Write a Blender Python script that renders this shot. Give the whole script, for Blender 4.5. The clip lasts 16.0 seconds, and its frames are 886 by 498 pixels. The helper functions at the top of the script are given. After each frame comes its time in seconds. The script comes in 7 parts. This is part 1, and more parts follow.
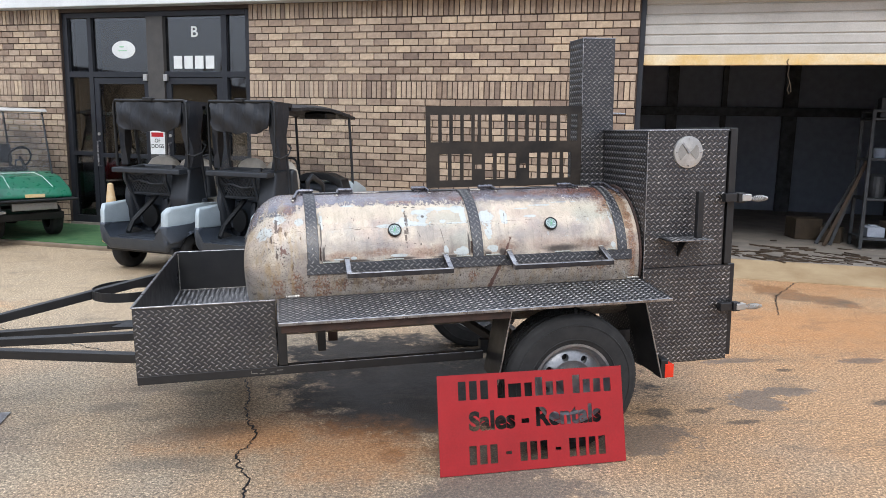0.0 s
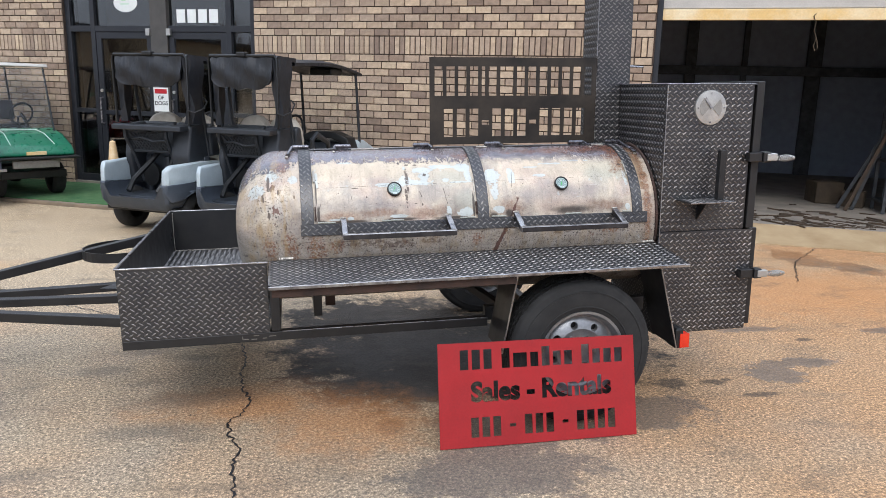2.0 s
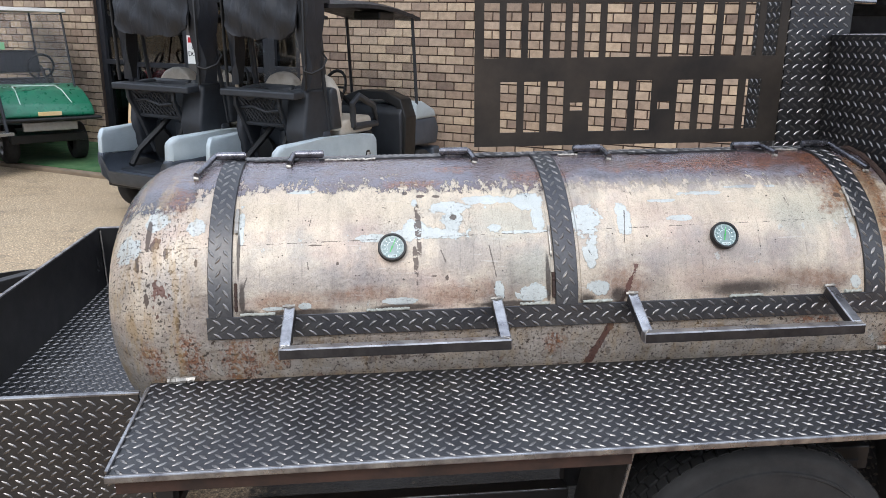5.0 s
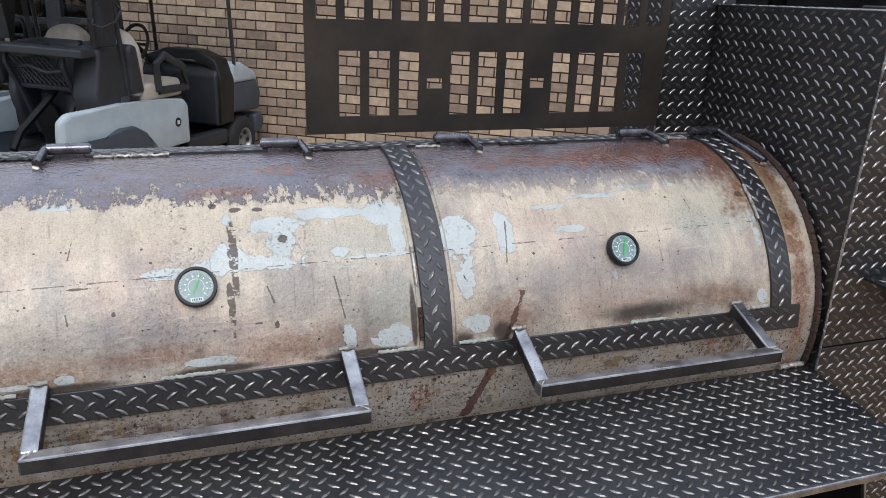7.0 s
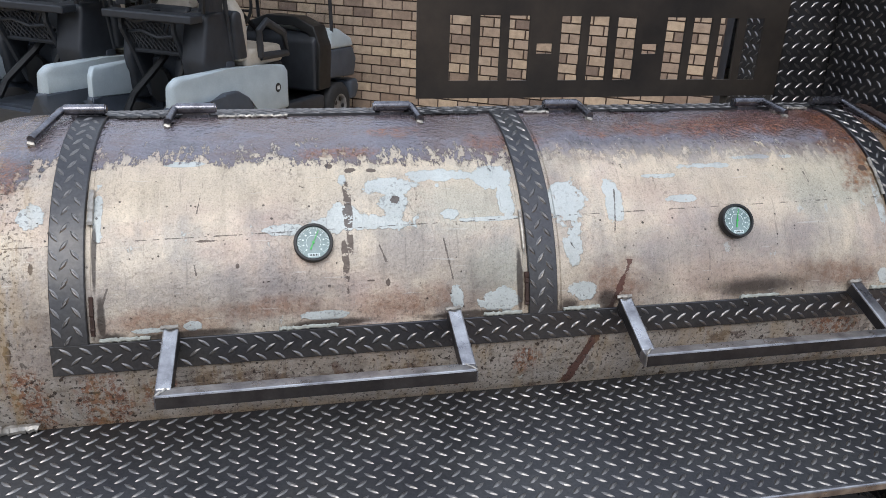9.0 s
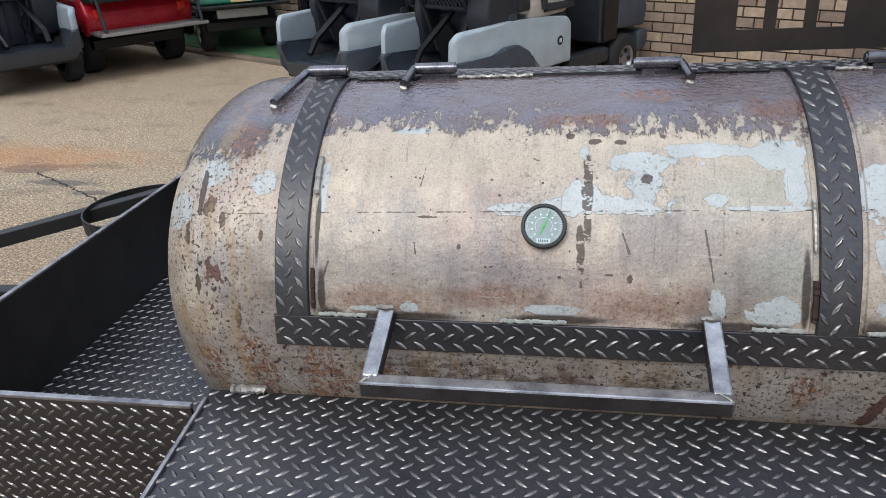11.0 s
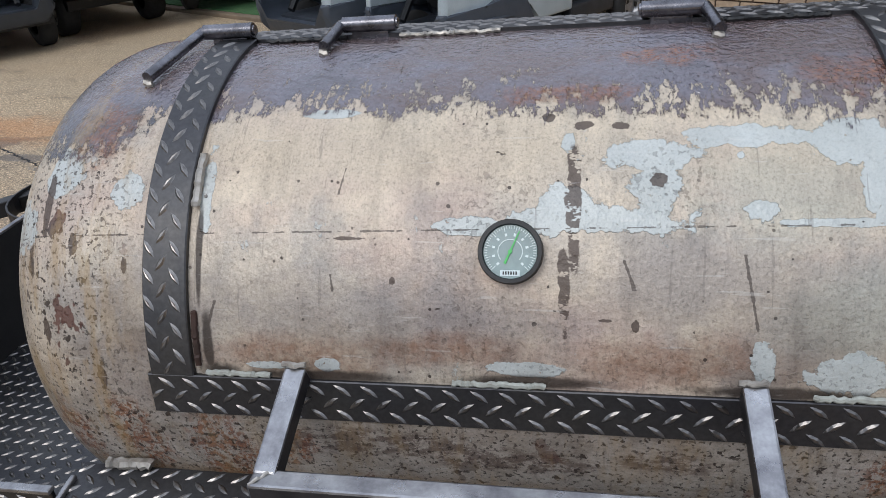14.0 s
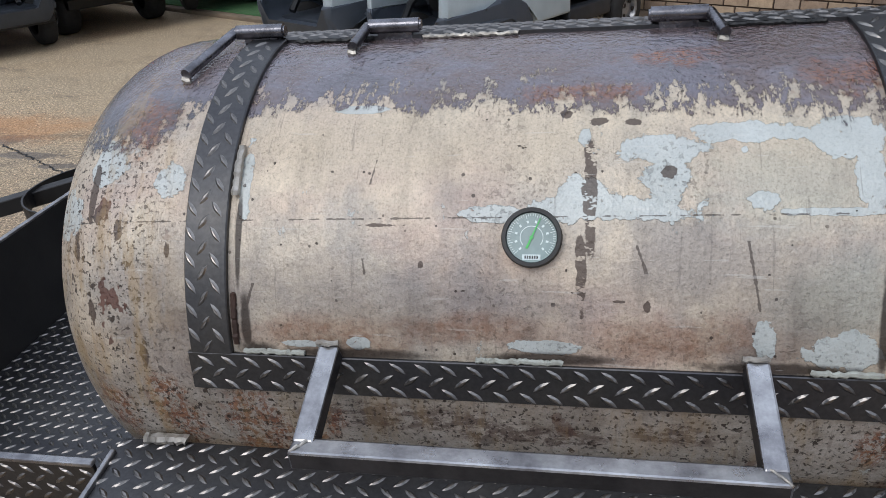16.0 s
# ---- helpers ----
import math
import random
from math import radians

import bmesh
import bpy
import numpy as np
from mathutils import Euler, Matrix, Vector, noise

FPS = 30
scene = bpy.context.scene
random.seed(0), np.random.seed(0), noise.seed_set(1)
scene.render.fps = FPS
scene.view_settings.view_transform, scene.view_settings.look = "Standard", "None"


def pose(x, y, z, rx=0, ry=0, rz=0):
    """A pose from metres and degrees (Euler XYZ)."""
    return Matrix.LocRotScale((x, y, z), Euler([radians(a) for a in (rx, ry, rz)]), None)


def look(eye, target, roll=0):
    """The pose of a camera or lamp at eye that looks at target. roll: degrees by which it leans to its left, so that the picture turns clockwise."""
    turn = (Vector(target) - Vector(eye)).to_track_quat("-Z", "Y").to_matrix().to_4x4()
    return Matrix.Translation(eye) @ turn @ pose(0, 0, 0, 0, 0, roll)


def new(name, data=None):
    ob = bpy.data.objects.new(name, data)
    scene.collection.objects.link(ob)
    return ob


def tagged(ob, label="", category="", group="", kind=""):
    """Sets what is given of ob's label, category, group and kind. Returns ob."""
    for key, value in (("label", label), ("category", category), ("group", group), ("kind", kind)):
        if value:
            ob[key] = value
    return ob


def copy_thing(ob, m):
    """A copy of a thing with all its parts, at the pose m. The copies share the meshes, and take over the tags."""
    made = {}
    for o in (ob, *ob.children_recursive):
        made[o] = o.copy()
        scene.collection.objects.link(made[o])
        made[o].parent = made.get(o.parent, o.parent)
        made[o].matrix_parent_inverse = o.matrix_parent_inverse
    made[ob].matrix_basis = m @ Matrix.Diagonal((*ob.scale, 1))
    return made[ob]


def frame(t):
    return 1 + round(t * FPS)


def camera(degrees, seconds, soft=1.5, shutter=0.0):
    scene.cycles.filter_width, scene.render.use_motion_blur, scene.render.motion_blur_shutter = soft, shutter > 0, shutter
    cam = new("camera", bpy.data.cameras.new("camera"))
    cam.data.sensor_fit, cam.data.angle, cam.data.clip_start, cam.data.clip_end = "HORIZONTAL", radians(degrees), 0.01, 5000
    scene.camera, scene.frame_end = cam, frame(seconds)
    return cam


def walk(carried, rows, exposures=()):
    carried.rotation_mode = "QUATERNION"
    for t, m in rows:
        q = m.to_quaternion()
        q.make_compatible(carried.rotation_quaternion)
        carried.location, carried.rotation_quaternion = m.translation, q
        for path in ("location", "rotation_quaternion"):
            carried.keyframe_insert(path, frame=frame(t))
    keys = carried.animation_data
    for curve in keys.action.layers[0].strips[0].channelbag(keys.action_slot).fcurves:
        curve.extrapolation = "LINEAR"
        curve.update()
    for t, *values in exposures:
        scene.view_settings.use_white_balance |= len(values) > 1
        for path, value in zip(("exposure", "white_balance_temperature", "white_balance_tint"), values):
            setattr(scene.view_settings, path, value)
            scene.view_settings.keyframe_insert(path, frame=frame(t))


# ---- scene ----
cam = camera(62.3, 16.0, soft=0.7)
PATH = [
    (0, (1.982, 1.278, 1.577), (2.425, 3.203, 1.262), 1.2),
    (0.5, (1.979, 1.294, 1.572), (2.419, 3.218, 1.245), 1.2),
    (1, (1.977, 1.313, 1.568), (2.414, 3.235, 1.229), 1.3),
    (1.5, (1.984, 1.332, 1.559), (2.417, 3.252, 1.205), 1.5),
    (2, (2.073, 1.474, 1.537), (2.482, 3.387, 1.12), 1.5),
    (2.5, (2.205, 1.679, 1.555), (2.503, 3.604, 1.102), 3.1),
    (3, (2.19, 2.008, 1.552), (2.382, 3.939, 1.069), 2.2),
    (3.5, (2.223, 2.337, 1.567), (2.425, 4.264, 1.07), 1.5),
    (4, (2.392, 2.666, 1.588), (2.584, 4.59, 1.077), 1.2),
    (4.2, (2.427, 2.771, 1.588), (2.612, 4.692, 1.065), 1.2),
    (6.3, (2.573, 3.59, 1.567), (2.777, 5.476, 0.931), 2.0),
    (6.5, (2.559, 3.61, 1.584), (2.915, 5.468, 0.934), 2.6),
    (7, (2.563, 3.641, 1.573), (3.195, 5.427, 0.932), 3.7),
    (7.5, (2.579, 3.644, 1.567), (3.335, 5.376, 0.913), 4.4),
    (8, (2.574, 3.649, 1.56), (3.331, 5.37, 0.88), 4.8),
    (8.5, (2.551, 3.64, 1.563), (3.218, 5.39, 0.859), 4.5),
    (9, (2.514, 3.635, 1.564), (2.925, 5.451, 0.834), 3.4),
    (9.5, (2.501, 3.624, 1.562), (2.617, 5.474, 0.811), 1.4),
    (10, (2.526, 3.637, 1.566), (2.424, 5.477, 0.789), 0.7),
    (10.2, (2.55, 3.649, 1.566), (2.299, 5.471, 0.778), -0.6),
    (12.3, (2.611, 4.158, 1.472), (2.247, 5.879, 0.521), -2.8),
    (12.5, (2.614, 4.167, 1.47), (2.248, 5.885, 0.513), -3.0),
    (13, (2.62, 4.172, 1.469), (2.256, 5.879, 0.492), -3.5),
    (13.5, (2.62, 4.18, 1.468), (2.26, 5.894, 0.501), -3.8),
    (14, (2.623, 4.181, 1.468), (2.268, 5.899, 0.508), -3.7),
    (14.5, (2.625, 4.181, 1.466), (2.282, 5.902, 0.507), -3.9),
    (15, (2.625, 4.169, 1.466), (2.282, 5.886, 0.5), -3.7),
    (15.5, (2.632, 4.154, 1.473), (2.298, 5.872, 0.506), -3.5),
    (16, (2.598, 4.113, 1.483), (2.26, 5.837, 0.527), -3.1),
]
walk(cam, [(t, look(eye, target, roll)) for t, eye, target, roll in PATH],
     [(0, 0.26), (4, 0.24), (7, -0.2), (10, -0.22), (12.5, -0.44), (16, -0.5)])

# ---- light ----
world = bpy.data.worlds.new("overcast_sky")
scene.world = world
world.use_nodes = True
wn = world.node_tree
sky = wn.nodes.new("ShaderNodeTexSky")
sky.sky_type = "NISHITA"
sky.sun_disc = False
sky.sun_elevation = radians(52)
sky.sun_rotation = radians(200)
sky.air_density, sky.dust_density, sky.ozone_density = 1.2, 4.0, 1.0
soft_sky = wn.nodes.new("ShaderNodeMix")
soft_sky.data_type = "RGBA"
soft_sky.inputs["Factor"].default_value = 0.9
heading = wn.nodes.new("ShaderNodeTexCoord")
height = wn.nodes.new("ShaderNodeSeparateXYZ")
wn.links.new(heading.outputs["Generated"], height.inputs[0])
rise = wn.nodes.new("ShaderNodeMapRange")
rise.inputs["From Min"].default_value, rise.inputs["From Max"].default_value = 0.0, 1.0
rise.inputs["To Min"].default_value, rise.inputs["To Max"].default_value = 0.52, 1.46
wn.links.new(height.outputs[2], rise.inputs["Value"])
cloud = wn.nodes.new("ShaderNodeMix")
cloud.data_type, cloud.blend_type = "RGBA", "MULTIPLY"
cloud.inputs["Factor"].default_value = 1.0
cloud.inputs["A"].default_value = (6.95, 7.75, 9.35, 1)
wn.links.new(rise.outputs[0], cloud.inputs["B"])
wn.links.new(cloud.outputs["Result"], soft_sky.inputs["B"])
wn.links.new(sky.outputs[0], soft_sky.inputs["A"])
wn.links.new(soft_sky.outputs["Result"], wn.nodes["Background"].inputs[0])
wn.nodes["Background"].inputs[1].default_value = 0.165

sun = new("sun", bpy.data.lights.new("sun", "SUN"))
sun.data.energy, sun.data.angle, sun.data.color = 1.45, radians(25), (1.0, 0.98, 0.97)
sun.matrix_world = look((-3, -8, 14), (1, 5, 0))


# ---- materials ----
def rgb(h):
    """Linear colour from a hex sRGB text."""
    c = [int(h[i:i + 2], 16) / 255 for i in (0, 2, 4)]
    return tuple(v / 12.92 if v <= 0.04045 else ((v + 0.055) / 1.055) ** 2.4 for v in c) + (1,)


class Mat:
    """A node material with a few short helpers."""

    def __init__(self, name, rough=0.5, metal=0.0, spec=0.5):
        self.m = bpy.data.materials.new(name)
        self.m.use_nodes = True
        self.t = self.m.node_tree
        self.b = self.t.nodes["Principled BSDF"]
        self.b.inputs["Roughness"].default_value = rough
        self.b.inputs["Metallic"].default_value = metal
        self.b.inputs["Specular IOR Level"].default_value = spec
        self.co = self.t.nodes.new("ShaderNodeTexCoord").outputs["Object"]

    def put(self, sock, v):
        if hasattr(v, "links"):
            self.t.links.new(v, sock)
        else:
            sock.default_value = v

    def mapped(self, scale=(1, 1, 1), loc=(0, 0, 0), rot=(0, 0, 0)):
        n = self.t.nodes.new("ShaderNodeMapping")
        self.t.links.new(self.co, n.inputs["Vector"])
        n.inputs["Scale"].default_value, n.inputs["Location"].default_value, n.inputs["Rotation"].default_value = scale, loc, rot
        return n.outputs[0]

    def noise(self, scale, detail=4, rough=0.55, vec=None, dist=0.0):
        n = self.t.nodes.new("ShaderNodeTexNoise")
        self.t.links.new(vec or self.co, n.inputs["Vector"])
        n.inputs["Scale"].default_value, n.inputs["Detail"].default_value = scale, detail
        n.inputs["Roughness"].default_value, n.inputs["Distortion"].default_value = rough, dist
        return n.outputs["Fac"]

    def voronoi(self, scale, vec=None, feature="F1", out="Distance"):
        n = self.t.nodes.new("ShaderNodeTexVoronoi")
        n.feature = feature
        self.t.links.new(vec or self.co, n.inputs["Vector"])
        n.inputs["Scale"].default_value = scale
        return n.outputs[out]

    def ramp(self, fac, stops):
        n = self.t.nodes.new("ShaderNodeValToRGB")
        el = n.color_ramp.elements
        while len(el) < len(stops):
            el.new(0.5)
        for e, (p, c) in zip(el, stops):
            e.position = p
            e.color = c if not isinstance(c, (int, float)) else (c, c, c, 1)
        self.t.links.new(fac, n.inputs[0])
        return n.outputs[0]

    def mix(self, fac, a, b, mode="MIX"):
        n = self.t.nodes.new("ShaderNodeMix")
        n.data_type, n.blend_type = "RGBA", mode
        self.put(n.inputs["Factor"], fac)
        self.put(n.inputs["A"], a)
        self.put(n.inputs["B"], b)
        return n.outputs["Result"]

    def math(self, op, a, b=0.0, c=0.0):
        n = self.t.nodes.new("ShaderNodeMath")
        n.operation = op
        for s, v in zip(n.inputs, (a, b, c)):
            self.put(s, v)
        return n.outputs[0]

    def axis(self, k, vec=None):
        n = self.t.nodes.new("ShaderNodeSeparateXYZ")
        self.t.links.new(vec or self.co, n.inputs[0])
        return n.outputs[k]

    def rand(self, island=False):
        if island:
            return self.t.nodes.new("ShaderNodeNewGeometry").outputs["Random Per Island"]
        return self.t.nodes.new("ShaderNodeObjectInfo").outputs["Random"]

    def color(self, v):
        self.put(self.b.inputs["Base Color"], v)
        return self

    def rough(self, v):
        self.put(self.b.inputs["Roughness"], v)
        return self

    def patch(self, u, v, cx, cy, wx, wy, warps, soft=0.3):
        """1 inside a ragged ellipse round (cx, cy) of half sizes wx and wy in the coordinates u, v. warps: (noise, weight) pairs."""
        dx = self.math("DIVIDE", self.math("SUBTRACT", u, cx), wx)
        dy = self.math("DIVIDE", self.math("SUBTRACT", v, cy), wy)
        d = self.math("SQRT", self.math("ADD", self.math("MULTIPLY", dx, dx), self.math("MULTIPLY", dy, dy)))
        for n, k in warps:
            d = self.math("MULTIPLY_ADD", n, k, d)
        n = self.t.nodes.new("ShaderNodeMapRange")
        n.interpolation_type = "SMOOTHSTEP"
        self.put(n.inputs["Value"], d)
        for k, x in (("From Min", 1 + soft / 2), ("From Max", 1 - soft / 2), ("To Min", 0.0), ("To Max", 1.0)):
            n.inputs[k].default_value = x
        return n.outputs[0]

    def any_of(self, masks):
        out = masks[0]
        for k in masks[1:]:
            out = self.math("MAXIMUM", out, k)
        return out

    def bump(self, height, dist=0.002, strength=0.5):
        n = self.t.nodes.new("ShaderNodeBump")
        n.inputs["Distance"].default_value, n.inputs["Strength"].default_value = dist, strength
        self.t.links.new(height, n.inputs["Height"])
        self.t.links.new(n.outputs[0], self.b.inputs["Normal"])
        return self


def plain(name, hexa, hexb=None, rough=0.6, metal=0.0, scale=8.0, grain=120.0, bump=0.0006):
    """Two-tone material with coarse blotches, fine grain and slight relief."""
    m = Mat(name, rough, metal)
    a, b = rgb(hexa), rgb(hexb or hexa)
    blot = m.ramp(m.noise(scale, 6, 0.6), [(0.35, a), (0.65, b)])
    fine = m.ramp(m.noise(grain, 3), [(0.3, 0.82), (0.7, 1.0)])
    m.color(m.mix(0.7, blot, fine, "MULTIPLY"))
    m.rough(m.math("MULTIPLY_ADD", m.noise(scale * 1.7, 5), 0.3, rough - 0.15))
    if bump:
        m.bump(m.noise(grain, 4), bump, 0.4)
    return m.m


def folded_fabric(name, hexa, hexb, rough):
    """Slack cloth: long soft folds and a fine weave."""
    m = Mat(name, rough)
    folds = m.noise(7, 3, 0.5, m.mapped(scale=(1.6, 1.0, 0.45)), 0.8)
    m.color(m.ramp(m.noise(5, 6, 0.6), [(0.35, rgb(hexa)), (0.65, rgb(hexb))]))
    m.rough(m.math("MULTIPLY_ADD", m.noise(9, 5), 0.3, rough - 0.15))
    m.bump(m.math("MULTIPLY_ADD", m.noise(260, 2), 0.03, folds), 0.02, 0.6)
    return m.m


MAT = {}
MAT["black_steel"] = plain("black_painted_steel", "151517", "222121", 0.46, 0.0, 9, 160)
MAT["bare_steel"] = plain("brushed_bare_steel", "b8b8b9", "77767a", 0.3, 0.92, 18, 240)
MAT["dark_bar"] = plain("dark_steel_bar", "4c4a4b", "333234", 0.42, 0.7, 16, 200)
MAT["dull_alu"] = plain("dull_aluminium_blade", "a3a19c", "96948f", 0.5, 0.7, 20, 200)
MAT["chalk"] = plain("rubbed_chalk", "77726c", "635f5a", 0.9)
MAT["tyre"] = plain("tyre_rubber", "19191a", "262626", 0.8, 0.0, 14, 240, 0.001)
MAT["rim"] = plain("silver_wheel_paint", "9b9c9e", "808184", 0.35, 0.6, 20, 200)
MAT["red_sign"] = plain("red_painted_sheet", "9c0d13", "8e090f", 0.66, 0.0, 5, 90)
MAT["dark_sheet"] = plain("dark_mill_scale_sheet", "221f1d", "3f3831", 0.48, 0.4, 5, 60)
MAT["alu"] = plain("aluminium_plate", "c9c8c4", "b4b3b0", 0.4, 0.8, 20, 200)
MAT["dark_steel"] = plain("dark_rod_steel", "84848a", "59585c", 0.27, 0.95, 30, 220)
MAT["apron"] = plain("tan_concrete_apron", "b09a78", "987f5e", 0.85, 0.0, 2, 90, 0.002)
MAT["bark"] = plain("grey_brown_bark", "4a4038", "332b26", 0.9, 0.0, 6, 60)
MAT["weld"] = plain("silver_weld_bead", "b9b4ab", "8f8a82", 0.45, 0.6, 60, 300)
MAT["weld_grey"] = plain("grey_filler_weld", "aeb1a8", "8f8f86", 0.6, 0.1, 60, 300)
MAT["gauge_black"] = plain("black_plastic", "0c0d0e", "141516", 0.5, 0.0)
MAT["red_lens"] = plain("red_lens", "c8281c", "d83a22", 0.2)
MAT["rust_steel"] = plain("rusty_brown_steel", "4a342b", "30241f", 0.7, 0.2, 10, 120)
MAT["cart_black"] = plain("black_moulded_plastic", "1f2328", "2a2e34", 0.5)
MAT["cart_well"] = plain("dark_grey_moulding", "30363e", "292e35", 0.5)
MAT["cart_fabric"] = folded_fabric("black_vinyl_fabric", "14161a", "202329", 0.5)
MAT["cart_white"] = plain("pale_cart_panel", "aebabf", "a2aeb4", 0.4)
MAT["cart_grey"] = plain("grey_cart_bumper", "434a54", "3b424b", 0.5)
MAT["seat_beige"] = plain("beige_vinyl_seat", "b9b0a2", "a79e90", 0.55)
MAT["cart_green"] = plain("green_cart_paint", "156f52", "115f46", 0.3)
MAT["cart_red"] = plain("red_cart_paint", "bd1a28", "a81522", 0.3)
MAT["white_paint"] = plain("white_painted_metal", "bdbab4", "aeaba5", 0.55, 0.0, 3, 80)
MAT["fascia"] = plain("white_fascia_metal", "dfe2e2", "cfd3d3", 0.5, 0.0, 2, 60)
MAT["storefront"] = plain("dark_bronze_frame", "22252c", "2a2c31", 0.45, 0.2)
MAT["mullion"] = plain("grey_brown_post_paint", "4a4744", "3f3d3b", 0.5)
MAT["beige_wall"] = plain("beige_render", "a89478", "97846a", 0.85, 0.0, 1, 40)
MAT["yellow_bar"] = plain("faded_yellow_door_rail", "d9b778", "e3d3b0", 0.55, 0.0, 3, 60)
MAT["garage_dark"] = plain("blue_grey_garage_paint", "9fa7b4", "9098a5", 0.8)
MAT["garage_floor"] = plain("dirty_garage_floor", "77716a", "948b80", 0.8, 0.0, 3, 60)
MAT["turf"] = plain("green_artificial_turf", "2c5a33", "4d6e45", 0.95, 0.0, 6, 300, 0.004)
MAT["timber"] = plain("grey_timber_edging", "8a7a66", "6f6253", 0.8, 0.0, 6, 120)
MAT["wood"] = plain("old_wood", "4a3a2a", "342a20", 0.8)
MAT["junk_grey"] = plain("grey_metal_clutter", "4c4f52", "303336", 0.5, 0.4)
MAT["junk_tan"] = plain("cardboard_tan", "4a3d2e", "3a3024", 0.85)
MAT["cone"] = plain("faded_orange_cone", "c9a06a", "d8c4a0", 0.7)
MAT["white_vinyl"] = plain("white_vinyl_lettering", "e2e4e2", "d6d8d6", 0.5)
MAT["print_dark"] = plain("dark_print", "1a1a1c", "222224", 0.5)
MAT["print_red"] = plain("red_print", "b01c26", "a01820", 0.5)
MAT["print_green"] = plain("pale_green_print", "86c293", "93cd9f", 0.5)
MAT["mortar"] = plain("brick_mortar", "3b3029", "4b3e36", 0.9, 0.0, 6, 200, 0.002)
MAT["dial"] = plain("grey_green_gauge_dial", "748988", "869b99", 0.3)
MAT["dial_print"] = plain("white_dial_print", "d8e4e2", "c9d6d4", 0.4)
MAT["needle"] = plain("green_needle", "2fae4a", "38bb54", 0.35)


def glass(name, tint, rough=0.03, ior=1.45):
    m = Mat(name, rough)
    m.color(tint)
    m.b.inputs["Transmission Weight"].default_value = 1.0
    m.b.inputs["IOR"].default_value = ior
    return m.m


MAT["glass"] = glass("dark_window_glass", (0.22, 0.24, 0.26, 1), 0.02, 1.85)
MAT["clear"] = glass("clear_plastic", (0.96, 0.97, 0.97, 1), 0.01, 1.3)


# ---- mesh helpers ----
def part(name, bm, material, parent=None, label="", smooth=False):
    """Link a bmesh as one mesh object under a thing or a part."""
    me = bpy.data.meshes.new(name)
    bmesh.ops.recalc_face_normals(bm, faces=bm.faces)
    bm.to_mesh(me)
    bm.free()
    return linked(name, me, material, parent, label, smooth)


def linked(name, me, material, parent=None, label="", smooth=False):
    for m in material if isinstance(material, (list, tuple)) else [material]:
        me.materials.append(MAT[m] if isinstance(m, str) else m)
    if smooth:
        me.shade_smooth()
        me.set_sharp_from_angle(angle=radians(40))
    ob = new(name, me)
    ob.parent = parent
    if label:
        ob["label"] = label
    return ob


def empty(name, m, label, category, group="", kind=""):
    ob = new(name)
    ob.matrix_world = m
    ob.empty_display_size = 0.1
    return tagged(ob, label, category, group, kind)


def box(bm, x0, x1, y0, y1, z0, z1, bevel=0.0, m=None):
    """Add an axis-aligned box, with bevelled edges."""
    r = bmesh.ops.create_cube(bm, size=1)
    vs = r["verts"]
    for v in vs:
        v.co = Vector((x0 + (v.co.x + 0.5) * (x1 - x0), y0 + (v.co.y + 0.5) * (y1 - y0), z0 + (v.co.z + 0.5) * (z1 - z0)))
    es = list({e for v in vs for e in v.link_edges})
    if bevel > 0:
        r = bmesh.ops.bevel(bm, geom=es, offset=bevel, segments=2, affect="EDGES", profile=0.5)
        vs = list({v for f in r["faces"] for v in f.verts} | {v for v in vs if v.is_valid})
    if m is not None:
        bmesh.ops.transform(bm, matrix=m, verts=vs)
    return vs


def prism(bm, pts, axis, a, b):
    """Extrude a polygon along an axis (0 x, 1 y, 2 z) from a to b. pts are the other two coordinates, in order."""
    def at(p, k):
        c = list(p)
        c.insert(axis, k)
        return Vector(c)
    lo = [bm.verts.new(at(p, a)) for p in pts]
    hi = [bm.verts.new(at(p, b)) for p in pts]
    n = len(pts)
    bm.faces.new(lo)
    bm.faces.new(hi[::-1])
    for i in range(n):
        bm.faces.new((lo[i], hi[i], hi[(i + 1) % n], lo[(i + 1) % n]))
    return lo + hi


def rod(bm, p0, p1, r, seg=12, r2=None):
    """A round bar from p0 to p1."""
    p0, p1 = Vector(p0), Vector(p1)
    d = p1 - p0
    res = bmesh.ops.create_cone(bm, cap_ends=True, segments=seg, radius1=r, radius2=r if r2 is None else r2, depth=d.length)
    bmesh.ops.transform(bm, matrix=Matrix.Translation((p0 + p1) / 2) @ d.to_track_quat("Z", "Y").to_matrix().to_4x4(), verts=res["verts"])
    return res["verts"]


def beam(bm, p0, p1, w, h, bevel=0.003, roll=0.0):
    """A square bar from p0 to p1, w wide (sideways) and h high."""
    p0, p1 = Vector(p0), Vector(p1)
    d = p1 - p0
    x = d.normalized()
    up = Vector((0, 0, 1)) if abs(x.z) < 0.95 else Vector((0, 1, 0))
    y = up.cross(x).normalized()
    z = x.cross(y)
    m = Matrix.Translation((p0 + p1) / 2) @ Matrix((x, y, z)).transposed().to_4x4() @ Matrix.Rotation(roll, 4, "X")
    box(bm, -d.length / 2, d.length / 2, -w / 2, w / 2, -h / 2, h / 2, bevel, m)


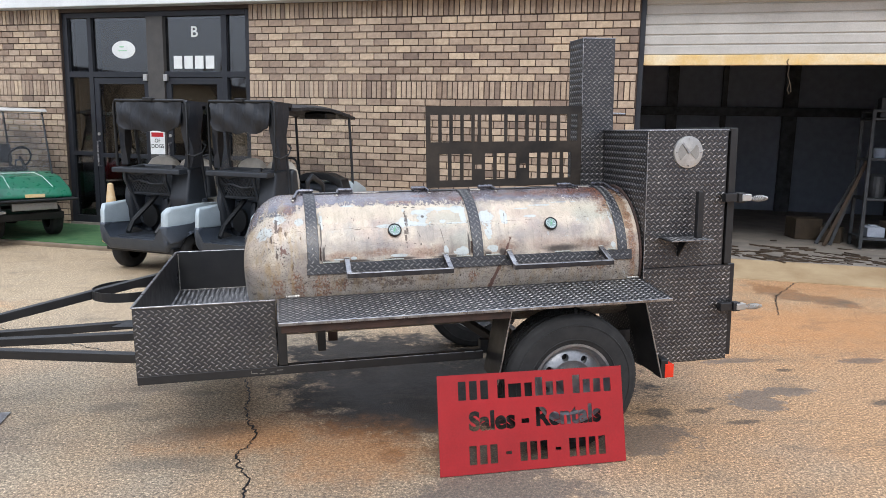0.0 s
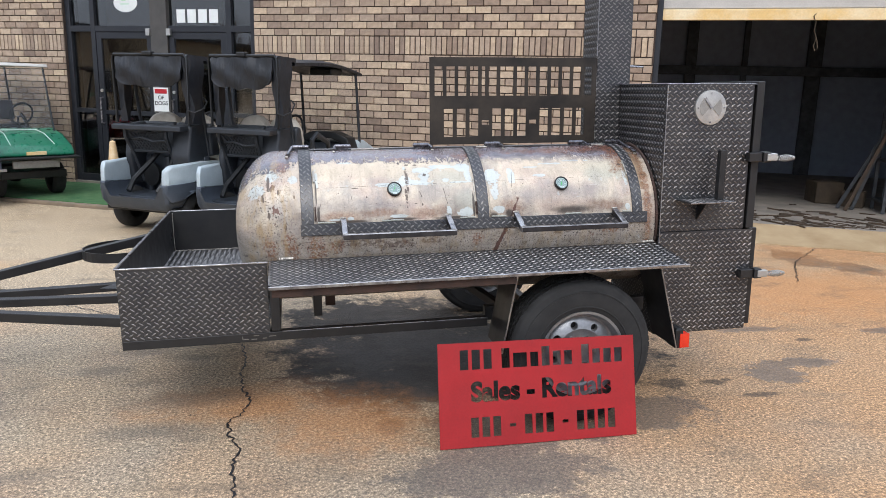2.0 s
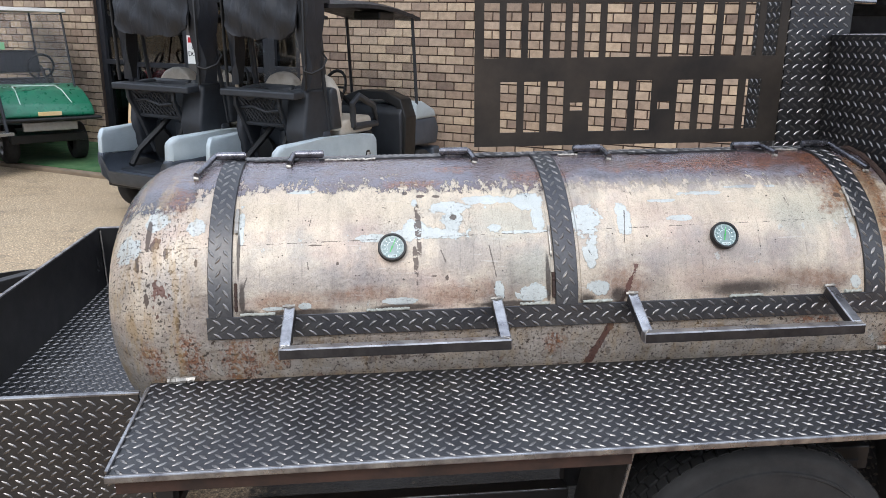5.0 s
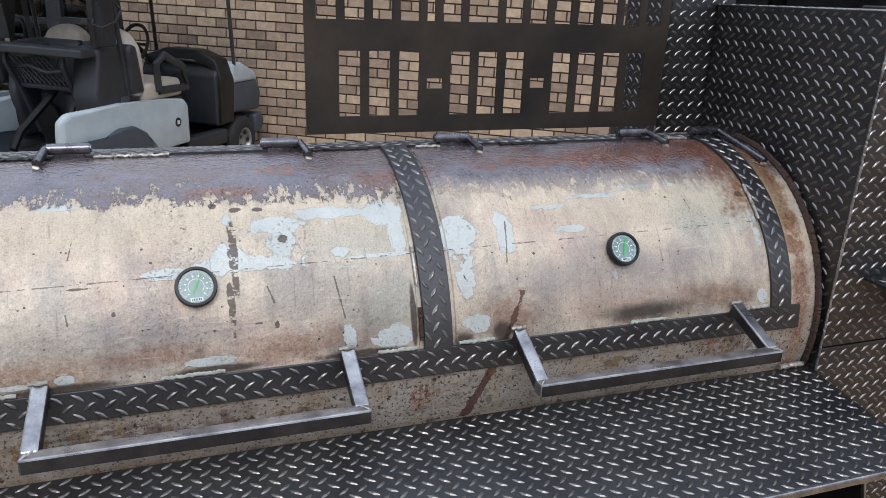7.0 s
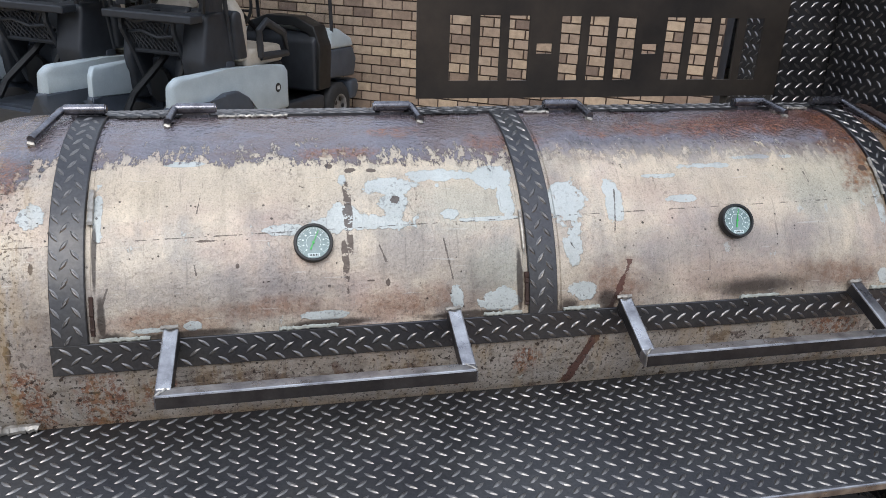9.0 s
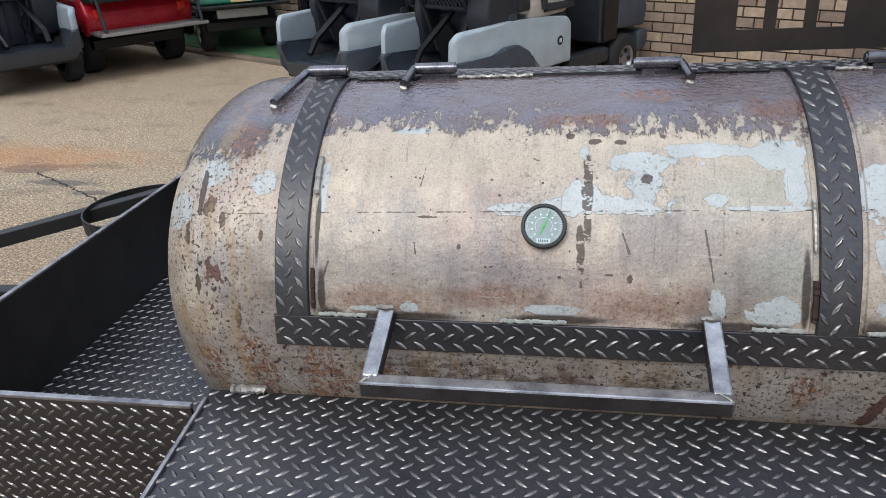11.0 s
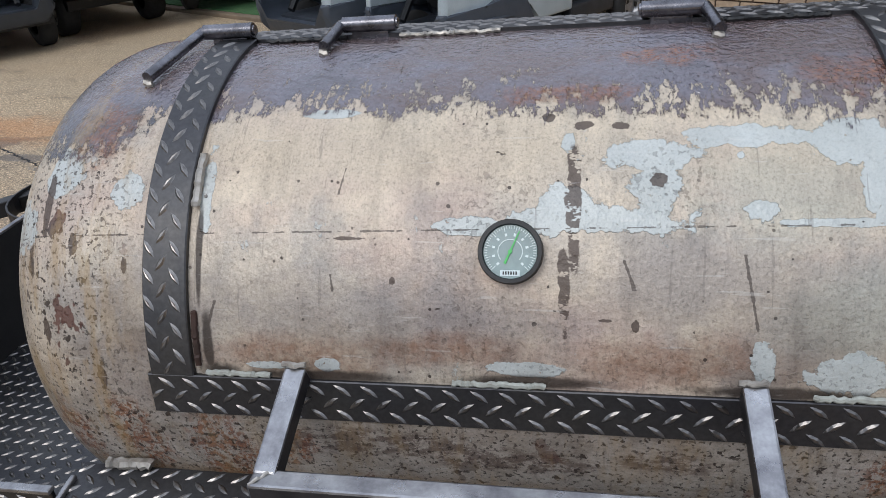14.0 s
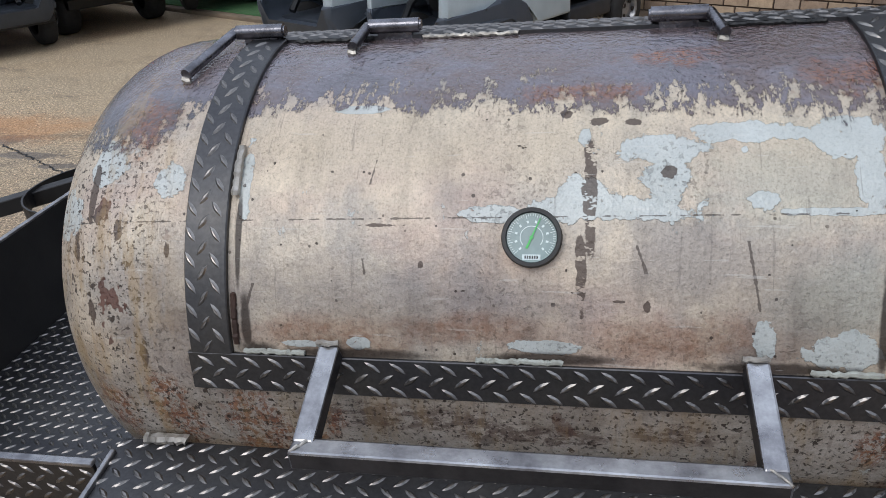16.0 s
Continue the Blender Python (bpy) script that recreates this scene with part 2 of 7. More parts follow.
def tube(bm, pts, r, seg=10, cap=True):
    """A round tube along a polyline."""
    pts = [Vector(p) for p in pts]
    rings = []
    ref = None
    for i, p in enumerate(pts):
        d = (pts[min(i + 1, len(pts) - 1)] - pts[max(i - 1, 0)]).normalized()
        if ref is None:
            ref = Vector((0, 0, 1)) if abs(d.z) < 0.9 else Vector((1, 0, 0))
        a = d.cross(ref).normalized()
        ref = a.cross(d)
        rr = r[i] if isinstance(r, (list, tuple)) else r
        rings.append([bm.verts.new(p + rr * (math.cos(t) * a + math.sin(t) * ref)) for t in (2 * math.pi * k / seg for k in range(seg))])
    for u, v in zip(rings, rings[1:]):
        for k in range(seg):
            bm.faces.new((u[k], u[(k + 1) % seg], v[(k + 1) % seg], v[k]))
    if cap:
        bm.faces.new(rings[0][::-1])
        bm.faces.new(rings[-1])


def lathe(bm, prof, centre, axis="Y", seg=48, cap=True):
    """Turn a profile of (along, radius) about an axis through centre."""
    c = Vector(centre)
    ax = {"X": (Vector((1, 0, 0)), Vector((0, 1, 0)), Vector((0, 0, 1))), "Y": (Vector((0, 1, 0)), Vector((0, 0, 1)), Vector((1, 0, 0))), "Z": (Vector((0, 0, 1)), Vector((1, 0, 0)), Vector((0, 1, 0)))}[axis]
    rings = []
    for a, r in prof:
        if r < 1e-6:
            rings.append([bm.verts.new(c + a * ax[0])])
        else:
            rings.append([bm.verts.new(c + a * ax[0] + r * (math.cos(t) * ax[1] + math.sin(t) * ax[2])) for t in (2 * math.pi * k / seg for k in range(seg))])
    for u, v in zip(rings, rings[1:]):
        for k in range(seg):
            q = [u[k % len(u)], u[(k + 1) % len(u)], v[(k + 1) % len(v)], v[k % len(v)]]
            q = list(dict.fromkeys(q))
            if len(q) > 2:
                bm.faces.new(q)


def loft(bm, sections, close=True, caps=True):
    """Skin through rings of equal length."""
    rings = [[bm.verts.new(Vector(p)) for p in s] for s in sections]
    n = len(rings[0])
    for u, v in zip(rings, rings[1:]):
        for k in range(n if close else n - 1):
            bm.faces.new((u[k], u[(k + 1) % n], v[(k + 1) % n], v[k]))
    if caps:
        bm.faces.new(rings[0][::-1])
        bm.faces.new(rings[-1])
    return rings


PITCH_U, PITCH_V = 0.0315, 0.0165


def lug_verts(width, height, spot, phase=0, margin=0.003, turned=False, tall=0.0022):
    """Raised tread lugs on a width x height plate. spot(u, v, h) gives the place of a point at height h over the plate."""
    if turned:
        def place(u, v, h):
            return spot(v, u, h)
        w, t = height, width
    else:
        place, w, t = spot, width, height
    half_l, half_w = 0.0132, 0.0042
    verts, faces = [], []
    for j in range(int(t / PITCH_V) + 2):
        s = 1 if (j + phase) % 2 else -1
        ca, sa = math.cos(radians(36 * s)), math.sin(radians(36 * s))
        for i in range(int(w / PITCH_U) + 2):
            u, v = (i + (0.25 if j % 2 else 0.75)) * PITCH_U, (j + 0.5) * PITCH_V
            if u > w - margin - 0.004 or v > t - margin - 0.002 or v < margin:
                continue
            k = len(verts)
            for p, q, h in ((-1, 0, 0), (-0.5, 0.8, 0), (0, 1, 0), (0.5, 0.8, 0), (1, 0, 0), (0.5, -0.8, 0), (0, -1, 0), (-0.5, -0.8, 0),
                            (-0.6, 0, 0.8), (0, 0.4, 1), (0.6, 0, 0.8), (0, -0.4, 1)):
                x, y = p * half_l, q * half_w
                a, b = u + x * ca - y * sa, v + x * sa + y * ca
                verts.append(place(min(max(a, 0.001), w - 0.001), min(max(b, 0.001), t - 0.001), h * tall - (0.0004 if h == 0 else 0)))
            o = [k + n for n in range(8)]
            c = [k + 8 + n for n in range(4)]
            quad = [(o[0], o[1], c[0]), (o[1], o[2], c[1], c[0]), (o[2], o[3], c[2], c[1]), (o[3], o[4], c[2]),
                    (o[4], o[5], c[2]), (o[5], o[6], c[3], c[2]), (o[6], o[7], c[0], c[3]), (o[7], o[0], c[0]), (c[0], c[1], c[2], c[3])]
            faces += [f[::-1] for f in quad] if not turned else quad
    return verts, faces


def slab(corner, u, v, n, width, height, thick):
    """Spot function and base verts for a flat plate."""
    corner, u, v, n = (Vector(k) for k in (corner, u, v, n))

    def spot(a, b, h):
        return corner + a * u + b * v + h * n
    return spot


def tread_plate(name, corner, u, v, width, height, material, parent, label="", thick=0.006, phase=0, turned=False):
    """A flat steel plate with raised lugs on its face; the face looks along u x v."""
    u, v = Vector(u).normalized(), Vector(v).normalized()
    n = u.cross(v)
    spot = slab(corner, u, v, n, width, height, thick)
    verts, faces = lug_verts(width, height, spot, phase, turned=turned)
    k, lugs = len(verts), len(faces)
    e = 0.0012
    for a, b, h in ((0, 0, -thick), (width, 0, -thick), (width, height, -thick), (0, height, -thick), (0, 0, -e), (width, 0, -e), (width, height, -e), (0, height, -e),
                    (e, e, 0), (width - e, e, 0), (width - e, height - e, 0), (e, height - e, 0)):
        verts.append(spot(a, b, h))
    faces.append((k + 3, k + 2, k + 1, k))
    for lo, hi in ((0, 4), (4, 8)):
        for i in range(4):
            faces.append((k + lo + i, k + lo + (i + 1) % 4, k + hi + (i + 1) % 4, k + hi + i))
    faces.append((k + 8, k + 9, k + 10, k + 11))
    me = bpy.data.meshes.new(name)
    me.from_pydata([tuple(p) for p in verts], [], faces)
    ob = linked(name, me, [material, "lug"], parent, label)
    me.polygons.foreach_set("material_index", [1] * lugs + [0] * (len(me.polygons) - lugs))
    return ob


def letters(text, size, material, name, parent, m, extrude=0.002, width=1.0, bold=0.0, label=""):
    """Lettering in the built-in font, as a mesh."""
    cu = bpy.data.curves.new(name, "FONT")
    cu.body, cu.size, cu.extrude, cu.align_x, cu.align_y, cu.offset = text, size, extrude, "CENTER", "CENTER", bold
    ob = bpy.data.objects.new(name, cu)
    scene.collection.objects.link(ob)
    bpy.context.view_layer.update()
    me = bpy.data.meshes.new_from_object(ob.evaluated_get(bpy.context.evaluated_depsgraph_get()))
    bpy.data.objects.remove(ob)
    for v in me.vertices:
        v.co.x *= width
    out = linked(name, me, material, parent, label)
    out.matrix_local = m
    return out


def cut_sheet(sheet_bm, cutter_bms):
    """A sheet with holes: the cutters' volumes are taken out of it."""
    def ob_of(bm):
        me = bpy.data.meshes.new("work")
        bmesh.ops.recalc_face_normals(bm, faces=bm.faces)
        bm.to_mesh(me)
        bm.free()
        ob = bpy.data.objects.new("work", me)
        scene.collection.objects.link(ob)
        return ob
    sheet = ob_of(sheet_bm)
    tools = [ob_of(b) for b in cutter_bms]
    for t in tools:
        mod = sheet.modifiers.new("cut", "BOOLEAN")
        mod.operation, mod.object, mod.solver = "DIFFERENCE", t, "EXACT"
        mod.use_self = True
    bpy.context.view_layer.update()
    me = bpy.data.meshes.new_from_object(sheet.evaluated_get(bpy.context.evaluated_depsgraph_get()))
    for o in [sheet, *tools]:
        bpy.data.objects.remove(o)
    me.materials.clear()
    return me


def glyph_bars(bm, x0, x1, z0, z1, y0, y1, glyphs):
    """Plain upright bars, one for each character: C tall, x low, W low and wide, M tall and wide, I tall and slim."""
    wide = {" ": 0.55, "-": 0.8, "I": 0.6, "W": 1.5, "M": 1.45}
    step = (x1 - x0) / sum(wide.get(g, 1.0) for g in glyphs)
    a = x0
    for g in glyphs:
        w = step * wide.get(g, 1.0)
        zm = (z0 + z1) / 2
        if g == "-":
            box(bm, a + w * 0.15, a + w * 0.85, y0, y1, zm - (z1 - z0) * 0.08, zm + (z1 - z0) * 0.08)
        elif g != " ":
            gap = step * 0.15
            box(bm, a + gap, a + w - gap, y0, y1, z0, z0 + (z1 - z0) * (0.74 if g in "xW" else 1.0))
        a += w


def text_bm(text, size, m, width=1.0, bold=0.0, extrude=0.02):
    cu = bpy.data.curves.new("text", "FONT")
    cu.body, cu.size, cu.extrude, cu.align_x, cu.align_y, cu.offset, cu.resolution_u = text, size, extrude, "CENTER", "CENTER", bold, 4
    ob = bpy.data.objects.new("text", cu)
    scene.collection.objects.link(ob)
    bpy.context.view_layer.update()
    me = bpy.data.meshes.new_from_object(ob.evaluated_get(bpy.context.evaluated_depsgraph_get()))
    bpy.data.objects.remove(ob)
    bm = bmesh.new()
    bm.from_mesh(me)
    bmesh.ops.remove_doubles(bm, verts=bm.verts, dist=1e-5)
    for v in bm.verts:
        v.co.x *= width
    bmesh.ops.transform(bm, matrix=m, verts=bm.verts)
    return bm


# ---- ground and building ----
def make_ground_material():
    """Exposed-aggregate concrete: pale and dark grains, rusty wash, oil spots, damp patches, and a black stain with
    painted shade under the trailer.
    """
    m = Mat("worn_tan_concrete", 0.8)
    x, y = m.axis(0), m.axis(1)
    fine = m.noise(210, 2, 0.6)
    grit = m.noise(62, 4, 0.8)
    agg = m.voronoi(105)
    big = m.noise(0.55, 5, 0.6)
    base = m.ramp(big, [(0.35, rgb("9a8c79")), (0.5, rgb("a6967e")), (0.66, rgb("908270"))])
    side = m.ramp(m.math("ADD", m.math("MULTIPLY", x, 0.1), m.math("MULTIPLY", m.math("SUBTRACT", m.noise(0.9, 5, 0.6), 0.5), 0.6)), [(0.22, 0), (0.5, 1)])
    rusty = m.ramp(m.noise(0.8, 6, 0.6, m.mapped(loc=(5, 3, 0))), [(0.42, 0.15), (0.62, 1)])
    base = m.mix(m.math("MULTIPLY", m.math("MAXIMUM", side, m.math("MULTIPLY", rusty, 0.45)), 0.7), base, rgb("b88a5c"))
    far = m.ramp(m.math("MULTIPLY", y, 0.1), [(0.62, 0), (0.85, 1)])
    base = m.mix(m.math("MULTIPLY", far, 0.75), base, rgb("c4ae8e"))
    base = m.mix(0.9, base, m.ramp(grit, [(0.34, 0.2), (0.5, 0.92), (0.64, 1.9)]), "MULTIPLY")
    base = m.mix(0.8, base, m.ramp(agg, [(0.06, 1.55), (0.5, 0.62)]), "MULTIPLY")
    base = m.mix(0.6, base, m.ramp(fine, [(0.3, 0.55), (0.7, 1.4)]), "MULTIPLY")
    w1 = m.math("SUBTRACT", m.noise(5, 5, 0.65), 0.5)
    w2 = m.math("SUBTRACT", m.noise(17, 4, 0.6), 0.5)
    wr = [(w1, 2.2), (w2, 1.2)]
    damp = m.any_of([m.patch(x, y, cx, cy, a, b, wr, 0.35) for cx, cy, a, b in ((3.15, 4.55, 0.42, 0.26), (2.9, 4.15, 0.42, 0.22), (3.75, 4.62, 0.35, 0.2), (2.52, 4.63, 0.06, 0.06))])
    base = m.mix(m.math("MULTIPLY", damp, 0.65), base, m.mix(0.7, rgb("524c48"), m.ramp(grit, [(0.3, 0.7), (0.7, 1.1)]), "MULTIPLY"))
    wet = m.any_of([m.patch(x, y, cx, cy, a, b, wr, 0.3) for cx, cy, a, b in ((5.02, 5.12, 0.32, 0.075), (4.80, 4.96, 0.15, 0.12), (5.15, 5.75, 0.22, 0.06), (4.9, 5.95, 0.2, 0.05), (7.1, 7.75, 0.25, 0.4), (7.35, 7.3, 0.2, 0.25), (6.1, 5.6, 0.2, 0.06), (-1.0, 7.98, 0.22, 0.10), (-0.62, 7.74, 0.22, 0.05), (-0.3, 7.58, 0.16, 0.04))])
    base = m.mix(m.math("MULTIPLY", wet, 0.7), base, rgb("5c554f"))
    # black soaking under the trailer, its shade painted into the same patches
    soak_shade = m.any_of([m.patch(x, y, cx, cy, a, b, wr, 0.6) for cx, cy, a, b in ((2.80, 5.70, 0.75, 0.60), (3.00, 5.30, 0.62, 0.50), (2.70, 6.25, 0.75, 0.55), (3.5, 5.6, 0.7, 0.65), (2.45, 5.50, 0.40, 0.30), (2.70, 5.15, 0.55, 0.32))])
    base = m.mix(m.math("MULTIPLY", soak_shade, 0.95), base, m.mix(0.7, rgb("171411"), m.ramp(grit, [(0.3, 0.6), (0.7, 1.3)]), "MULTIPLY"))
    tint = m.any_of([m.patch(x, y, cx, cy, a, b, wr, 1.6) for cx, cy, a, b in ((-1.2, 8.2, 0.7, 0.25), (2.35, 4.75, 0.35, 0.3), (1.9, 5.0, 0.4, 0.2), (6.4, 6.6, 1.4, 0.7), (7.8, 8.0, 1.2, 0.6))])
    base = m.mix(m.math("MULTIPLY", tint, 0.55), base, m.mix(0.8, rgb("b47b47"), m.ramp(grit, [(0.34, 0.5), (0.64, 1.4)]), "MULTIPLY"))
    oil = m.any_of([m.patch(x, y, cx, cy, a, b, wr, 0.7) for cx, cy, a, b in ((2.36, 5.24, 0.08, 0.035), (2.56, 5.26, 0.13, 0.06), (2.31, 5.44, 0.07, 0.03), (2.18, 5.40, 0.05, 0.03), (2.75, 5.0, 0.07, 0.05), (4.13, 4.94, 0.09, 0.06),
            (4.36, 4.92, 0.08, 0.035), (4.46, 4.94, 0.04, 0.02), (4.55, 4.72, 0.12, 0.03), (5.6, 4.85, 0.1, 0.04), (6.3, 5.2, 0.12, 0.04), (5.4, 5.5, 0.06, 0.03))])
    base = m.mix(m.math("MULTIPLY", oil, 0.7), base, rgb("2e2a27"))
    faint = m.any_of([m.patch(x, y, cx, cy, a, b, wr, 1.4) for cx, cy, a, b in ((1.22, 5.84, 0.16, 0.06), (1.5, 5.7, 0.1, 0.05), (1.06, 5.55, 0.16, 0.06), (1.45, 4.75, 0.25, 0.06), (1.6, 5.1, 0.3, 0.1), (0.9, 4.4, 0.2, 0.06))])
    base = m.mix(m.math("MULTIPLY", faint, 0.45), base, rgb("4d4842"))
    blot = m.ramp(m.noise(2.1, 7, 0.7, m.mapped(loc=(1.7, 8.2, 0), scale=(0.8, 1.6, 1))), [(0.54, 0), (0.68, 1)])
    base = m.mix(m.math("MULTIPLY", blot, 0.5), base, rgb("50483f"))
    spots = m.ramp(m.noise(14, 5, 0.65), [(0.66, 0), (0.69, 1)])
    base = m.mix(m.math("MULTIPLY", spots, 0.65), base, rgb("352f2a"))
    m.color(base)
    rough = m.ramp(m.noise(2.3, 6, 0.65), [(0.3, 0.62), (0.7, 0.9)])
    m.rough(m.math("SUBTRACT", rough, m.math("MULTIPLY", m.math("MAXIMUM", wet, m.math("MULTIPLY", damp, 0.5)), 0.3)))
    m.bump(m.mix(0.5, grit, agg), 0.006, 0.7)
    return m.m


def make_brick_material(island):
    m = Mat("tan_brown_brick" + ("_far" if island else ""), 0.85)
    r = m.rand(island)
    tone = m.ramp(r, [(0.0, rgb("8e7968")), (0.18, rgb("ab9885")), (0.38, rgb("c2ac92")), (0.55, rgb("937f6e")), (0.72, rgb("b5a08b")), (0.88, rgb("7c6a5e")), (1.0, rgb("c6b196"))])
    mott = m.ramp(m.noise(18, 5, 0.65), [(0.3, 0.68), (0.7, 1.1)])
    c = m.mix(0.9, tone, mott, "MULTIPLY")
    fine = m.ramp(m.noise(150, 3), [(0.3, 0.8), (0.7, 1.05)])
    m.color(m.mix(0.7, c, fine, "MULTIPLY"))
    m.bump(m.noise(120, 4), 0.003, 0.5)
    return m.m


MAT["ground"] = make_ground_material()
MAT["brick"] = make_brick_material(False)
MAT["brick_far"] = make_brick_material(True)

bm = bmesh.new()
box(bm, -120, 140, -120, 120, -0.5, 0.0)
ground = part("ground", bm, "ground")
tagged(ground, "worn tan concrete yard with oil stains and cracks", "ground", kind="structure")

# The building's front runs along x of this frame; its outside looks along -y.
FRONT = pose(0.305, 12.855, -0.095, 0, 0, -28) @ Matrix.Scale(1.06, 4)
COURSE, BRICK = 0.0856, 0.194
FLOOR_Z = 0.17


def structure(name, bm, material, label, category, m=FRONT):
    ob = part(name, bm, material)
    ob.matrix_world = m
    return tagged(ob, label, category, kind="structure")


bm = bmesh.new()
box(bm, -12, -1.53, 0, 0.3, 0, 3.6)
wall_w = structure("wall_west", bm, "mortar", "tan brick wall beside the glass entrance", "wall")
bm = bmesh.new()
box(bm, 1.44, 6.40, 0, 0.3, 0, 3.6)
wall_m = structure("wall_middle", bm, "mortar", "tan brick wall between entrance and garage", "wall")
bm = bmesh.new()
box(bm, -1.53, 1.44, 0.0, 0.3, 3.12, 3.6)
box(bm, 6.40, 10.4, 0.0, 0.3, 3.35, 3.6)
structure("wall_lintel", bm, "mortar", "wall strip over the openings", "wall")
bm = bmesh.new()
box(bm, 10.4, 18, 0, 0.3, 0, 3.6)
structure("wall_east", bm, "mortar", "brick wall beyond the garage opening", "wall")
bm = bmesh.new()
box(bm, -12, 18, -0.18, 0.32, 3.17, 4.1, 0.01)
structure("trim", bm, "fascia", "white metal fascia over the brick wall", "trim")
bm = bmesh.new()
box(bm, -12, 18, 0.3, 6.6, 3.6, 3.8)
structure("ceiling", bm, "garage_dark", "dark garage ceiling", "ceiling")
bm = bmesh.new()
box(bm, 2.4, 11.6, 6.4, 6.6, 0, 3.6)
wall_n = structure("wall_north", bm, "garage_dark", "dark back wall of the workshop", "wall")
for x0, x1, z0, z1 in ((2.4, 11.6, 2.0, 2.16), (6.9, 7.1, 0.2, 3.6), (7.9, 8.0, 0.2, 3.6), (9.0, 9.25, 0.2, 3.6), (10.9, 11.1, 0.2, 3.6)):
    bm = bmesh.new()
    box(bm, x0, x1, 6.22 if x1 > 11.2 else 6.27, 6.398, z0, z1, 0.006)
    part("wall_beam", bm, "junk_grey", wall_n)
bm = bmesh.new()
box(bm, 2.2, 2.4, 0.3, 6.6, 0, 3.6)
structure("wall_inner", bm, "garage_dark", "dark inner wall of the workshop", "wall")
bm = bmesh.new()
box(bm, -4.2, -4.0, 0.3, 4.0, 0, 3.6)
box(bm, 11.6, 11.8, 0.3, 6.6, 0, 3.6)
structure("wall_ends", bm, "garage_dark", "dark end walls of the building", "wall")
bm = bmesh.new()
box(bm, -4.2, 2.2, 3.8, 4.0, 0, 3.6)
structure("wall_office", bm, "beige_wall", "dim back wall of the office behind the glass", "wall")
bm = bmesh.new()
box(bm, 2.4, 11.6, 0.0, 6.4, -0.02, 0.212)
structure("floor_garage", bm, "garage_floor", "dirty concrete workshop floor", "floor")
bm = bmesh.new()
box(bm, -4.0, 2.2, 0.0, 3.8, -0.02, FLOOR_Z)
structure("floor_office", bm, "garage_floor", "dim office floor behind the glass", "floor")
bm = bmesh.new()
prism(bm, [(-0.62, 0.04), (-0.62, 0.10), (-0.3, 0.15), (0.0, 0.209), (0.0, 0.04)], 0, 5.9, 10.9)
structure("apron", bm, "apron", "pale concrete apron rising to the garage opening", "pavement")
bm = bmesh.new()
box(bm, -12, 0.5, -1.5, 0.0, -0.02, 0.14, 0.01)
structure("pavement", bm, "turf", "raised walk covered with green artificial turf", "pavement")
bm = bmesh.new()
box(bm, -12, 0.5, -1.6, -1.5, -0.02, 0.13, 0.012)
structure("kerb", bm, "timber", "grey timber edging of the turf walk", "kerb")


def course_bricks(s0, s1, z0, z1):
    """Places (s, z, length, height) of the bricks of a wall stretch: running courses, a soldier course at 2.0 m and one at the top."""
    out = []
    soldiers = [(1.98, 2.195), (2.97, 3.17)]
    z, row = z0, 0
    while z < z1 - 0.02:
        band = [b for b in soldiers if abs(b[0] - z) < 0.045]
        if band:
            h = band[0][1] - band[0][0]
            s = s0
            while s < s1 - 0.02:
                out.append((s, band[0][0], min(0.066, s1 - s), h))
                s += 0.066
            z = band[0][1]
        else:
            s = s0 - (BRICK / 2 if row % 2 else 0)
            while s < s1 - 0.01:
                a, b = max(s, s0), min(s + BRICK, s1)
                if b - a > 0.03:
                    out.append((a, z, b - a, COURSE))
                s += BRICK
            z += COURSE
        row += 1
    return out


def lay_bricks(wall, places, near):
    """Each near brick is a part of the wall; the far ones are one joined part."""
    shared = {}
    rng = random.Random(5)
    verts, faces = [], []
    for s, z, w, h in places:
        j = 0.005
        proud = 0.012 + rng.uniform(-0.0015, 0.0015)
        if near(s, z):
            key = (round(w, 3), round(h, 3))
            if key not in shared:
                bm = bmesh.new()
                b = 0.003
                lo = [(j, 0), (w - j, 0), (w - j, h - 2 * j), (j, h - 2 * j)]
                hi = [(j + b, b), (w - j - b, b), (w - j - b, h - 2 * j - b), (j + b, h - 2 * j - b)]
                rings = [[bm.verts.new((x, y, q)) for x, q in r] for r, y in ((lo, 0.012), (lo, b), (hi, 0))]
                for u, v in zip(rings, rings[1:]):
                    for k in range(4):
                        bm.faces.new((u[k], u[(k + 1) % 4], v[(k + 1) % 4], v[k]))
                bm.faces.new(rings[-1])
                bmesh.ops.recalc_face_normals(bm, faces=bm.faces)
                me = bpy.data.meshes.new("brick")
                bm.to_mesh(me)
                bm.free()
                me.materials.append(MAT["brick"])
                shared[key] = me
            ob = new("brick", shared[key])
            ob.parent = wall
            ob.matrix_local = Matrix.Translation((s, -proud, z + j))
        else:
            k = len(verts)
            x0, x1, z0, z1 = s + j, s + w - j, z + j, z + h - j
            b = 0.003
            verts += [(x0, 0.001, z0), (x1, 0.001, z0), (x1, 0.001, z1), (x0, 0.001, z1),
                      (x0 + b, -proud, z0 + b), (x1 - b, -proud, z0 + b), (x1 - b, -proud, z1 - b), (x0 + b, -proud, z1 - b)]
            faces += [(k + 4, k + 5, k + 6, k + 7)] + [(k + i, k + (i + 1) % 4, k + 4 + (i + 1) % 4, k + 4 + i) for i in range(4)]
    if verts:
        me = bpy.data.meshes.new("bricks")
        me.from_pydata(verts, [], faces)
        ob = linked("bricks", me, "brick_far", wall, "tan and brown bricks in dark mortar")
        ob["kind"] = "stuff"


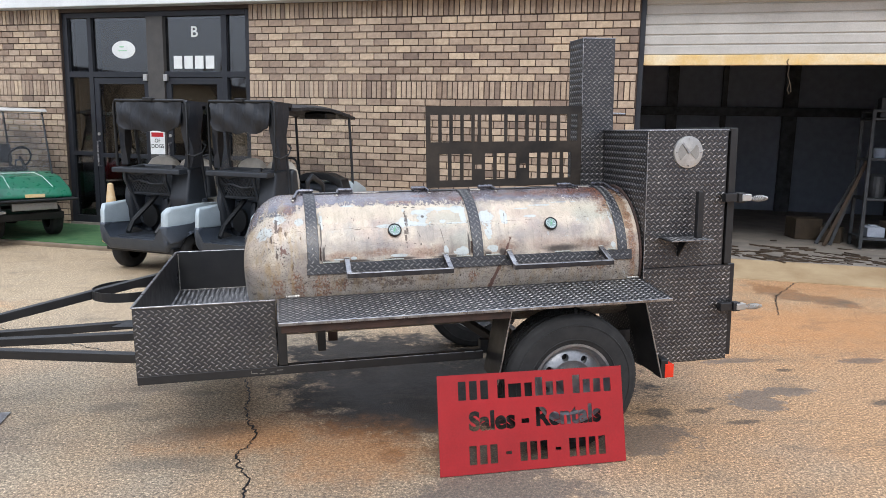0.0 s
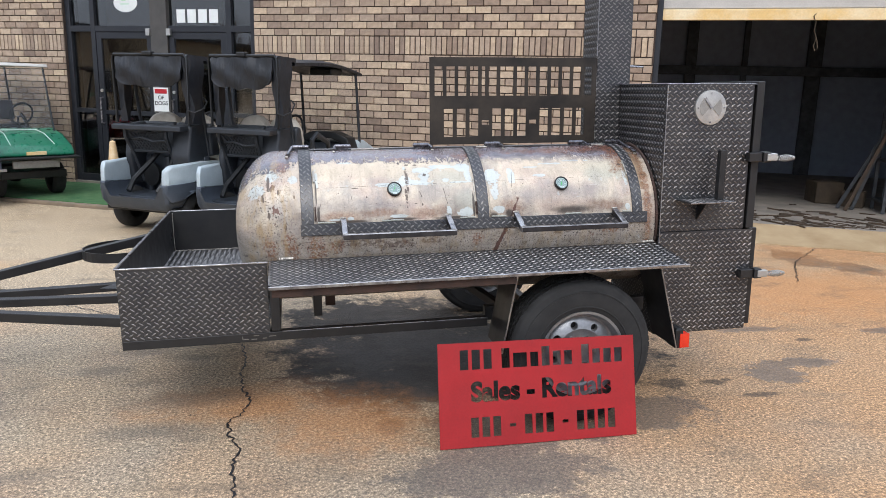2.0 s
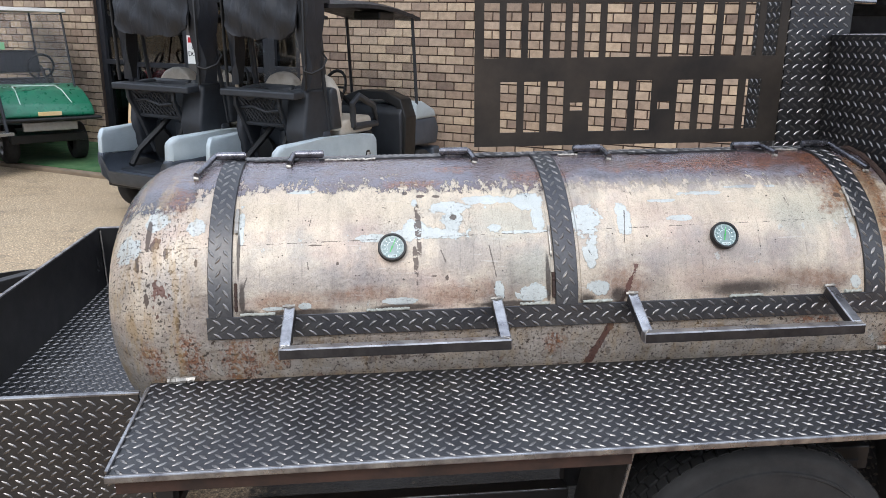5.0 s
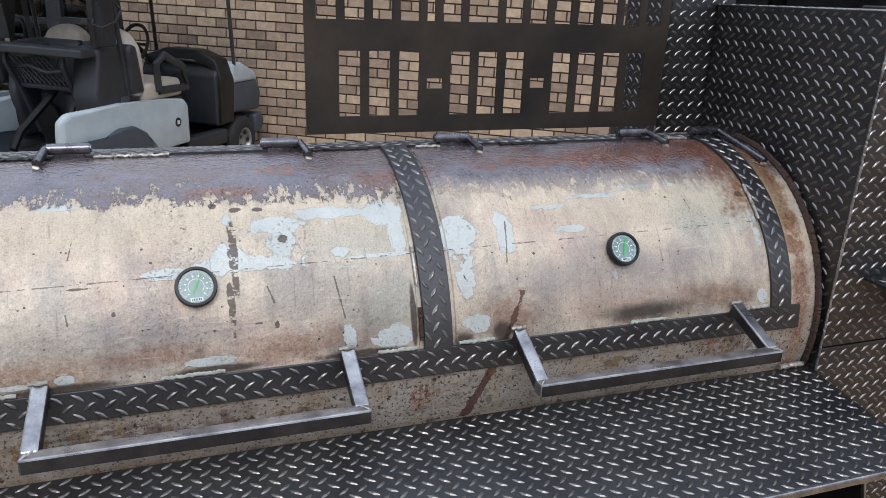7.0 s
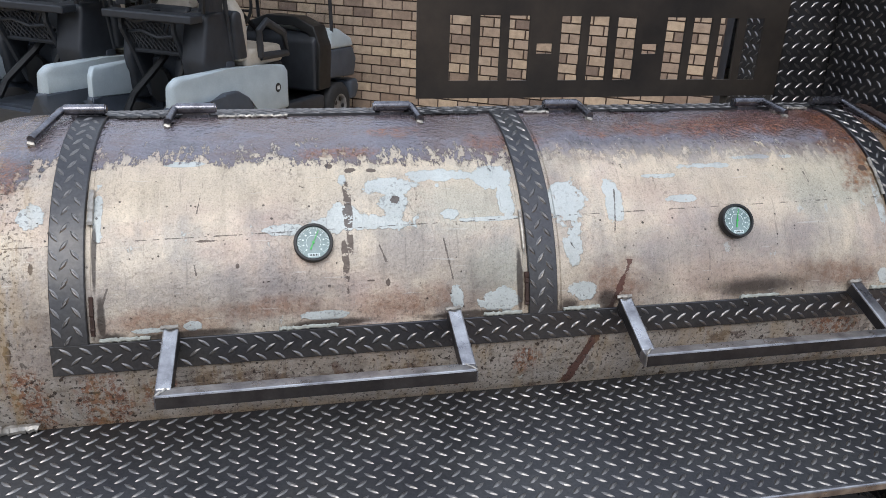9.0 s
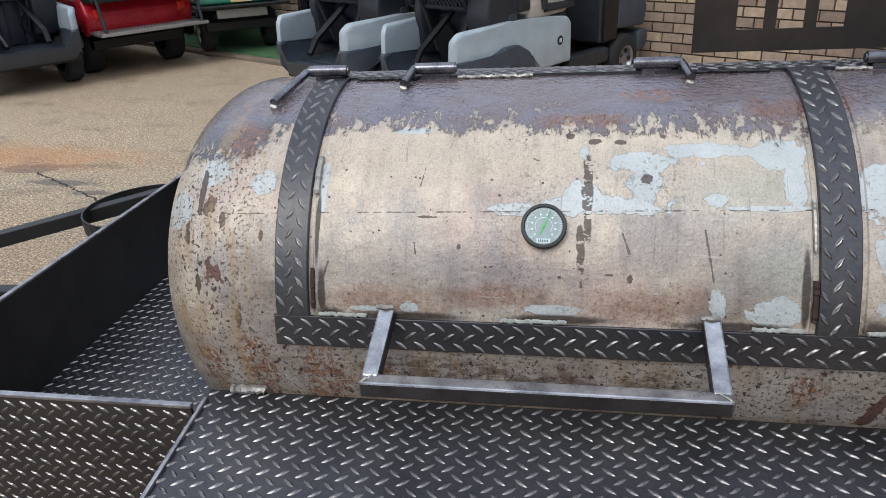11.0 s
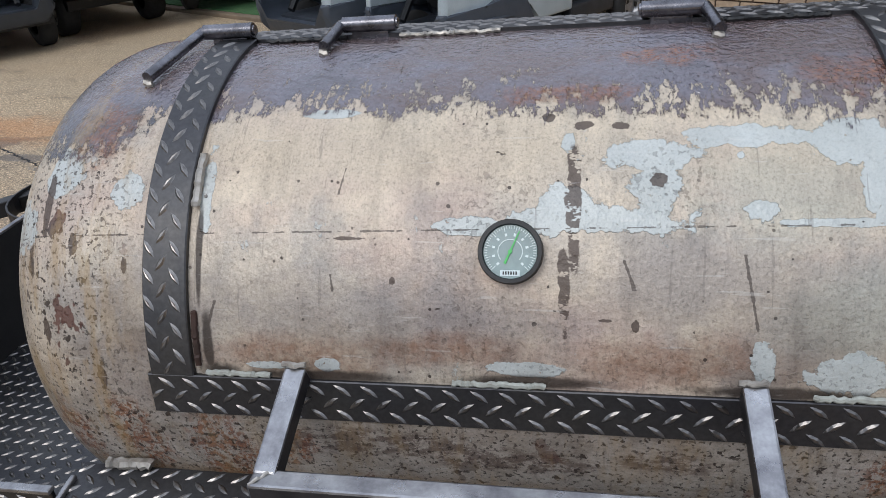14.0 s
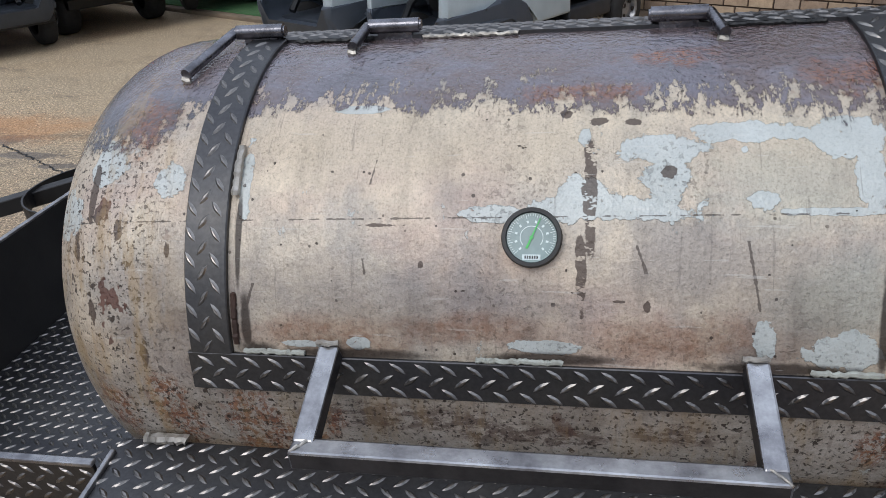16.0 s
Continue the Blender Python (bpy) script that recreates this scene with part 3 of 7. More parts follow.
def bars(parent, material, places, y, name="print_bar", depth=0.003):
    for x0, x1, z0, z1 in places:
        bm = bmesh.new()
        box(bm, x0, x1, y - depth, y, z0, z1)
        part(name, bm, material, parent)


# Entrance: frames, panes and two doors.
def storefront():
    ent = empty("window_1", FRONT, "dark bronze storefront with tall glass panes and transoms", "window", kind="structure")
    f = 0.05
    def frame_bar(x0, x1, z0, z1, y0=0.04, y1=0.15):
        bm = bmesh.new()
        box(bm, x0, x1, y0, y1, z0, z1, 0.004)
        part("window_frame", bm, "storefront", ent)
    frame_bar(-1.53, -1.45, FLOOR_Z, 3.12)
    frame_bar(1.36, 1.44, FLOOR_Z, 3.12)
    frame_bar(-1.45, 1.36, 3.05, 3.12)
    frame_bar(-1.12, -1.05, FLOOR_Z, 3.05)
    bm = bmesh.new()
    box(bm, -0.14, 0.12, 0.02, 0.15, FLOOR_Z, 3.05, 0.004)
    part("middle_post", bm, "mullion", ent, "wide grey-brown middle post")
    frame_bar(1.0, 1.08, FLOOR_Z, 3.05)
    for a, b in ((-1.45, -1.12), (-1.05, -0.14), (0.12, 1.0), (1.08, 1.36)):
        frame_bar(a, b, 2.24, 2.32)
    for a, b in ((-1.45, -1.12), (1.08, 1.36)):
        frame_bar(a, b, FLOOR_Z, FLOOR_Z + 0.1)
        frame_bar(a, b, 1.14, 1.2)
    for a, b, z0, z1 in ((-1.45, -1.12, 2.32, 3.05), (-1.05, -0.14, 2.32, 3.05), (0.12, 1.0, 2.32, 3.05), (1.08, 1.36, 2.32, 3.05),
                         (-1.45, -1.12, 0.27, 1.14), (-1.45, -1.12, 1.2, 2.24), (1.08, 1.36, 0.27, 1.14), (1.08, 1.36, 1.2, 2.24)):
        bm = bmesh.new()
        box(bm, a, b, 0.085, 0.095, z0, z1)
        pane = part("pane", bm, "glass", ent)
        pane.visible_shadow = False
    for name, a, b in (("door_1", -1.05, -0.14), ("door_2", 0.12, 1.0)):
        d = empty(name, FRONT, "closed glass door in a dark bronze frame", "door", kind="structure")
        bm = bmesh.new()
        for x0, x1, z0, z1 in ((a + 0.005, a + 0.085, FLOOR_Z + 0.01, 2.235), (b - 0.085, b - 0.005, FLOOR_Z + 0.01, 2.235), (a + 0.085, b - 0.085, 2.15, 2.235), (a + 0.085, b - 0.085, FLOOR_Z + 0.01, 0.38), (a + 0.085, b - 0.085, 1.12, 1.18)):
            box(bm, x0, x1, 0.05, 0.1, z0, z1, 0.003)
        part("door_frame", bm, "storefront", d)
        bm = bmesh.new()
        box(bm, a + 0.085, b - 0.085, 0.07, 0.08, 0.38, 2.15)
        pane = part("pane", bm, "glass", d)
        pane.visible_shadow = False
        bm = bmesh.new()
        tube(bm, [(a + 0.05, 0.05, 1.0), (a + 0.05, 0.0, 1.0), (a + 0.05, 0.0, 1.35), (a + 0.05, 0.05, 1.35)], 0.011)
        part("door_handle", bm, "bare_steel", d)
        bm = bmesh.new()
        rod(bm, (a + 0.05, 0.052, 1.45), (a + 0.05, 0.035, 1.45), 0.022)
        part("lock", bm, "alu", d)
    for x in (-0.17, 0.15):
        bm = bmesh.new()
        box(bm, x - 0.03, x + 0.03, -0.005, 0.04, 2.19, 2.28, 0.004)
        part("door_closer", bm, "alu", ent, "small pale bracket")
    # transom sticker and lettering
    st = empty("window_sticker", FRONT, "white oval sticker with pale green print", "sticker")
    bm = bmesh.new()
    lathe(bm, [(0.08, 0.0), (0.08, 0.185), (0.083, 0.19)], (-0.56, 0, 2.62), "Y", 40)
    for v in bm.verts:
        v.co.z = 2.62 + (v.co.z - 2.62) * 0.64
    part("disc", bm, "white_vinyl", st)
    bars(st, "print_green", [(-0.62, -0.55, 2.65, 2.665), (-0.64, -0.5, 2.6, 2.61)], 0.079)
    lt = empty("window_lettering", FRONT, "white vinyl letter and number on the transom glass", "lettering")
    letters("B", 0.2, "white_vinyl", "letter", lt, pose(0.57, 0.08, 2.84, 90, 0, 0), bold=0.003)
    bars(lt, "white_vinyl", [(0.24 + i * 0.165, 0.24 + i * 0.165 + 0.13, 2.36, 2.53) for i in range(4)], 0.082)
    sg = empty("dog_notice", FRONT, "white paper notice with red heading on the door glass", "notice")
    bm = bmesh.new()
    box(bm, -0.13, 0.1, 0.008, 0.014, 1.19, 1.51)
    part("sheet", bm, "white_vinyl", sg)
    bars(sg, "print_red", [(-0.11, 0.08, 1.43, 1.49)], 0.008)
    letters("OF", 0.075, "print_dark", "letter", sg, pose(-0.015, 0.006, 1.375, 90, 0, 0))
    letters("DOGS", 0.075, "print_dark", "letter", sg, pose(-0.015, 0.006, 1.30, 90, 0, 0))
    return ent


storefront()


def garage():
    g = empty("door_3", FRONT, "half-open white roll-up garage door with yellow bottom rail", "garage door", kind="structure")
    z = 2.5
    x0, x1 = 6.42, 10.38
    while z < 3.35:
        bm = bmesh.new()
        h = 0.112
        prof = [(0.12, z), (0.105, z + 0.012), (0.105, z + h - 0.018), (0.118, z + h - 0.006), (0.12, z + h), (0.13, z + h), (0.13, z)]
        prism(bm, prof, 0, x0, x1)
        part("slat", bm, "white_paint", g)
        z += h
    bm = bmesh.new()
    box(bm, x0, x1, 0.09, 0.135, 2.385, 2.5, 0.006)
    part("bottom_rail", bm, "yellow_bar", g, "faded yellow bottom rail")
    bm = bmesh.new()
    tube(bm, [(8.0, 0.085, 2.45), (7.98, 0.08, 2.42), (8.01, 0.08, 2.36), (8.0, 0.08, 2.28), (8.04, 0.08, 2.17), (8.05, 0.08, 2.1), (8.03, 0.08, 2.07), (8.01, 0.08, 2.12), (8.03, 0.08, 2.2)], 0.005, 6)
    part("pull_cord", bm, "junk_tan", g)
    for a, b in ((6.40, 6.46), (10.34, 10.4)):
        bm = bmesh.new()
        box(bm, a, b, 0.05, 0.2, 0.05, 3.35, 0.004)
        part("guide_rail", bm, "storefront", g)


garage()


# ---- smoker trailer ----
TRAILER = Matrix.Translation((1.357, 4.753, 0)) @ Matrix.Rotation(radians(-1.7), 4, "Y")
trailer = empty("smoker_trailer", TRAILER, "black tread-plate barbecue smoker trailer with a bare steel tank", "smoker trailer")
YC, ZC, R = 0.42, 0.848, 0.368
X_TIP, X_TAN, X_END = 0.486, 0.70, 2.555


def make_plate_material(name, tones, rough, metal):
    m = Mat(name, rough, metal)
    blot = m.ramp(m.noise(7, 6, 0.65), [(0.3, rgb(tones[0])), (0.55, rgb(tones[1])), (0.75, rgb(tones[2]))])
    fine = m.ramp(m.noise(180, 3), [(0.3, 0.75), (0.7, 1.1)])
    m.color(m.mix(0.7, blot, fine, "MULTIPLY"))
    m.rough(m.math("MULTIPLY_ADD", m.noise(12, 5), 0.3, rough - 0.15))
    m.bump(m.noise(140, 4), 0.0006, 0.4)
    return m.m


def make_ragged_group():
    """A node group: 1 inside a ragged ellipse in two coordinates, 0 outside."""
    g = bpy.data.node_groups.new("ragged_patch", "ShaderNodeTree")
    for name in ("u", "v", "worn", "cx", "cy", "kx", "ky", "ragged", "inner", "outer"):
        g.interface.new_socket(name, in_out="INPUT", socket_type="NodeSocketFloat")
    g.interface.new_socket("mask", in_out="OUTPUT", socket_type="NodeSocketFloat")
    i, o = g.nodes.new("NodeGroupInput").outputs, g.nodes.new("NodeGroupOutput").inputs

    def op(kind, *args):
        n = g.nodes.new("ShaderNodeMath")
        n.operation = kind
        for sock, v in zip(n.inputs, args):
            g.links.new(v, sock)
        return n.outputs[0]
    dx = op("MULTIPLY", op("SUBTRACT", i["u"], i["cx"]), i["kx"])
    dy = op("MULTIPLY", op("SUBTRACT", i["v"], i["cy"]), i["ky"])
    d = op("SQRT", op("MULTIPLY_ADD", dx, dx, op("MULTIPLY", dy, dy)))
    n = g.nodes.new("ShaderNodeMapRange")
    n.interpolation_type = "SMOOTHSTEP"
    for k, v in (("Value", op("MULTIPLY_ADD", i["worn"], i["ragged"], d)), ("From Min", i["outer"]), ("From Max", i["inner"])):
        g.links.new(v, n.inputs[k])
    n.inputs["To Min"].default_value, n.inputs["To Max"].default_value = 0.0, 1.0
    g.links.new(n.outputs[0], o[0])
    return g


RAGGED = make_ragged_group()


def make_tank_material():
    """Bare, scraped tank steel: a dark glossy upper band with runs, pale primer patches, soot, painted door-gap lines,
    rust and pits.
    """
    m = Mat("bare_weathered_tank_steel", 0.45, 0.15)
    x, y, z = m.axis(0), m.axis(1), m.axis(2)
    ang = m.math("MULTIPLY", m.math("ARCTAN2", m.math("SUBTRACT", YC, y), m.math("SUBTRACT", z, ZC)), 57.2958)
    roll = m.t.nodes.new("ShaderNodeCombineXYZ")
    m.put(roll.inputs[0], x)
    m.put(roll.inputs[1], m.math("MULTIPLY", ang, radians(R)))
    any_of, mul = m.any_of, lambda a, b: m.math("MULTIPLY", a, b)

    def sheet(scale, detail, rough, along=1.0, around=1.0, seed=0.0, dist=0.0):
        """Noise on the unrolled shell, stretched along the tank or around it."""
        n = m.t.nodes.new("ShaderNodeMapping")
        m.t.links.new(roll.outputs[0], n.inputs["Vector"])
        n.inputs["Scale"].default_value, n.inputs["Location"].default_value = (1 / along, 1 / around, 1), (seed * 3.7, seed * 1.3, seed)
        return m.noise(scale, detail, rough, n.outputs[0], dist)

    def stain(col, amount, mask, base):
        return m.mix(mul(mask, amount), base, col if not isinstance(col, str) else rgb(col))

    warp0 = m.math("SUBTRACT", sheet(9, 4, 0.6, seed=1), 0.5)
    warp = m.math("SUBTRACT", sheet(26, 5, 0.65, seed=2), 0.5)
    warp2 = m.math("SUBTRACT", sheet(75, 4, 0.7, seed=3), 0.5)

    worn = m.math("MULTIPLY_ADD", warp0, 2.2, m.math("MULTIPLY_ADD", warp, 1.9, mul(warp2, 0.7)))

    def blob(cx, ca, wx, wa, soft=0.08, ragged=1.0):
        """1 inside a ragged patch round (cx, ca) of half sizes wx metres and wa degrees."""
        n = m.t.nodes.new("ShaderNodeGroup")
        n.node_tree = RAGGED
        for sock, v in zip(n.inputs, (x, ang, worn, cx, ca, 1 / wx, 1 / wa, ragged, 1 - soft / 2, 1 + soft / 2)):
            m.put(sock, v)
        return n.outputs[0]

    # scraped metal: grey, pinkish and tan clouds
    base = m.ramp(sheet(4.2, 6, 0.6, 1.3, 1.0, 4), [(0.32, rgb("9a9189")), (0.43, rgb("b8ad9d")), (0.52, rgb("cbbda8")), (0.62, rgb("b9a99b")), (0.74, rgb("aea8a0"))])
    base = stain("ac9186", 0.45, m.ramp(sheet(6.5, 5, 0.6, 1.5, 1.0, 5), [(0.47, 0), (0.64, 1)]), base)
    base = stain("8b8986", 0.55, m.ramp(sheet(8, 6, 0.66, 1.0, 1.6, 6), [(0.50, 0), (0.64, 1)]), base)
    base = stain("b9ab97", 0.7, any_of([blob(1.05, 39, 0.22, 7, 1.2, 0.8), blob(1.42, 62, 0.10, 5, 1.2, 0.8), blob(2.1, 42, 0.2, 8, 1.2, 0.8)]), base)
    base = stain("a3a396", 0.7, any_of([blob(1.50, 46, 0.10, 9, 1.2, 0.7), blob(1.56, 66, 0.06, 7, 1.2, 0.7), blob(2.3, 45, 0.12, 9, 1.2, 0.7)]), base)
    base = stain("7d7a7b", 0.5, any_of([blob(1.42, 60, 0.12, 6, 1.4, 0.9), blob(2.0, 62, 0.2, 6, 1.4, 0.9), blob(1.1, 68, 0.2, 4, 1.4, 0.9)]), base)
    base = stain("805c47", 0.8, mul(any_of([blob(0.97, 76, 0.10, 3.5, 1.2, 0.7), blob(1.40, 75, 0.09, 4, 1.2, 0.8), blob(1.80, 73, 0.06, 6, 1.2, 0.8), blob(2.28, 74, 0.10, 4, 1.2, 0.8), blob(1.15, 74, 0.08, 3, 1.2, 0.8)]), m.ramp(sheet(60, 5, 0.75, seed=7), [(0.34, 0.35), (0.6, 1)])), base)
    base = stain("ccbb9e", 0.35, mul(m.ramp(mul(ang, 0.01), [(0.24, 0.0), (0.30, 1.0), (0.40, 0.9), (0.50, 0.0)]), m.ramp(sheet(5, 6, 0.65, 1.4, 1.0, 41), [(0.38, 0.1), (0.58, 1)])), base)
    # runs, brushing and grain
    base = m.mix(0.6, base, m.ramp(sheet(15, 5, 0.66, 0.5, 3.0, 8), [(0.32, 0.70), (0.48, 1.0), (0.68, 1.1)]), "MULTIPLY")
    base = m.mix(0.3, base, m.ramp(sheet(170, 5, 0.75, 0.6, 2.0, 9, 0.4), [(0.34, 0.62), (0.5, 1.0), (0.68, 1.22)]), "MULTIPLY")
    base = m.mix(0.8, base, m.ramp(sheet(24, 8, 0.76, seed=10, dist=0.6), [(0.28, 0.66), (0.42, 0.94), (0.56, 1.0), (0.74, 1.10)]), "MULTIPLY")
    grain = m.ramp(m.noise(330, 3, 0.7), [(0.30, 0.62), (0.46, 0.98), (0.56, 1.03), (0.74, 1.2)])
    base = m.mix(0.9, base, grain, "MULTIPLY")
    head = m.ramp(x, [(0.72, 1), (0.80, 0)])
    # below the rail: greyer and dirtier
    low = m.ramp(m.math("MULTIPLY_ADD", warp, 0.08, mul(ang, 0.01)), [(0.83, 0), (0.90, 1)])
    grime = m.ramp(sheet(22, 8, 0.78, 1.3, 1.0, 12), [(0.34, rgb("5e534b")), (0.43, rgb("80786e")), (0.55, rgb("979088")), (0.68, rgb("a7a19a"))])
    base = m.mix(mul(low, 0.85), base, m.mix(0.7, grime, grain, "MULTIPLY"))
    # brown in uneven clouds, denser towards the lower edge of the doors
    brown_low = mul(m.ramp(m.math("MULTIPLY_ADD", warp0, 0.22, mul(ang, 0.01)), [(0.60, 0), (0.76, 1)]), m.ramp(sheet(9, 7, 0.72, 1.6, 1.0, 40), [(0.40, 0.0), (0.58, 1)]))
    base = stain("5d4a3f", 0.45, mul(brown_low, m.math("SUBTRACT", 1.0, low)), base)
    # primer patches
    pale = any_of([blob(1.373, 40.8, 0.055, 3.0), blob(1.33, 51.5, 0.085, 2.6), blob(1.29, 49.5, 0.030, 4.0), blob(1.38, 46.6, 0.032, 5.0), blob(1.29, 37.5, 0.008, 2.0), blob(1.47, 37.5, 0.058, 2.2), blob(1.575, 38.5, 0.036, 3.6), blob(1.592, 45, 0.013, 6),
                   blob(1.485, 49.8, 0.018, 2.2), blob(1.545, 52, 0.06, 0.7), blob(1.18, 52.6, 0.034, 1.3), blob(1.01, 30.4, 0.036, 1.2, 0.08, 0.4), blob(0.769, 46, 0.019, 5), blob(0.672, 41.6, 0.024, 4.5), blob(0.872, 45, 0.009, 6.5), blob(1.465, 40.6, 0.006, 1.0),
                   blob(1.563, 75.7, 0.036, 3), blob(1.487, 75, 0.011, 4), blob(1.245, 76.8, 0.05, 1.3), blob(0.95, 77.8, 0.045, 0.8), blob(1.02, 77.2, 0.014, 1.1), blob(1.71, 47, 0.030, 8), blob(1.715, 61, 0.022, 5), blob(1.81, 47, 0.018, 7), blob(1.92, 40, 0.034, 1.0),
                   blob(2.04, 36.5, 0.06, 1.0, 0.08, 1.3), blob(2.14, 33.6, 0.07, 0.9, 0.08, 1.3), blob(1.955, 48, 0.030, 1.3), blob(2.268, 24.3, 0.032, 0.7, 0.08, 0.4), blob(1.73, 74.3, 0.030, 3), blob(2.39, 76, 0.015, 3), blob(0.60, 52, 0.03, 6), blob(2.40, 52, 0.010, 8)])
    scatter = mul(m.ramp(sheet(13, 6, 0.72, 0.8, 1.2, 13), [(0.645, 0), (0.66, 1)]), m.ramp(mul(ang, 0.01), [(0.34, 0), (0.37, 1)]))
    pale = m.math("MAXIMUM", pale, mul(scatter, 0.6))
    pale = mul(pale, m.ramp(sheet(70, 4, 0.65, seed=14), [(0.315, 0), (0.345, 1)]))
    base = m.mix(mul(pale, 0.84), base, m.mix(0.35, m.ramp(sheet(11, 5, 0.6, seed=15), [(0.35, rgb("adb4b2")), (0.65, rgb("bec5c3"))]), grain, "MULTIPLY"))
    # upper band: glossy dark coat that breaks into chips and runs at its lower edge, soft over the second door
    edge = m.math("MULTIPLY_ADD", warp0, 10.0, m.math("MULTIPLY_ADD", warp, 5.0, ang))
    edge = m.math("MULTIPLY_ADD", m.math("SUBTRACT", sheet(48, 5, 0.74, 0.6, 1.8, 16), 0.5), 9.0, edge)
    edge = m.math("MULTIPLY_ADD", x, -4.5, edge)
    edge = m.math("MULTIPLY_ADD", head, -9.0, edge)
    second = m.ramp(m.math("MULTIPLY", x, 0.3), [(0.495, 0), (0.515, 1)])
    hard = m.ramp(mul(edge, 0.01), [(0.258, 1), (0.266, 0)])
    faded = m.ramp(mul(edge, 0.01), [(0.155, 1), (0.29, 0)])
    band = m.mix(second, hard, faded)
    chips = m.ramp(m.math("MULTIPLY_ADD", m.math("SUBTRACT", edge, 17), 0.0115, sheet(34, 8, 0.8, 0.7, 1.5, 17)), [(0.575, 0), (0.595, 1)])
    band = mul(band, m.math("SUBTRACT", 1.0, mul(chips, 0.92)))
    tone = m.ramp(sheet(6, 6, 0.65, 2.0, 1.0, 18), [(0.32, rgb("3f3b40")), (0.44, rgb("645f68")), (0.53, rgb("5e4e4c")), (0.62, rgb("716c74")), (0.76, rgb("948b8a"))])
    tone = m.mix(0.7, tone, m.ramp(sheet(170, 4, 0.75, seed=19), [(0.33, 0.6), (0.5, 1.0), (0.7, 1.25)]), "MULTIPLY")
    base = m.mix(band, base, tone)
    base = stain("7d6034", 0.6, blob(2.46, 34, 0.055, 32, 0.7, 1.6), base)
    base = stain("6b3b26", 0.5, blob(2.24, 12, 0.24, 7, 1.0, 2.0), base)
    # rust, soot and brown stains, and dark lines painted at the door gaps
    rusty = m.ramp(sheet(70, 6, 0.78, seed=20), [(0.36, rgb("34201a")), (0.50, rgb("744022")), (0.70, rgb("94602f"))])
    rust = any_of([blob(2.05, 18, 0.20, 5, 0.9, 1.3), blob(2.40, 24, 0.07, 16, 0.9, 1.5), blob(2.50, 70, 0.02, 40, 0.9, 1.0), blob(1.62, 24, 0.07, 5, 1.0, 1.4), blob(1.40, 17, 0.05, 3, 1.0, 1.5), blob(1.28, 27, 0.07, 2, 1.0, 1.5), blob(0.72, 33, 0.03, 6, 1.0, 1.4)])
    rust = mul(rust, m.ramp(sheet(95, 6, 0.8, seed=21), [(0.36, 0.1), (0.56, 1)]))
    spotty = m.ramp(sheet(80, 5, 0.78, 0.9, 1.3, 22), [(0.47, 0), (0.53, 1)])
    rust = m.math("MAXIMUM", rust, mul(spotty, any_of([blob(0.955, 97, 0.03, 5, 0.6, 0.7), blob(0.865, 99, 0.045, 11, 0.5, 0.5), blob(0.74, 95, 0.03, 9, 0.6, 0.7), blob(0.66, 97, 0.03, 9, 0.8, 0.9), blob(0.75, 100, 0.03, 8, 0.8, 0.9), blob(1.62, 96, 0.03, 5, 0.8, 0.9), blob(2.30, 92, 0.06, 3, 0.8, 1.0)])))
    base = m.mix(mul(rust, 0.8), base, rusty)
    maroon = mul(m.ramp(sheet(45, 7, 0.8, 1.6, 0.8, 23), [(0.46, 0), (0.51, 1)]), any_of([blob(1.06, 94.5, 0.13, 3.4, 0.6, 0.8), blob(1.22, 97, 0.08, 3.0, 0.6, 0.8), blob(1.40, 95, 0.05, 2.5, 0.6, 0.8), blob(2.05, 93, 0.05, 1.5, 0.6, 0.7)]))
    base = stain("3d241f", 0.65, maroon, base)
    run_x = m.math("MULTIPLY_ADD", m.math("SUBTRACT", ang, 74), -0.0030, 1.805)
    run_w = m.math("MULTIPLY_ADD", m.math("SUBTRACT", ang, 66), 0.0002, 0.004)
    run = m.math("LESS_THAN", m.math("ADD", m.math("ABSOLUTE", m.math("SUBTRACT", x, run_x)), m.math("ADD", mul(warp, 0.03), mul(warp2, 0.02))), run_w)
    base = stain("4a2219", 0.85, mul(run, mul(m.math("GREATER_THAN", ang, 66), m.math("LESS_THAN", ang, 106))), base)
    # soot stains, with the door gaps' shade painted in as thin dark lines
    soot_gaps = any_of([blob(2.10, 76.5, 0.085, 2.6, 1.2, 0.6), blob(1.70, 79, 0.02, 3, 0.9, 1.0), blob(0.89, 79, 0.03, 1.6, 0.9, 0.6), blob(1.78, 78, 0.02, 3, 0.9, 1.0), blob(1.25, 79.0, 0.08, 1.2, 0.8, 0.5), blob(1.0, 79.5, 0.09, 1.1, 0.8, 0.5), blob(1.5, 79.2, 0.08, 1.1, 0.8, 0.6), blob(0.876, 74, 0.007, 6, 0.5, 0.4), blob(1.606, 70, 0.006, 9, 0.5, 0.4), blob(0.868, 58, 0.004, 9, 0.5, 0.4)])
    base = stain("2a211c", 0.88, soot_gaps, base)
    # dark scraped stripe, broken seam, blots and scratches
    strip = mul(any_of([blob(1.296, 48, 0.0075, 11, 0.2, 1.0), blob(1.286, 63, 0.006, 6, 0.2, 1.3)]), m.ramp(sheet(38, 4, 0.7, 2.0, 1.0, 24), [(0.45, 0), (0.47, 1)]))
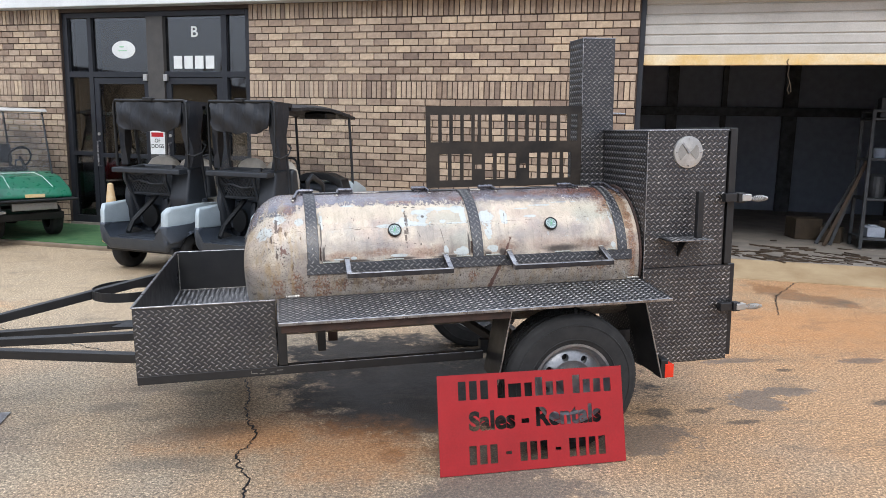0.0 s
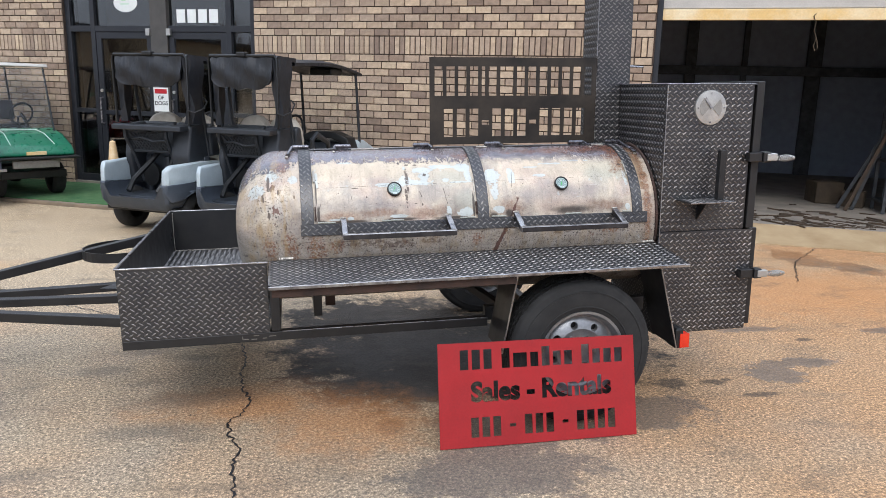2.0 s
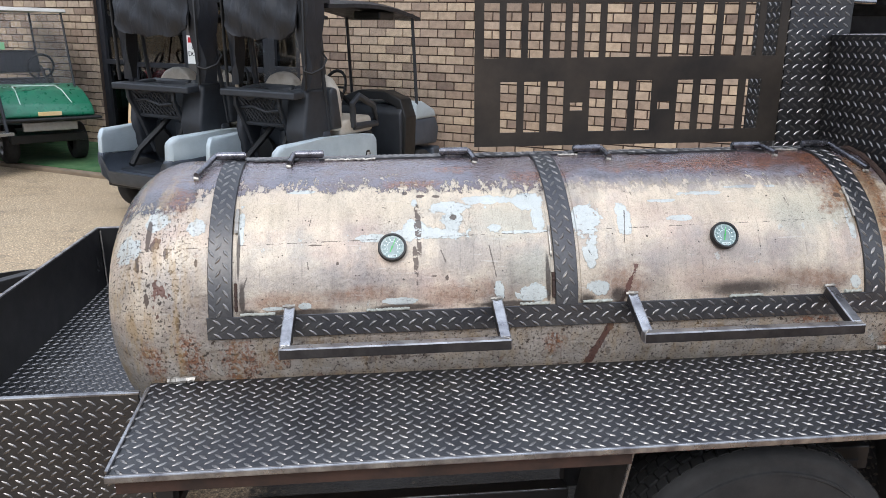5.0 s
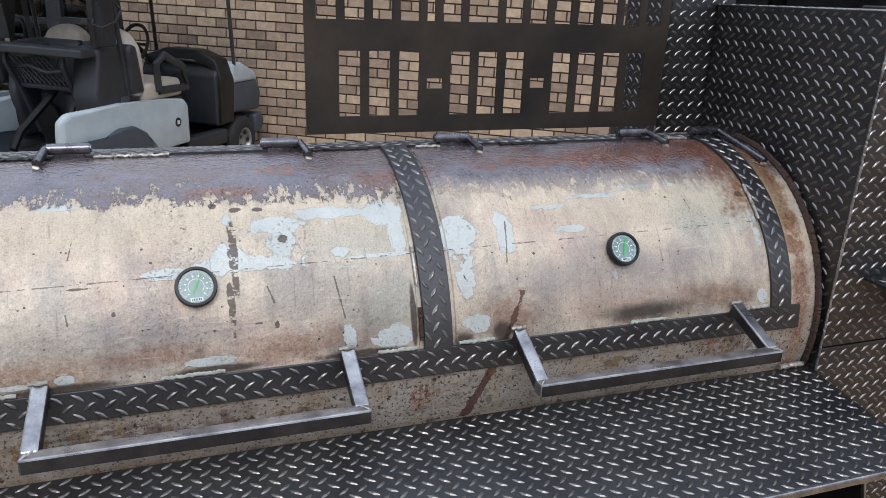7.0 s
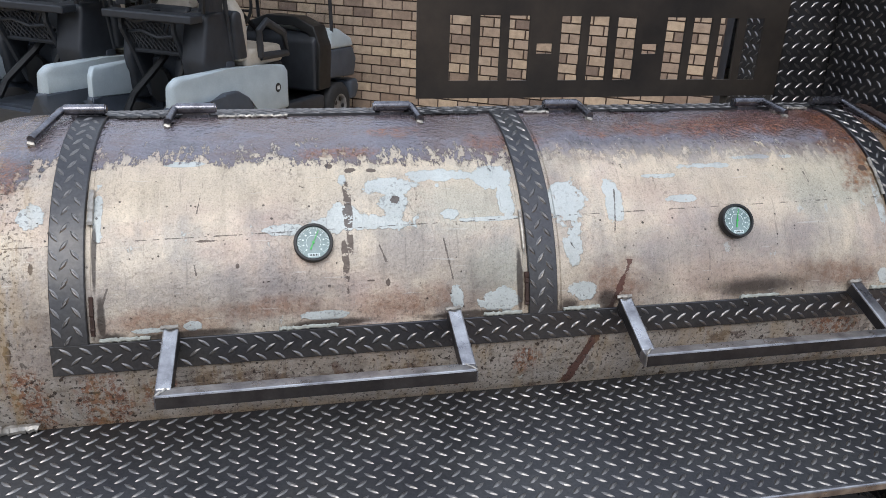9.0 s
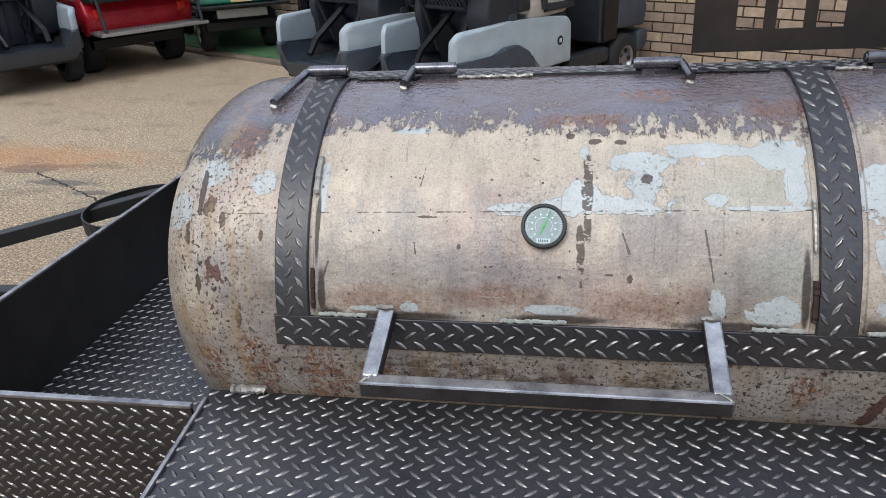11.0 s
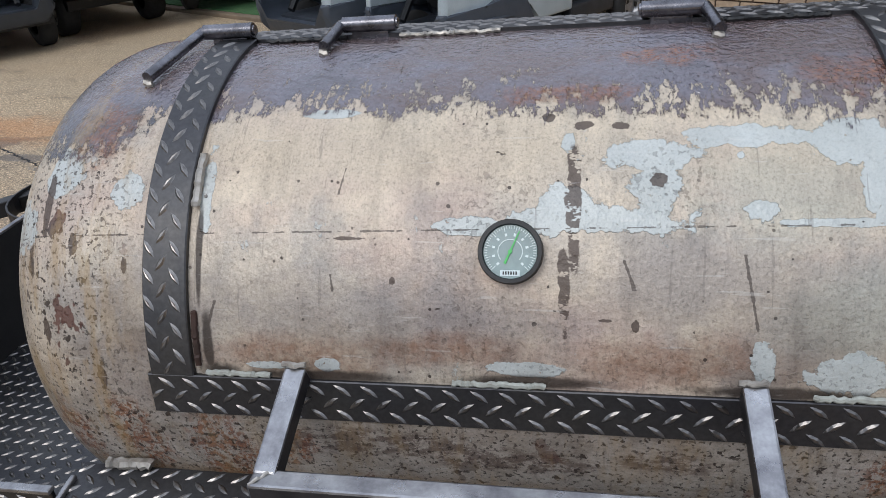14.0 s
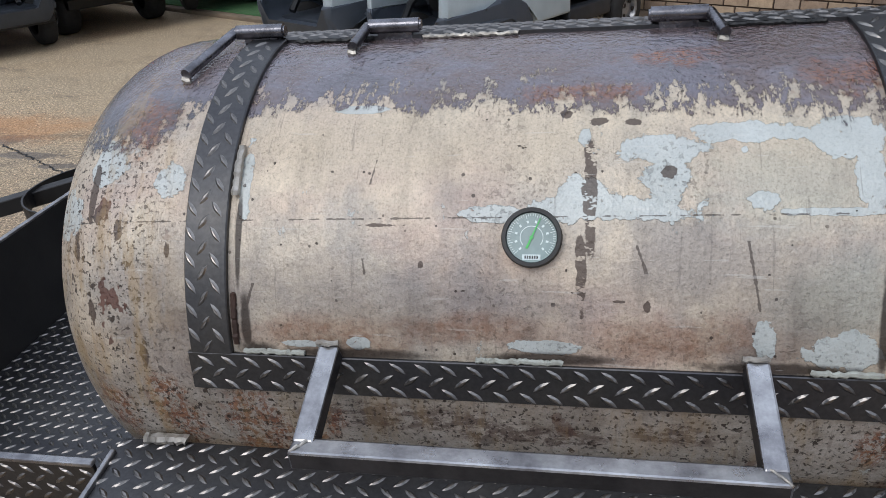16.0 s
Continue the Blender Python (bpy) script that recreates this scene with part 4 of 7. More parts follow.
    blots = any_of([blob(1.304, 34.6, 0.00936, 0.936, 0.12, 1.7), blob(1.345, 34.8, 0.00936, 0.864, 0.12, 1.7), blob(1.383, 44.8, 0.00792, 1.08, 0.12, 1.7), blob(1.032, 44.7, 0.00432, 0.72, 0.12, 1.7), blob(1.36, 69, 0.0036, 0.936, 0.12, 1.7), blob(1.268, 32.6, 0.00648, 0.72, 0.12, 1.7), blob(1.05, 54.8, 0.03, 0.35, 0.1, 1.6),
                     blob(2.20, 38.9, 0.0036, 0.576, 0.12, 1.7), blob(2.39, 39.5, 0.0072, 0.864, 0.12, 1.7), blob(1.33, 67.9, 0.00576, 0.252, 0.12, 1.7), blob(1.10, 62, 0.00288, 0.576, 0.12, 1.7), blob(0.655, 72, 0.00648, 4.32, 0.2, 1.5), blob(0.727, 82, 0.00576, 2.88, 0.2, 1.5), blob(0.63, 60, 0.00864, 2.88, 0.2, 1.5), blob(0.70, 56, 0.00504, 1.8, 0.2, 1.5), blob(0.655, 49, 0.00504, 4.32, 0.2, 1.5), blob(0.77, 60, 0.00432, 1.44, 0.2, 1.5)])
    base = stain("463830", 0.88, m.math("MAXIMUM", strip, blots), base)
    seam = mul(m.math("LESS_THAN", m.math("ABSOLUTE", m.math("SUBTRACT", ang, m.math("MULTIPLY_ADD", x, -2.5, 56.2))), m.math("MULTIPLY_ADD", warp2, 0.8, 0.13)), m.ramp(sheet(30, 3, 0.6, 1.0, 9.0, 25), [(0.50, 0), (0.53, 1)]))
    base = stain("3c342e", 0.75, seam, base)
    for sx, tilt, a0, a1 in ((1.400, 0.00115, 57, 69), (1.09, -0.0012, 42, 47), (0.98, 0.0008, 61, 64), (2.2, 0.0011, 40, 44), (1.86, -0.001, 44, 58), (1.22, 0.0022, 58, 63), (1.02, -0.002, 66, 71), (1.50, 0.0035, 60, 62)):
        line = m.math("ADD", m.math("ABSOLUTE", m.math("SUBTRACT", x, m.math("MULTIPLY_ADD", ang, tilt, sx))), m.math("ADD", mul(warp, 0.005), mul(warp2, 0.006)))
        base = stain("473d36", 0.8, mul(m.math("LESS_THAN", line, 0.0013), mul(m.math("GREATER_THAN", ang, a0), m.math("LESS_THAN", ang, a1))), base)
    # fine scratches in two slants
    for k, (a, b, amt) in enumerate(((6.0, 0.45, 0.25), (0.6, 7.0, 0.3))):
        scr = m.ramp(sheet(55, 3, 0.6, a, b, 30 + k, 0.25), [(0.67, 0), (0.685, 1)])
        base = stain("5f5751" if k else "cbc8c1", amt, mul(scr, m.math("SUBTRACT", 1.0, band)), base)
    # pits: sparse on the doors, dense low down and on the head
    zone = any_of([low, head, m.ramp(sheet(6, 4, 0.6, seed=27), [(0.52, 0.0), (0.66, 0.4)]), m.ramp(mul(ang, 0.01), [(0.60, 0.0), (0.78, 0.35)])])
    pit = mul(m.ramp(sheet(68, 3, 0.55, seed=28), [(0.635, 0), (0.648, 1)]), m.math("MAXIMUM", zone, 0.1))
    pit = m.math("MAXIMUM", pit, mul(m.ramp(sheet(36, 3, 0.6, seed=29), [(0.725, 0), (0.735, 1)]), 0.9))
    speck = mul(m.ramp(sheet(150, 3, 0.6, seed=33), [(0.585, 0), (0.605, 1)]), zone)
    pit = m.math("MAXIMUM", pit, mul(speck, 0.8))
    # crisp round pits, a millimetre or two across
    for scale, size, few in ((46, 0.085, 0.55), (24, 0.055, 0.50)):
        seat = m.math("LESS_THAN", m.math("MULTIPLY_ADD", warp2, 0.12, m.voronoi(scale, roll.outputs[0])), size)
        pit = m.math("MAXIMUM", pit, mul(seat, m.ramp(sheet(5, 4, 0.6, seed=scale), [(few - 0.08, 0.0), (few + 0.02, 1.0)])))
    pit = mul(pit, m.math("SUBTRACT", 1.0, mul(band, 0.8)))
    base = stain("2e231d", 0.9, pit, base)
    spots = m.ramp(sheet(17, 4, 0.58, 0.9, 1.5, 34), [(0.635, 0), (0.645, 1)])
    base = m.mix(mul(mul(spots, m.math("MAXIMUM", head, mul(low, 0.6))), 0.85), base, m.ramp(m.noise(9, 2), [(0.4, rgb("3b3130")), (0.6, rgb("5e372b"))]))
    ochre = m.ramp(sheet(12, 6, 0.7, 0.5, 2.0, 35), [(0.5, 0), (0.6, 1)])
    base = stain("9c8258", 0.5, mul(ochre, m.math("MAXIMUM", head, mul(low, 0.55))), base)
    drip = m.ramp(sheet(30, 5, 0.7, 0.5, 4.0, 36), [(0.60, 0), (0.63, 1)])
    base = stain("4a3a30", 0.3, mul(drip, m.math("MAXIMUM", low, head)), base)
    m.color(base)
    r = m.math("MULTIPLY_ADD", sheet(20, 5, 0.6, seed=37), 0.34, 0.27)
    m.rough(m.math("SUBTRACT", r, mul(band, 0.22)))
    m.put(m.b.inputs["Coat Weight"], mul(band, 0.9))
    m.b.inputs["Coat Roughness"].default_value, m.b.inputs["Coat IOR"].default_value = 0.14, 1.6
    h = m.math("ADD", mul(m.noise(110, 4, 0.6), 0.7), mul(pale, 0.5))
    h = m.math("MULTIPLY_ADD", mul(band, m.noise(150, 2, 0.5)), 1.3, h)
    h = m.math("ADD", h, mul(m.noise(45, 2), 0.4))
    h = m.math("SUBTRACT", h, mul(pit, 0.8))
    m.bump(h, 0.003, 0.75)
    m.put(m.b.inputs["Coat Normal"], m.b.inputs["Normal"].links[0].from_socket)
    return m.m


MAT["plate"] = make_plate_material("black_tread_plate", ("4e4e52", "585859", "63615f"), 0.46, 1.0)
MAT["lug"] = make_plate_material("worn_tread_lug", ("706d6b", "878481", "a09b95"), 0.34, 1.0)
MAT["tank"] = make_tank_material()


def on_tank(x, a, h=0.0):
    """A point of the tank's shell at x and angle a (degrees from the top to the near side), h over the surface."""
    t = radians(a)
    return Vector((x, YC - (R + h) * math.sin(t), ZC + (R + h) * math.cos(t)))


def curved_strip(name, x0, x1, a0, a1, thick, material, parent, label="", lugs=True, n=40):
    """A strip that lies on the tank from x0 to x1 and angle a0 to a1."""
    bm = bmesh.new()
    secs = []
    e = 0.0015
    for i in range(n + 1):
        a = a0 + (a1 - a0) * i / n
        secs.append([on_tank(x0, a, -0.004), on_tank(x1, a, -0.004), on_tank(x1, a, thick - e), on_tank(x1 - e, a, thick), on_tank(x0 + e, a, thick), on_tank(x0, a, thick - e)])
    loft(bm, secs)
    me = bpy.data.meshes.new(name)
    bmesh.ops.recalc_face_normals(bm, faces=bm.faces)
    bm.to_mesh(me)
    bm.free()
    if not lugs:
        return linked(name, me, material, parent, label, True)
    length = radians(abs(a1 - a0)) * R
    vs, fs = lug_verts(x1 - x0, length, lambda u, v, h: on_tank(x0 + u, a1 - math.degrees(v / R), thick + h), turned=x1 - x0 < length)
    base = len(me.vertices)
    old_v = [tuple(v.co) for v in me.vertices]
    old_f = [tuple(p.vertices) for p in me.polygons]
    me = bpy.data.meshes.new(name)
    me.from_pydata(old_v + [tuple(p) for p in vs], [], old_f + [tuple(base + k for k in f) for f in fs])
    ob = linked(name, me, [material, "lug"], parent, label)
    me.polygons.foreach_set("material_index", [0] * len(old_f) + [1] * len(fs))
    return ob


def build_tank():
    bm = bmesh.new()
    prof = [(X_TIP, 0.0)]
    depth = X_TAN - X_TIP
    for k in range(1, 17):
        t = math.pi / 2 * k / 16
        prof.append((X_TAN - depth * math.cos(t), R * math.sin(t) ** 0.85))
    prof += [(0.72, R), (1.2, R), (1.7, R), (2.2, R), (X_END, R), (X_END, 0.0)]
    lathe(bm, prof, (0, YC, ZC), "X", 128)
    return part("tank", bm, "tank", trailer, "bare steel propane tank with worn paint and rust stains", True)


tank = build_tank()
A_RAIL0, A_RAIL1 = 80.2, 88.2
for x0, x1 in ((0.798, 0.854), (1.622, 1.678), (2.415, 2.468)):
    curved_strip("door_strap", x0, x1, 2, A_RAIL0, 0.007, "plate", tank, "black tread-plate strap bent round the tank")
curved_strip("hinge_strip", 0.82, 2.5, -16, 1.5, 0.005, "plate", tank, "black tread-plate strip along the top", n=8)

doors = [curved_strip("cooking_door", a, b, 7, A_RAIL0 + 0.6, 0.0025, "tank", trailer, "curved cooking door cut from the tank shell", False) for a, b in ((0.862, 1.614), (1.686, 2.408))]

p0, p1 = on_tank(0.793, A_RAIL0, 0.007), on_tank(0.793, A_RAIL1, 0.009)
tread_plate("door_rail", p1, (1, 0, 0), p0 - p1, 1.70, (p0 - p1).length, "plate", tank, "black tread-plate rail under the doors")


def weld(points, r, parent, material="weld", seed=1):
    """A lumpy weld bead along a polyline."""
    rng = random.Random(seed)
    pts, rad = [], []
    for a, b in zip(points, points[1:]):
        n = max(3, int((b - a).length / 0.0035))
        for i in range(n):
            pts.append(a.lerp(b, i / n) + Vector((0, rng.uniform(-0.0012, 0.0012), rng.uniform(-0.0012, 0.0012))))
            rad.append(r * rng.uniform(0.72, 1.0))
    bm = bmesh.new()
    tube(bm, pts, rad, 7)
    part("weld_bead", bm, material, parent, "", True)


def handle(x0, x1, door):
    z, y, b = 0.872, -0.072, 0.0255
    bm = bmesh.new()
    beam(bm, (x0, y, z), (x1, y, z), b, b, 0.003)
    inner = []
    for x, s in ((x0 + b / 2, 1), (x1 - b / 2, -1)):
        top = Vector((x + s * 0.002, 0.052, z + 0.050))
        beam(bm, (x, y + b / 2 - 0.004, z + 0.002), top, b, b, 0.003)
        inner.append(top)
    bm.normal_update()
    # bright steel on upward and small faces, dark steel on the rest
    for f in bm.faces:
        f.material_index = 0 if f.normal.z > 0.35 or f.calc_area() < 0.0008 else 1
    ob = part("handle", bm, ["bare_steel", "dark_bar"], door, "square-bar pull handle with bright top faces and dark sides")
    for i, t in enumerate(inner):
        weld([t + Vector((-0.016, -0.002, 0.012)), t + Vector((0.0, -0.006, 0.016)), t + Vector((0.016, -0.002, 0.012))], 0.004, door, "weld", 20 + i)
    for i, x in enumerate((x0, x1)):
        weld([Vector((x + (0.002 if i == 0 else -0.002), y - 0.011, z + 0.013)), Vector((x + (0.024 if i == 0 else -0.024), y + 0.013, z + 0.0135))], 0.0022, door, "weld", 30 + i)
    return ob


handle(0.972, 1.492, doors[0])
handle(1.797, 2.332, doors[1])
for k, (x0, x1, d) in enumerate(((0.872, 0.955, 0), (1.165, 1.27, 0), (1.535, 1.612, 0), (1.69, 1.765, 1), (2.06, 2.15, 1), (2.36, 2.408, 1))):
    weld([on_tank(x0, A_RAIL0 - 0.7, 0.006), on_tank(x1, A_RAIL0 - 0.7, 0.006)], 0.0042, doors[d], "weld_grey", k)
weld([on_tank(0.862, a, 0.007) for a in (39, 42, 45, 48, 50)], 0.006, doors[0], "weld", 8)
# brown bead added to stand for the dark gap at the door's edge
weld([on_tank(0.862, a, 0.005) for a in (68, 72, 76, 79)], 0.0045, doors[0], "rust_steel", 9)
weld([on_tank(1.616, a, 0.006) for a in (50, 56, 62)], 0.004, doors[0], "weld", 10)
weld([on_tank(1.618, a, 0.006) for a in (68, 73, 78)], 0.005, doors[0], "rust_steel", 11)
weld([on_tank(2.412, a, 0.006) for a in (36, 43, 50)], 0.004, doors[1], "weld", 12)
weld([on_tank(2.545, a, 0.004) for a in range(0, 110, 5)], 0.009, tank, "rust_steel", 13)
for k, (x0, x1) in enumerate(((0.87, 0.99), (1.06, 1.2), (1.47, 1.6), (1.70, 1.76), (1.9, 2.05), (2.30, 2.4))):
    weld([on_tank(x0, 2.4, 0.003), on_tank(x1, 2.4, 0.003)], 0.0038, tank, "weld" if k % 2 else "gauge_black", 40 + k)
for x0, x1, w in ((0.69, 0.755, 0.009), (2.47, 2.54, 0.007)):
    weld([Vector((x0, 0.052, 0.757)), Vector((x1, 0.054, 0.757))], w, tank, "weld", 17)


def gauge(x, a, turn):
    p = on_tank(x, a, 0.003)
    n = (p - Vector((x, YC, ZC))).normalized()
    m = Matrix.Translation(p) @ n.to_track_quat("Z", "Y").to_matrix().to_4x4()
    r = 0.0345
    bm = bmesh.new()
    lathe(bm, [(0.0, 0.0), (0.0, r * 0.9), (0.004, r), (0.014, r), (0.018, r * 0.96), (0.018, r * 0.85), (0.013, r * 0.82), (0.013, 0.0)], (0, 0, 0), "Z", 48)
    g = part("temperature_gauge", bm, "gauge_black", trailer, "round black thermometer with a grey-green dial", True)
    g.matrix_local = m
    bm = bmesh.new()
    lathe(bm, [(0.0125, 0.0), (0.0125, r * 0.82), (0.0136, r * 0.82), (0.0136, 0.0)], (0, 0, 0), "Z", 40)
    part("dial", bm, "dial", g)
    bm = bmesh.new()
    for k in range(46):
        t = radians(-225 + 270 * k / 45)
        box(bm, r * (0.62 if k % 5 == 0 else 0.7), r * 0.79, -0.00035, 0.00035, 0.0136, 0.0139, 0, Matrix.Rotation(-t, 4, "Z"))
    for k in range(10):
        t = radians(-225 + 270 * k / 9)
        box(bm, r * 0.48, r * 0.57, -0.0012, 0.0012, 0.0136, 0.0139, 0, Matrix.Rotation(-t, 4, "Z"))
    for k in range(24):
        t = radians(-215 + 250 * k / 23)
        box(bm, r * 0.36, r * 0.385, -0.0013, 0.0013, 0.0136, 0.0139, 0, Matrix.Rotation(-t, 4, "Z"))
    box(bm, -r * 0.3, r * 0.3, -r * 0.74, -r * 0.56, 0.0136, 0.0139)
    part("dial_print", bm, "dial_print", g)
    bm = bmesh.new()
    for k in range(6):
        box(bm, -r * 0.22 + k * r * 0.078, -r * 0.175 + k * r * 0.078, -r * 0.70, -r * 0.60, 0.0139, 0.0141)
    part("maker_print", bm, "print_dark", g)
    bm = bmesh.new()
    prism(bm, [(-0.0013, -r * 0.4), (0.0013, -r * 0.4), (0.0005, r * 0.68), (-0.0005, r * 0.68)], 2, 0.0144, 0.015)
    rod(bm, (0, 0, 0.0138), (0, 0, 0.016), 0.0022)
    bmesh.ops.transform(bm, matrix=Matrix.Rotation(radians(-turn), 4, "Z"), verts=bm.verts)
    part("needle", bm, "needle", g)


gauge(1.231, 57.0, 24)
gauge(2.055, 56.5, 15)


def hinge(x, side, tip_x, tip_a):
    """A barrel hinge on the strip with a bent rod that reaches down over the door."""
    bm = bmesh.new()
    p = on_tank(x, 1, 0.018)
    rod(bm, (x - 0.037, p.y, p.z), (x + 0.037, p.y, p.z), 0.0105, 18)
    for e in (-1, 1):
        rod(bm, (x + e * 0.036, p.y, p.z), (x + e * 0.040, p.y, p.z), 0.0075, 14)
    box(bm, x - 0.026, x + 0.026, p.y - 0.004, p.y + 0.03, p.z - 0.02, p.z - 0.004, 0.002)
    ex = x + side * 0.040
    tip = on_tank(tip_x, tip_a, 0.012)
    elbow = Vector((ex, p.y - 0.003, p.z))
    tube(bm, [(x, p.y, p.z), (ex - side * 0.008, p.y, p.z), elbow, elbow.lerp(tip, 0.1), tip], 0.0078, 12)
    part("hinge", bm, "dark_steel", tank, "dark welded rod hinge", True)
    weld([on_tank(tip_x - 0.008, tip_a, 0.004), on_tank(tip_x + 0.008, tip_a + 0.5, 0.003)], 0.0055, tank, "weld", 55)


for args in ((0.812, -1, 0.746, 20), (1.018, -1, 0.972, 11), (1.412, 1, 1.462, 11), (1.785, 1, 1.83, 11), (2.245, 1, 2.302, 11), (2.452, 1, 2.512, 26)):
    hinge(*args)

# Front box, frame rails and tongue
tread_plate("box_front", (0, 0, 0.43), (1, 0, 0), (0, 0, 1), 0.635, 0.325, "plate", trailer, "black tread-plate side of the front box")
for nm, d in (("box_end", (0, 0.006, 0.0065, 1.57)), ("box_back", (0.006, 0.95, 1.564, 1.57))):
    bm = bmesh.new()
    box(bm, *d, 0.43, 0.755)
    part(nm, bm, "black_steel", trailer)
for a, b in (((0.0, -0.001, 0.757), (0.64, -0.001, 0.757)), ((-0.001, 0.0, 0.757), (-0.001, 1.57, 0.757)), ((0, 1.57, 0.757), (0.95, 1.57, 0.757))):
    bm = bmesh.new()
    beam(bm, a, b, 0.013, 0.007, 0.002)
    part("box_edge", bm, "bare_steel", trailer, "bare ground edge of the front box")
weld([Vector((0.012, 0.012, 0.5)), Vector((0.012, 0.012, 0.75))], 0.004, trailer, "weld", 60)
weld([Vector((0.012, 1.558, 0.5)), Vector((0.012, 1.558, 0.75))], 0.004, trailer, "weld", 61)
weld([Vector((0.012, 1.558, 0.503)), Vector((0.6, 1.558, 0.503))], 0.003, trailer, "weld", 62)
tread_plate("box_floor", (0.006, 0.0065, 0.50), (1, 0, 0), (0, 1, 0), 0.66, 1.556, "plate", trailer, "black tread-plate floor of the front box")
for y in (0.02, 1.545):
    bm = bmesh.new()
    box(bm, 0.0, 1.66, y - 0.02, y + 0.025, 0.388, 0.43, 0.003)
    part("frame_rail", bm, "black_steel", trailer)
    bm = bmesh.new()
    box(bm, 1.66, 2.5, y + 0.03, y + 0.075, 0.40, 0.47, 0.003)
    part("frame_rail", bm, "black_steel", trailer)
for x in (0.03, 0.66, 1.9, 2.45):
    bm = bmesh.new()
    box(bm, x - 0.022, x + 0.022, 0.046, 1.524, 0.40, 0.432, 0.003)
    part("cross_member", bm, "black_steel", trailer)
bm = bmesh.new()
box(bm, 0.642, 0.684, 0.002, 0.045, 0.432, 0.735, 0.003)
part("post", bm, "black_steel", trailer)
for a, b in (((1.55, 0.5, 0.56), (1.75, 0.12, 0.45)), ((1.3, 1.0, 0.44), (1.9, 1.0, 0.44))):
    bm = bmesh.new()
    beam(bm, a, b, 0.04, 0.04)
    part("tank_brace", bm, "black_steel", trailer)
for x in (0.86, 2.1):
    bm = bmesh.new()
    box(bm, x - 0.02, x + 0.02, 0.2, 0.65, 0.43, 0.56, 0.003)
    part("saddle", bm, "black_steel", trailer)
bm = bmesh.new()
box(bm, 0.905, 0.955, 0.40, 0.44, 0.42, 0.50, 0.003)
part("drain_stub", bm, "rust_steel", trailer)
# chalk scribble on the rail, and the rail's ground upper edge
for xa, xb, za, zb in ((0.51, 0.54, 0.402, 0.406), (0.51, 0.514, 0.402, 0.418), (0.55, 0.575, 0.400, 0.404), (0.56, 0.585, 0.416, 0.420), (0.60, 0.62, 0.402, 0.406), (0.63, 0.66, 0.410, 0.414)):
    bm = bmesh.new()
    box(bm, xa, xb, -0.0015, 0.0, za, zb)
    part("chalk_mark", bm, "chalk", trailer)
bm = bmesh.new()
beam(bm, (0.69, 0.002, 0.4305), (1.66, 0.002, 0.4305), 0.004, 0.003, 0.001)
part("rail_edge", bm, "bare_steel", trailer)
# Shelf
dz = Vector((0, 0.33, 0.035))
tread_plate("shelf", (0.648, -0.274, 0.716), (1, 0, 0), dz, 1.905, dz.length, "plate", trailer, "black tread-plate work shelf along the tank")
bm = bmesh.new()
beam(bm, (0.647, -0.278, 0.709), (2.554, -0.278, 0.709), 0.008, 0.016, 0.003)
part("shelf_edge", bm, "bare_steel", trailer, "bare ground front edge of the shelf")
bm = bmesh.new()
beam(bm, (0.65, -0.27, 0.72), (0.65, 0.03, 0.751), 0.008, 0.008, 0.002)
part("shelf_edge", bm, "bare_steel", trailer)

bm = bmesh.new()
box(bm, 0.66, 1.72, -0.262, -0.256, 0.664, 0.698, 0.001)
box(bm, 0.66, 1.72, -0.256, -0.225, 0.694, 0.7, 0.001)
part("shelf_angle", bm, "rust_steel", trailer, "rusty angle iron under the shelf")

# Fender stays and tail lamp
for top, bot, w in (((1.735, 0.70), (1.665, 0.33), 0.005), ((2.43, 0.70), (2.535, 0.29), 0.005)):
    bm = bmesh.new()
    prism(bm, [(top[0], top[1]), (top[0] + w, top[1]), (bot[0] + w, bot[1]), (bot[0], bot[1])], 1, -0.235, 0.01)
    stay = part("fender_stay", bm, "black_steel", trailer)
    bm = bmesh.new()
    beam(bm, (top[0], -0.236, top[1]), (bot[0], -0.236, bot[1]), 0.006, 0.008, 0.001)
    part("stay_edge", bm, "bare_steel", stay)
bm = bmesh.new()
box(bm, 2.53, 2.572, -0.235, -0.15, 0.285, 0.385, 0.008)
lamp = part("tail_lamp", bm, "gauge_black", trailer)
bm = bmesh.new()
box(bm, 2.572, 2.60, -0.233, -0.152, 0.29, 0.36, 0.006)
box(bm, 2.552, 2.60, -0.239, -0.232, 0.29, 0.36, 0.002)
part("lens", bm, "red_lens", lamp, "red tail lamp lens")


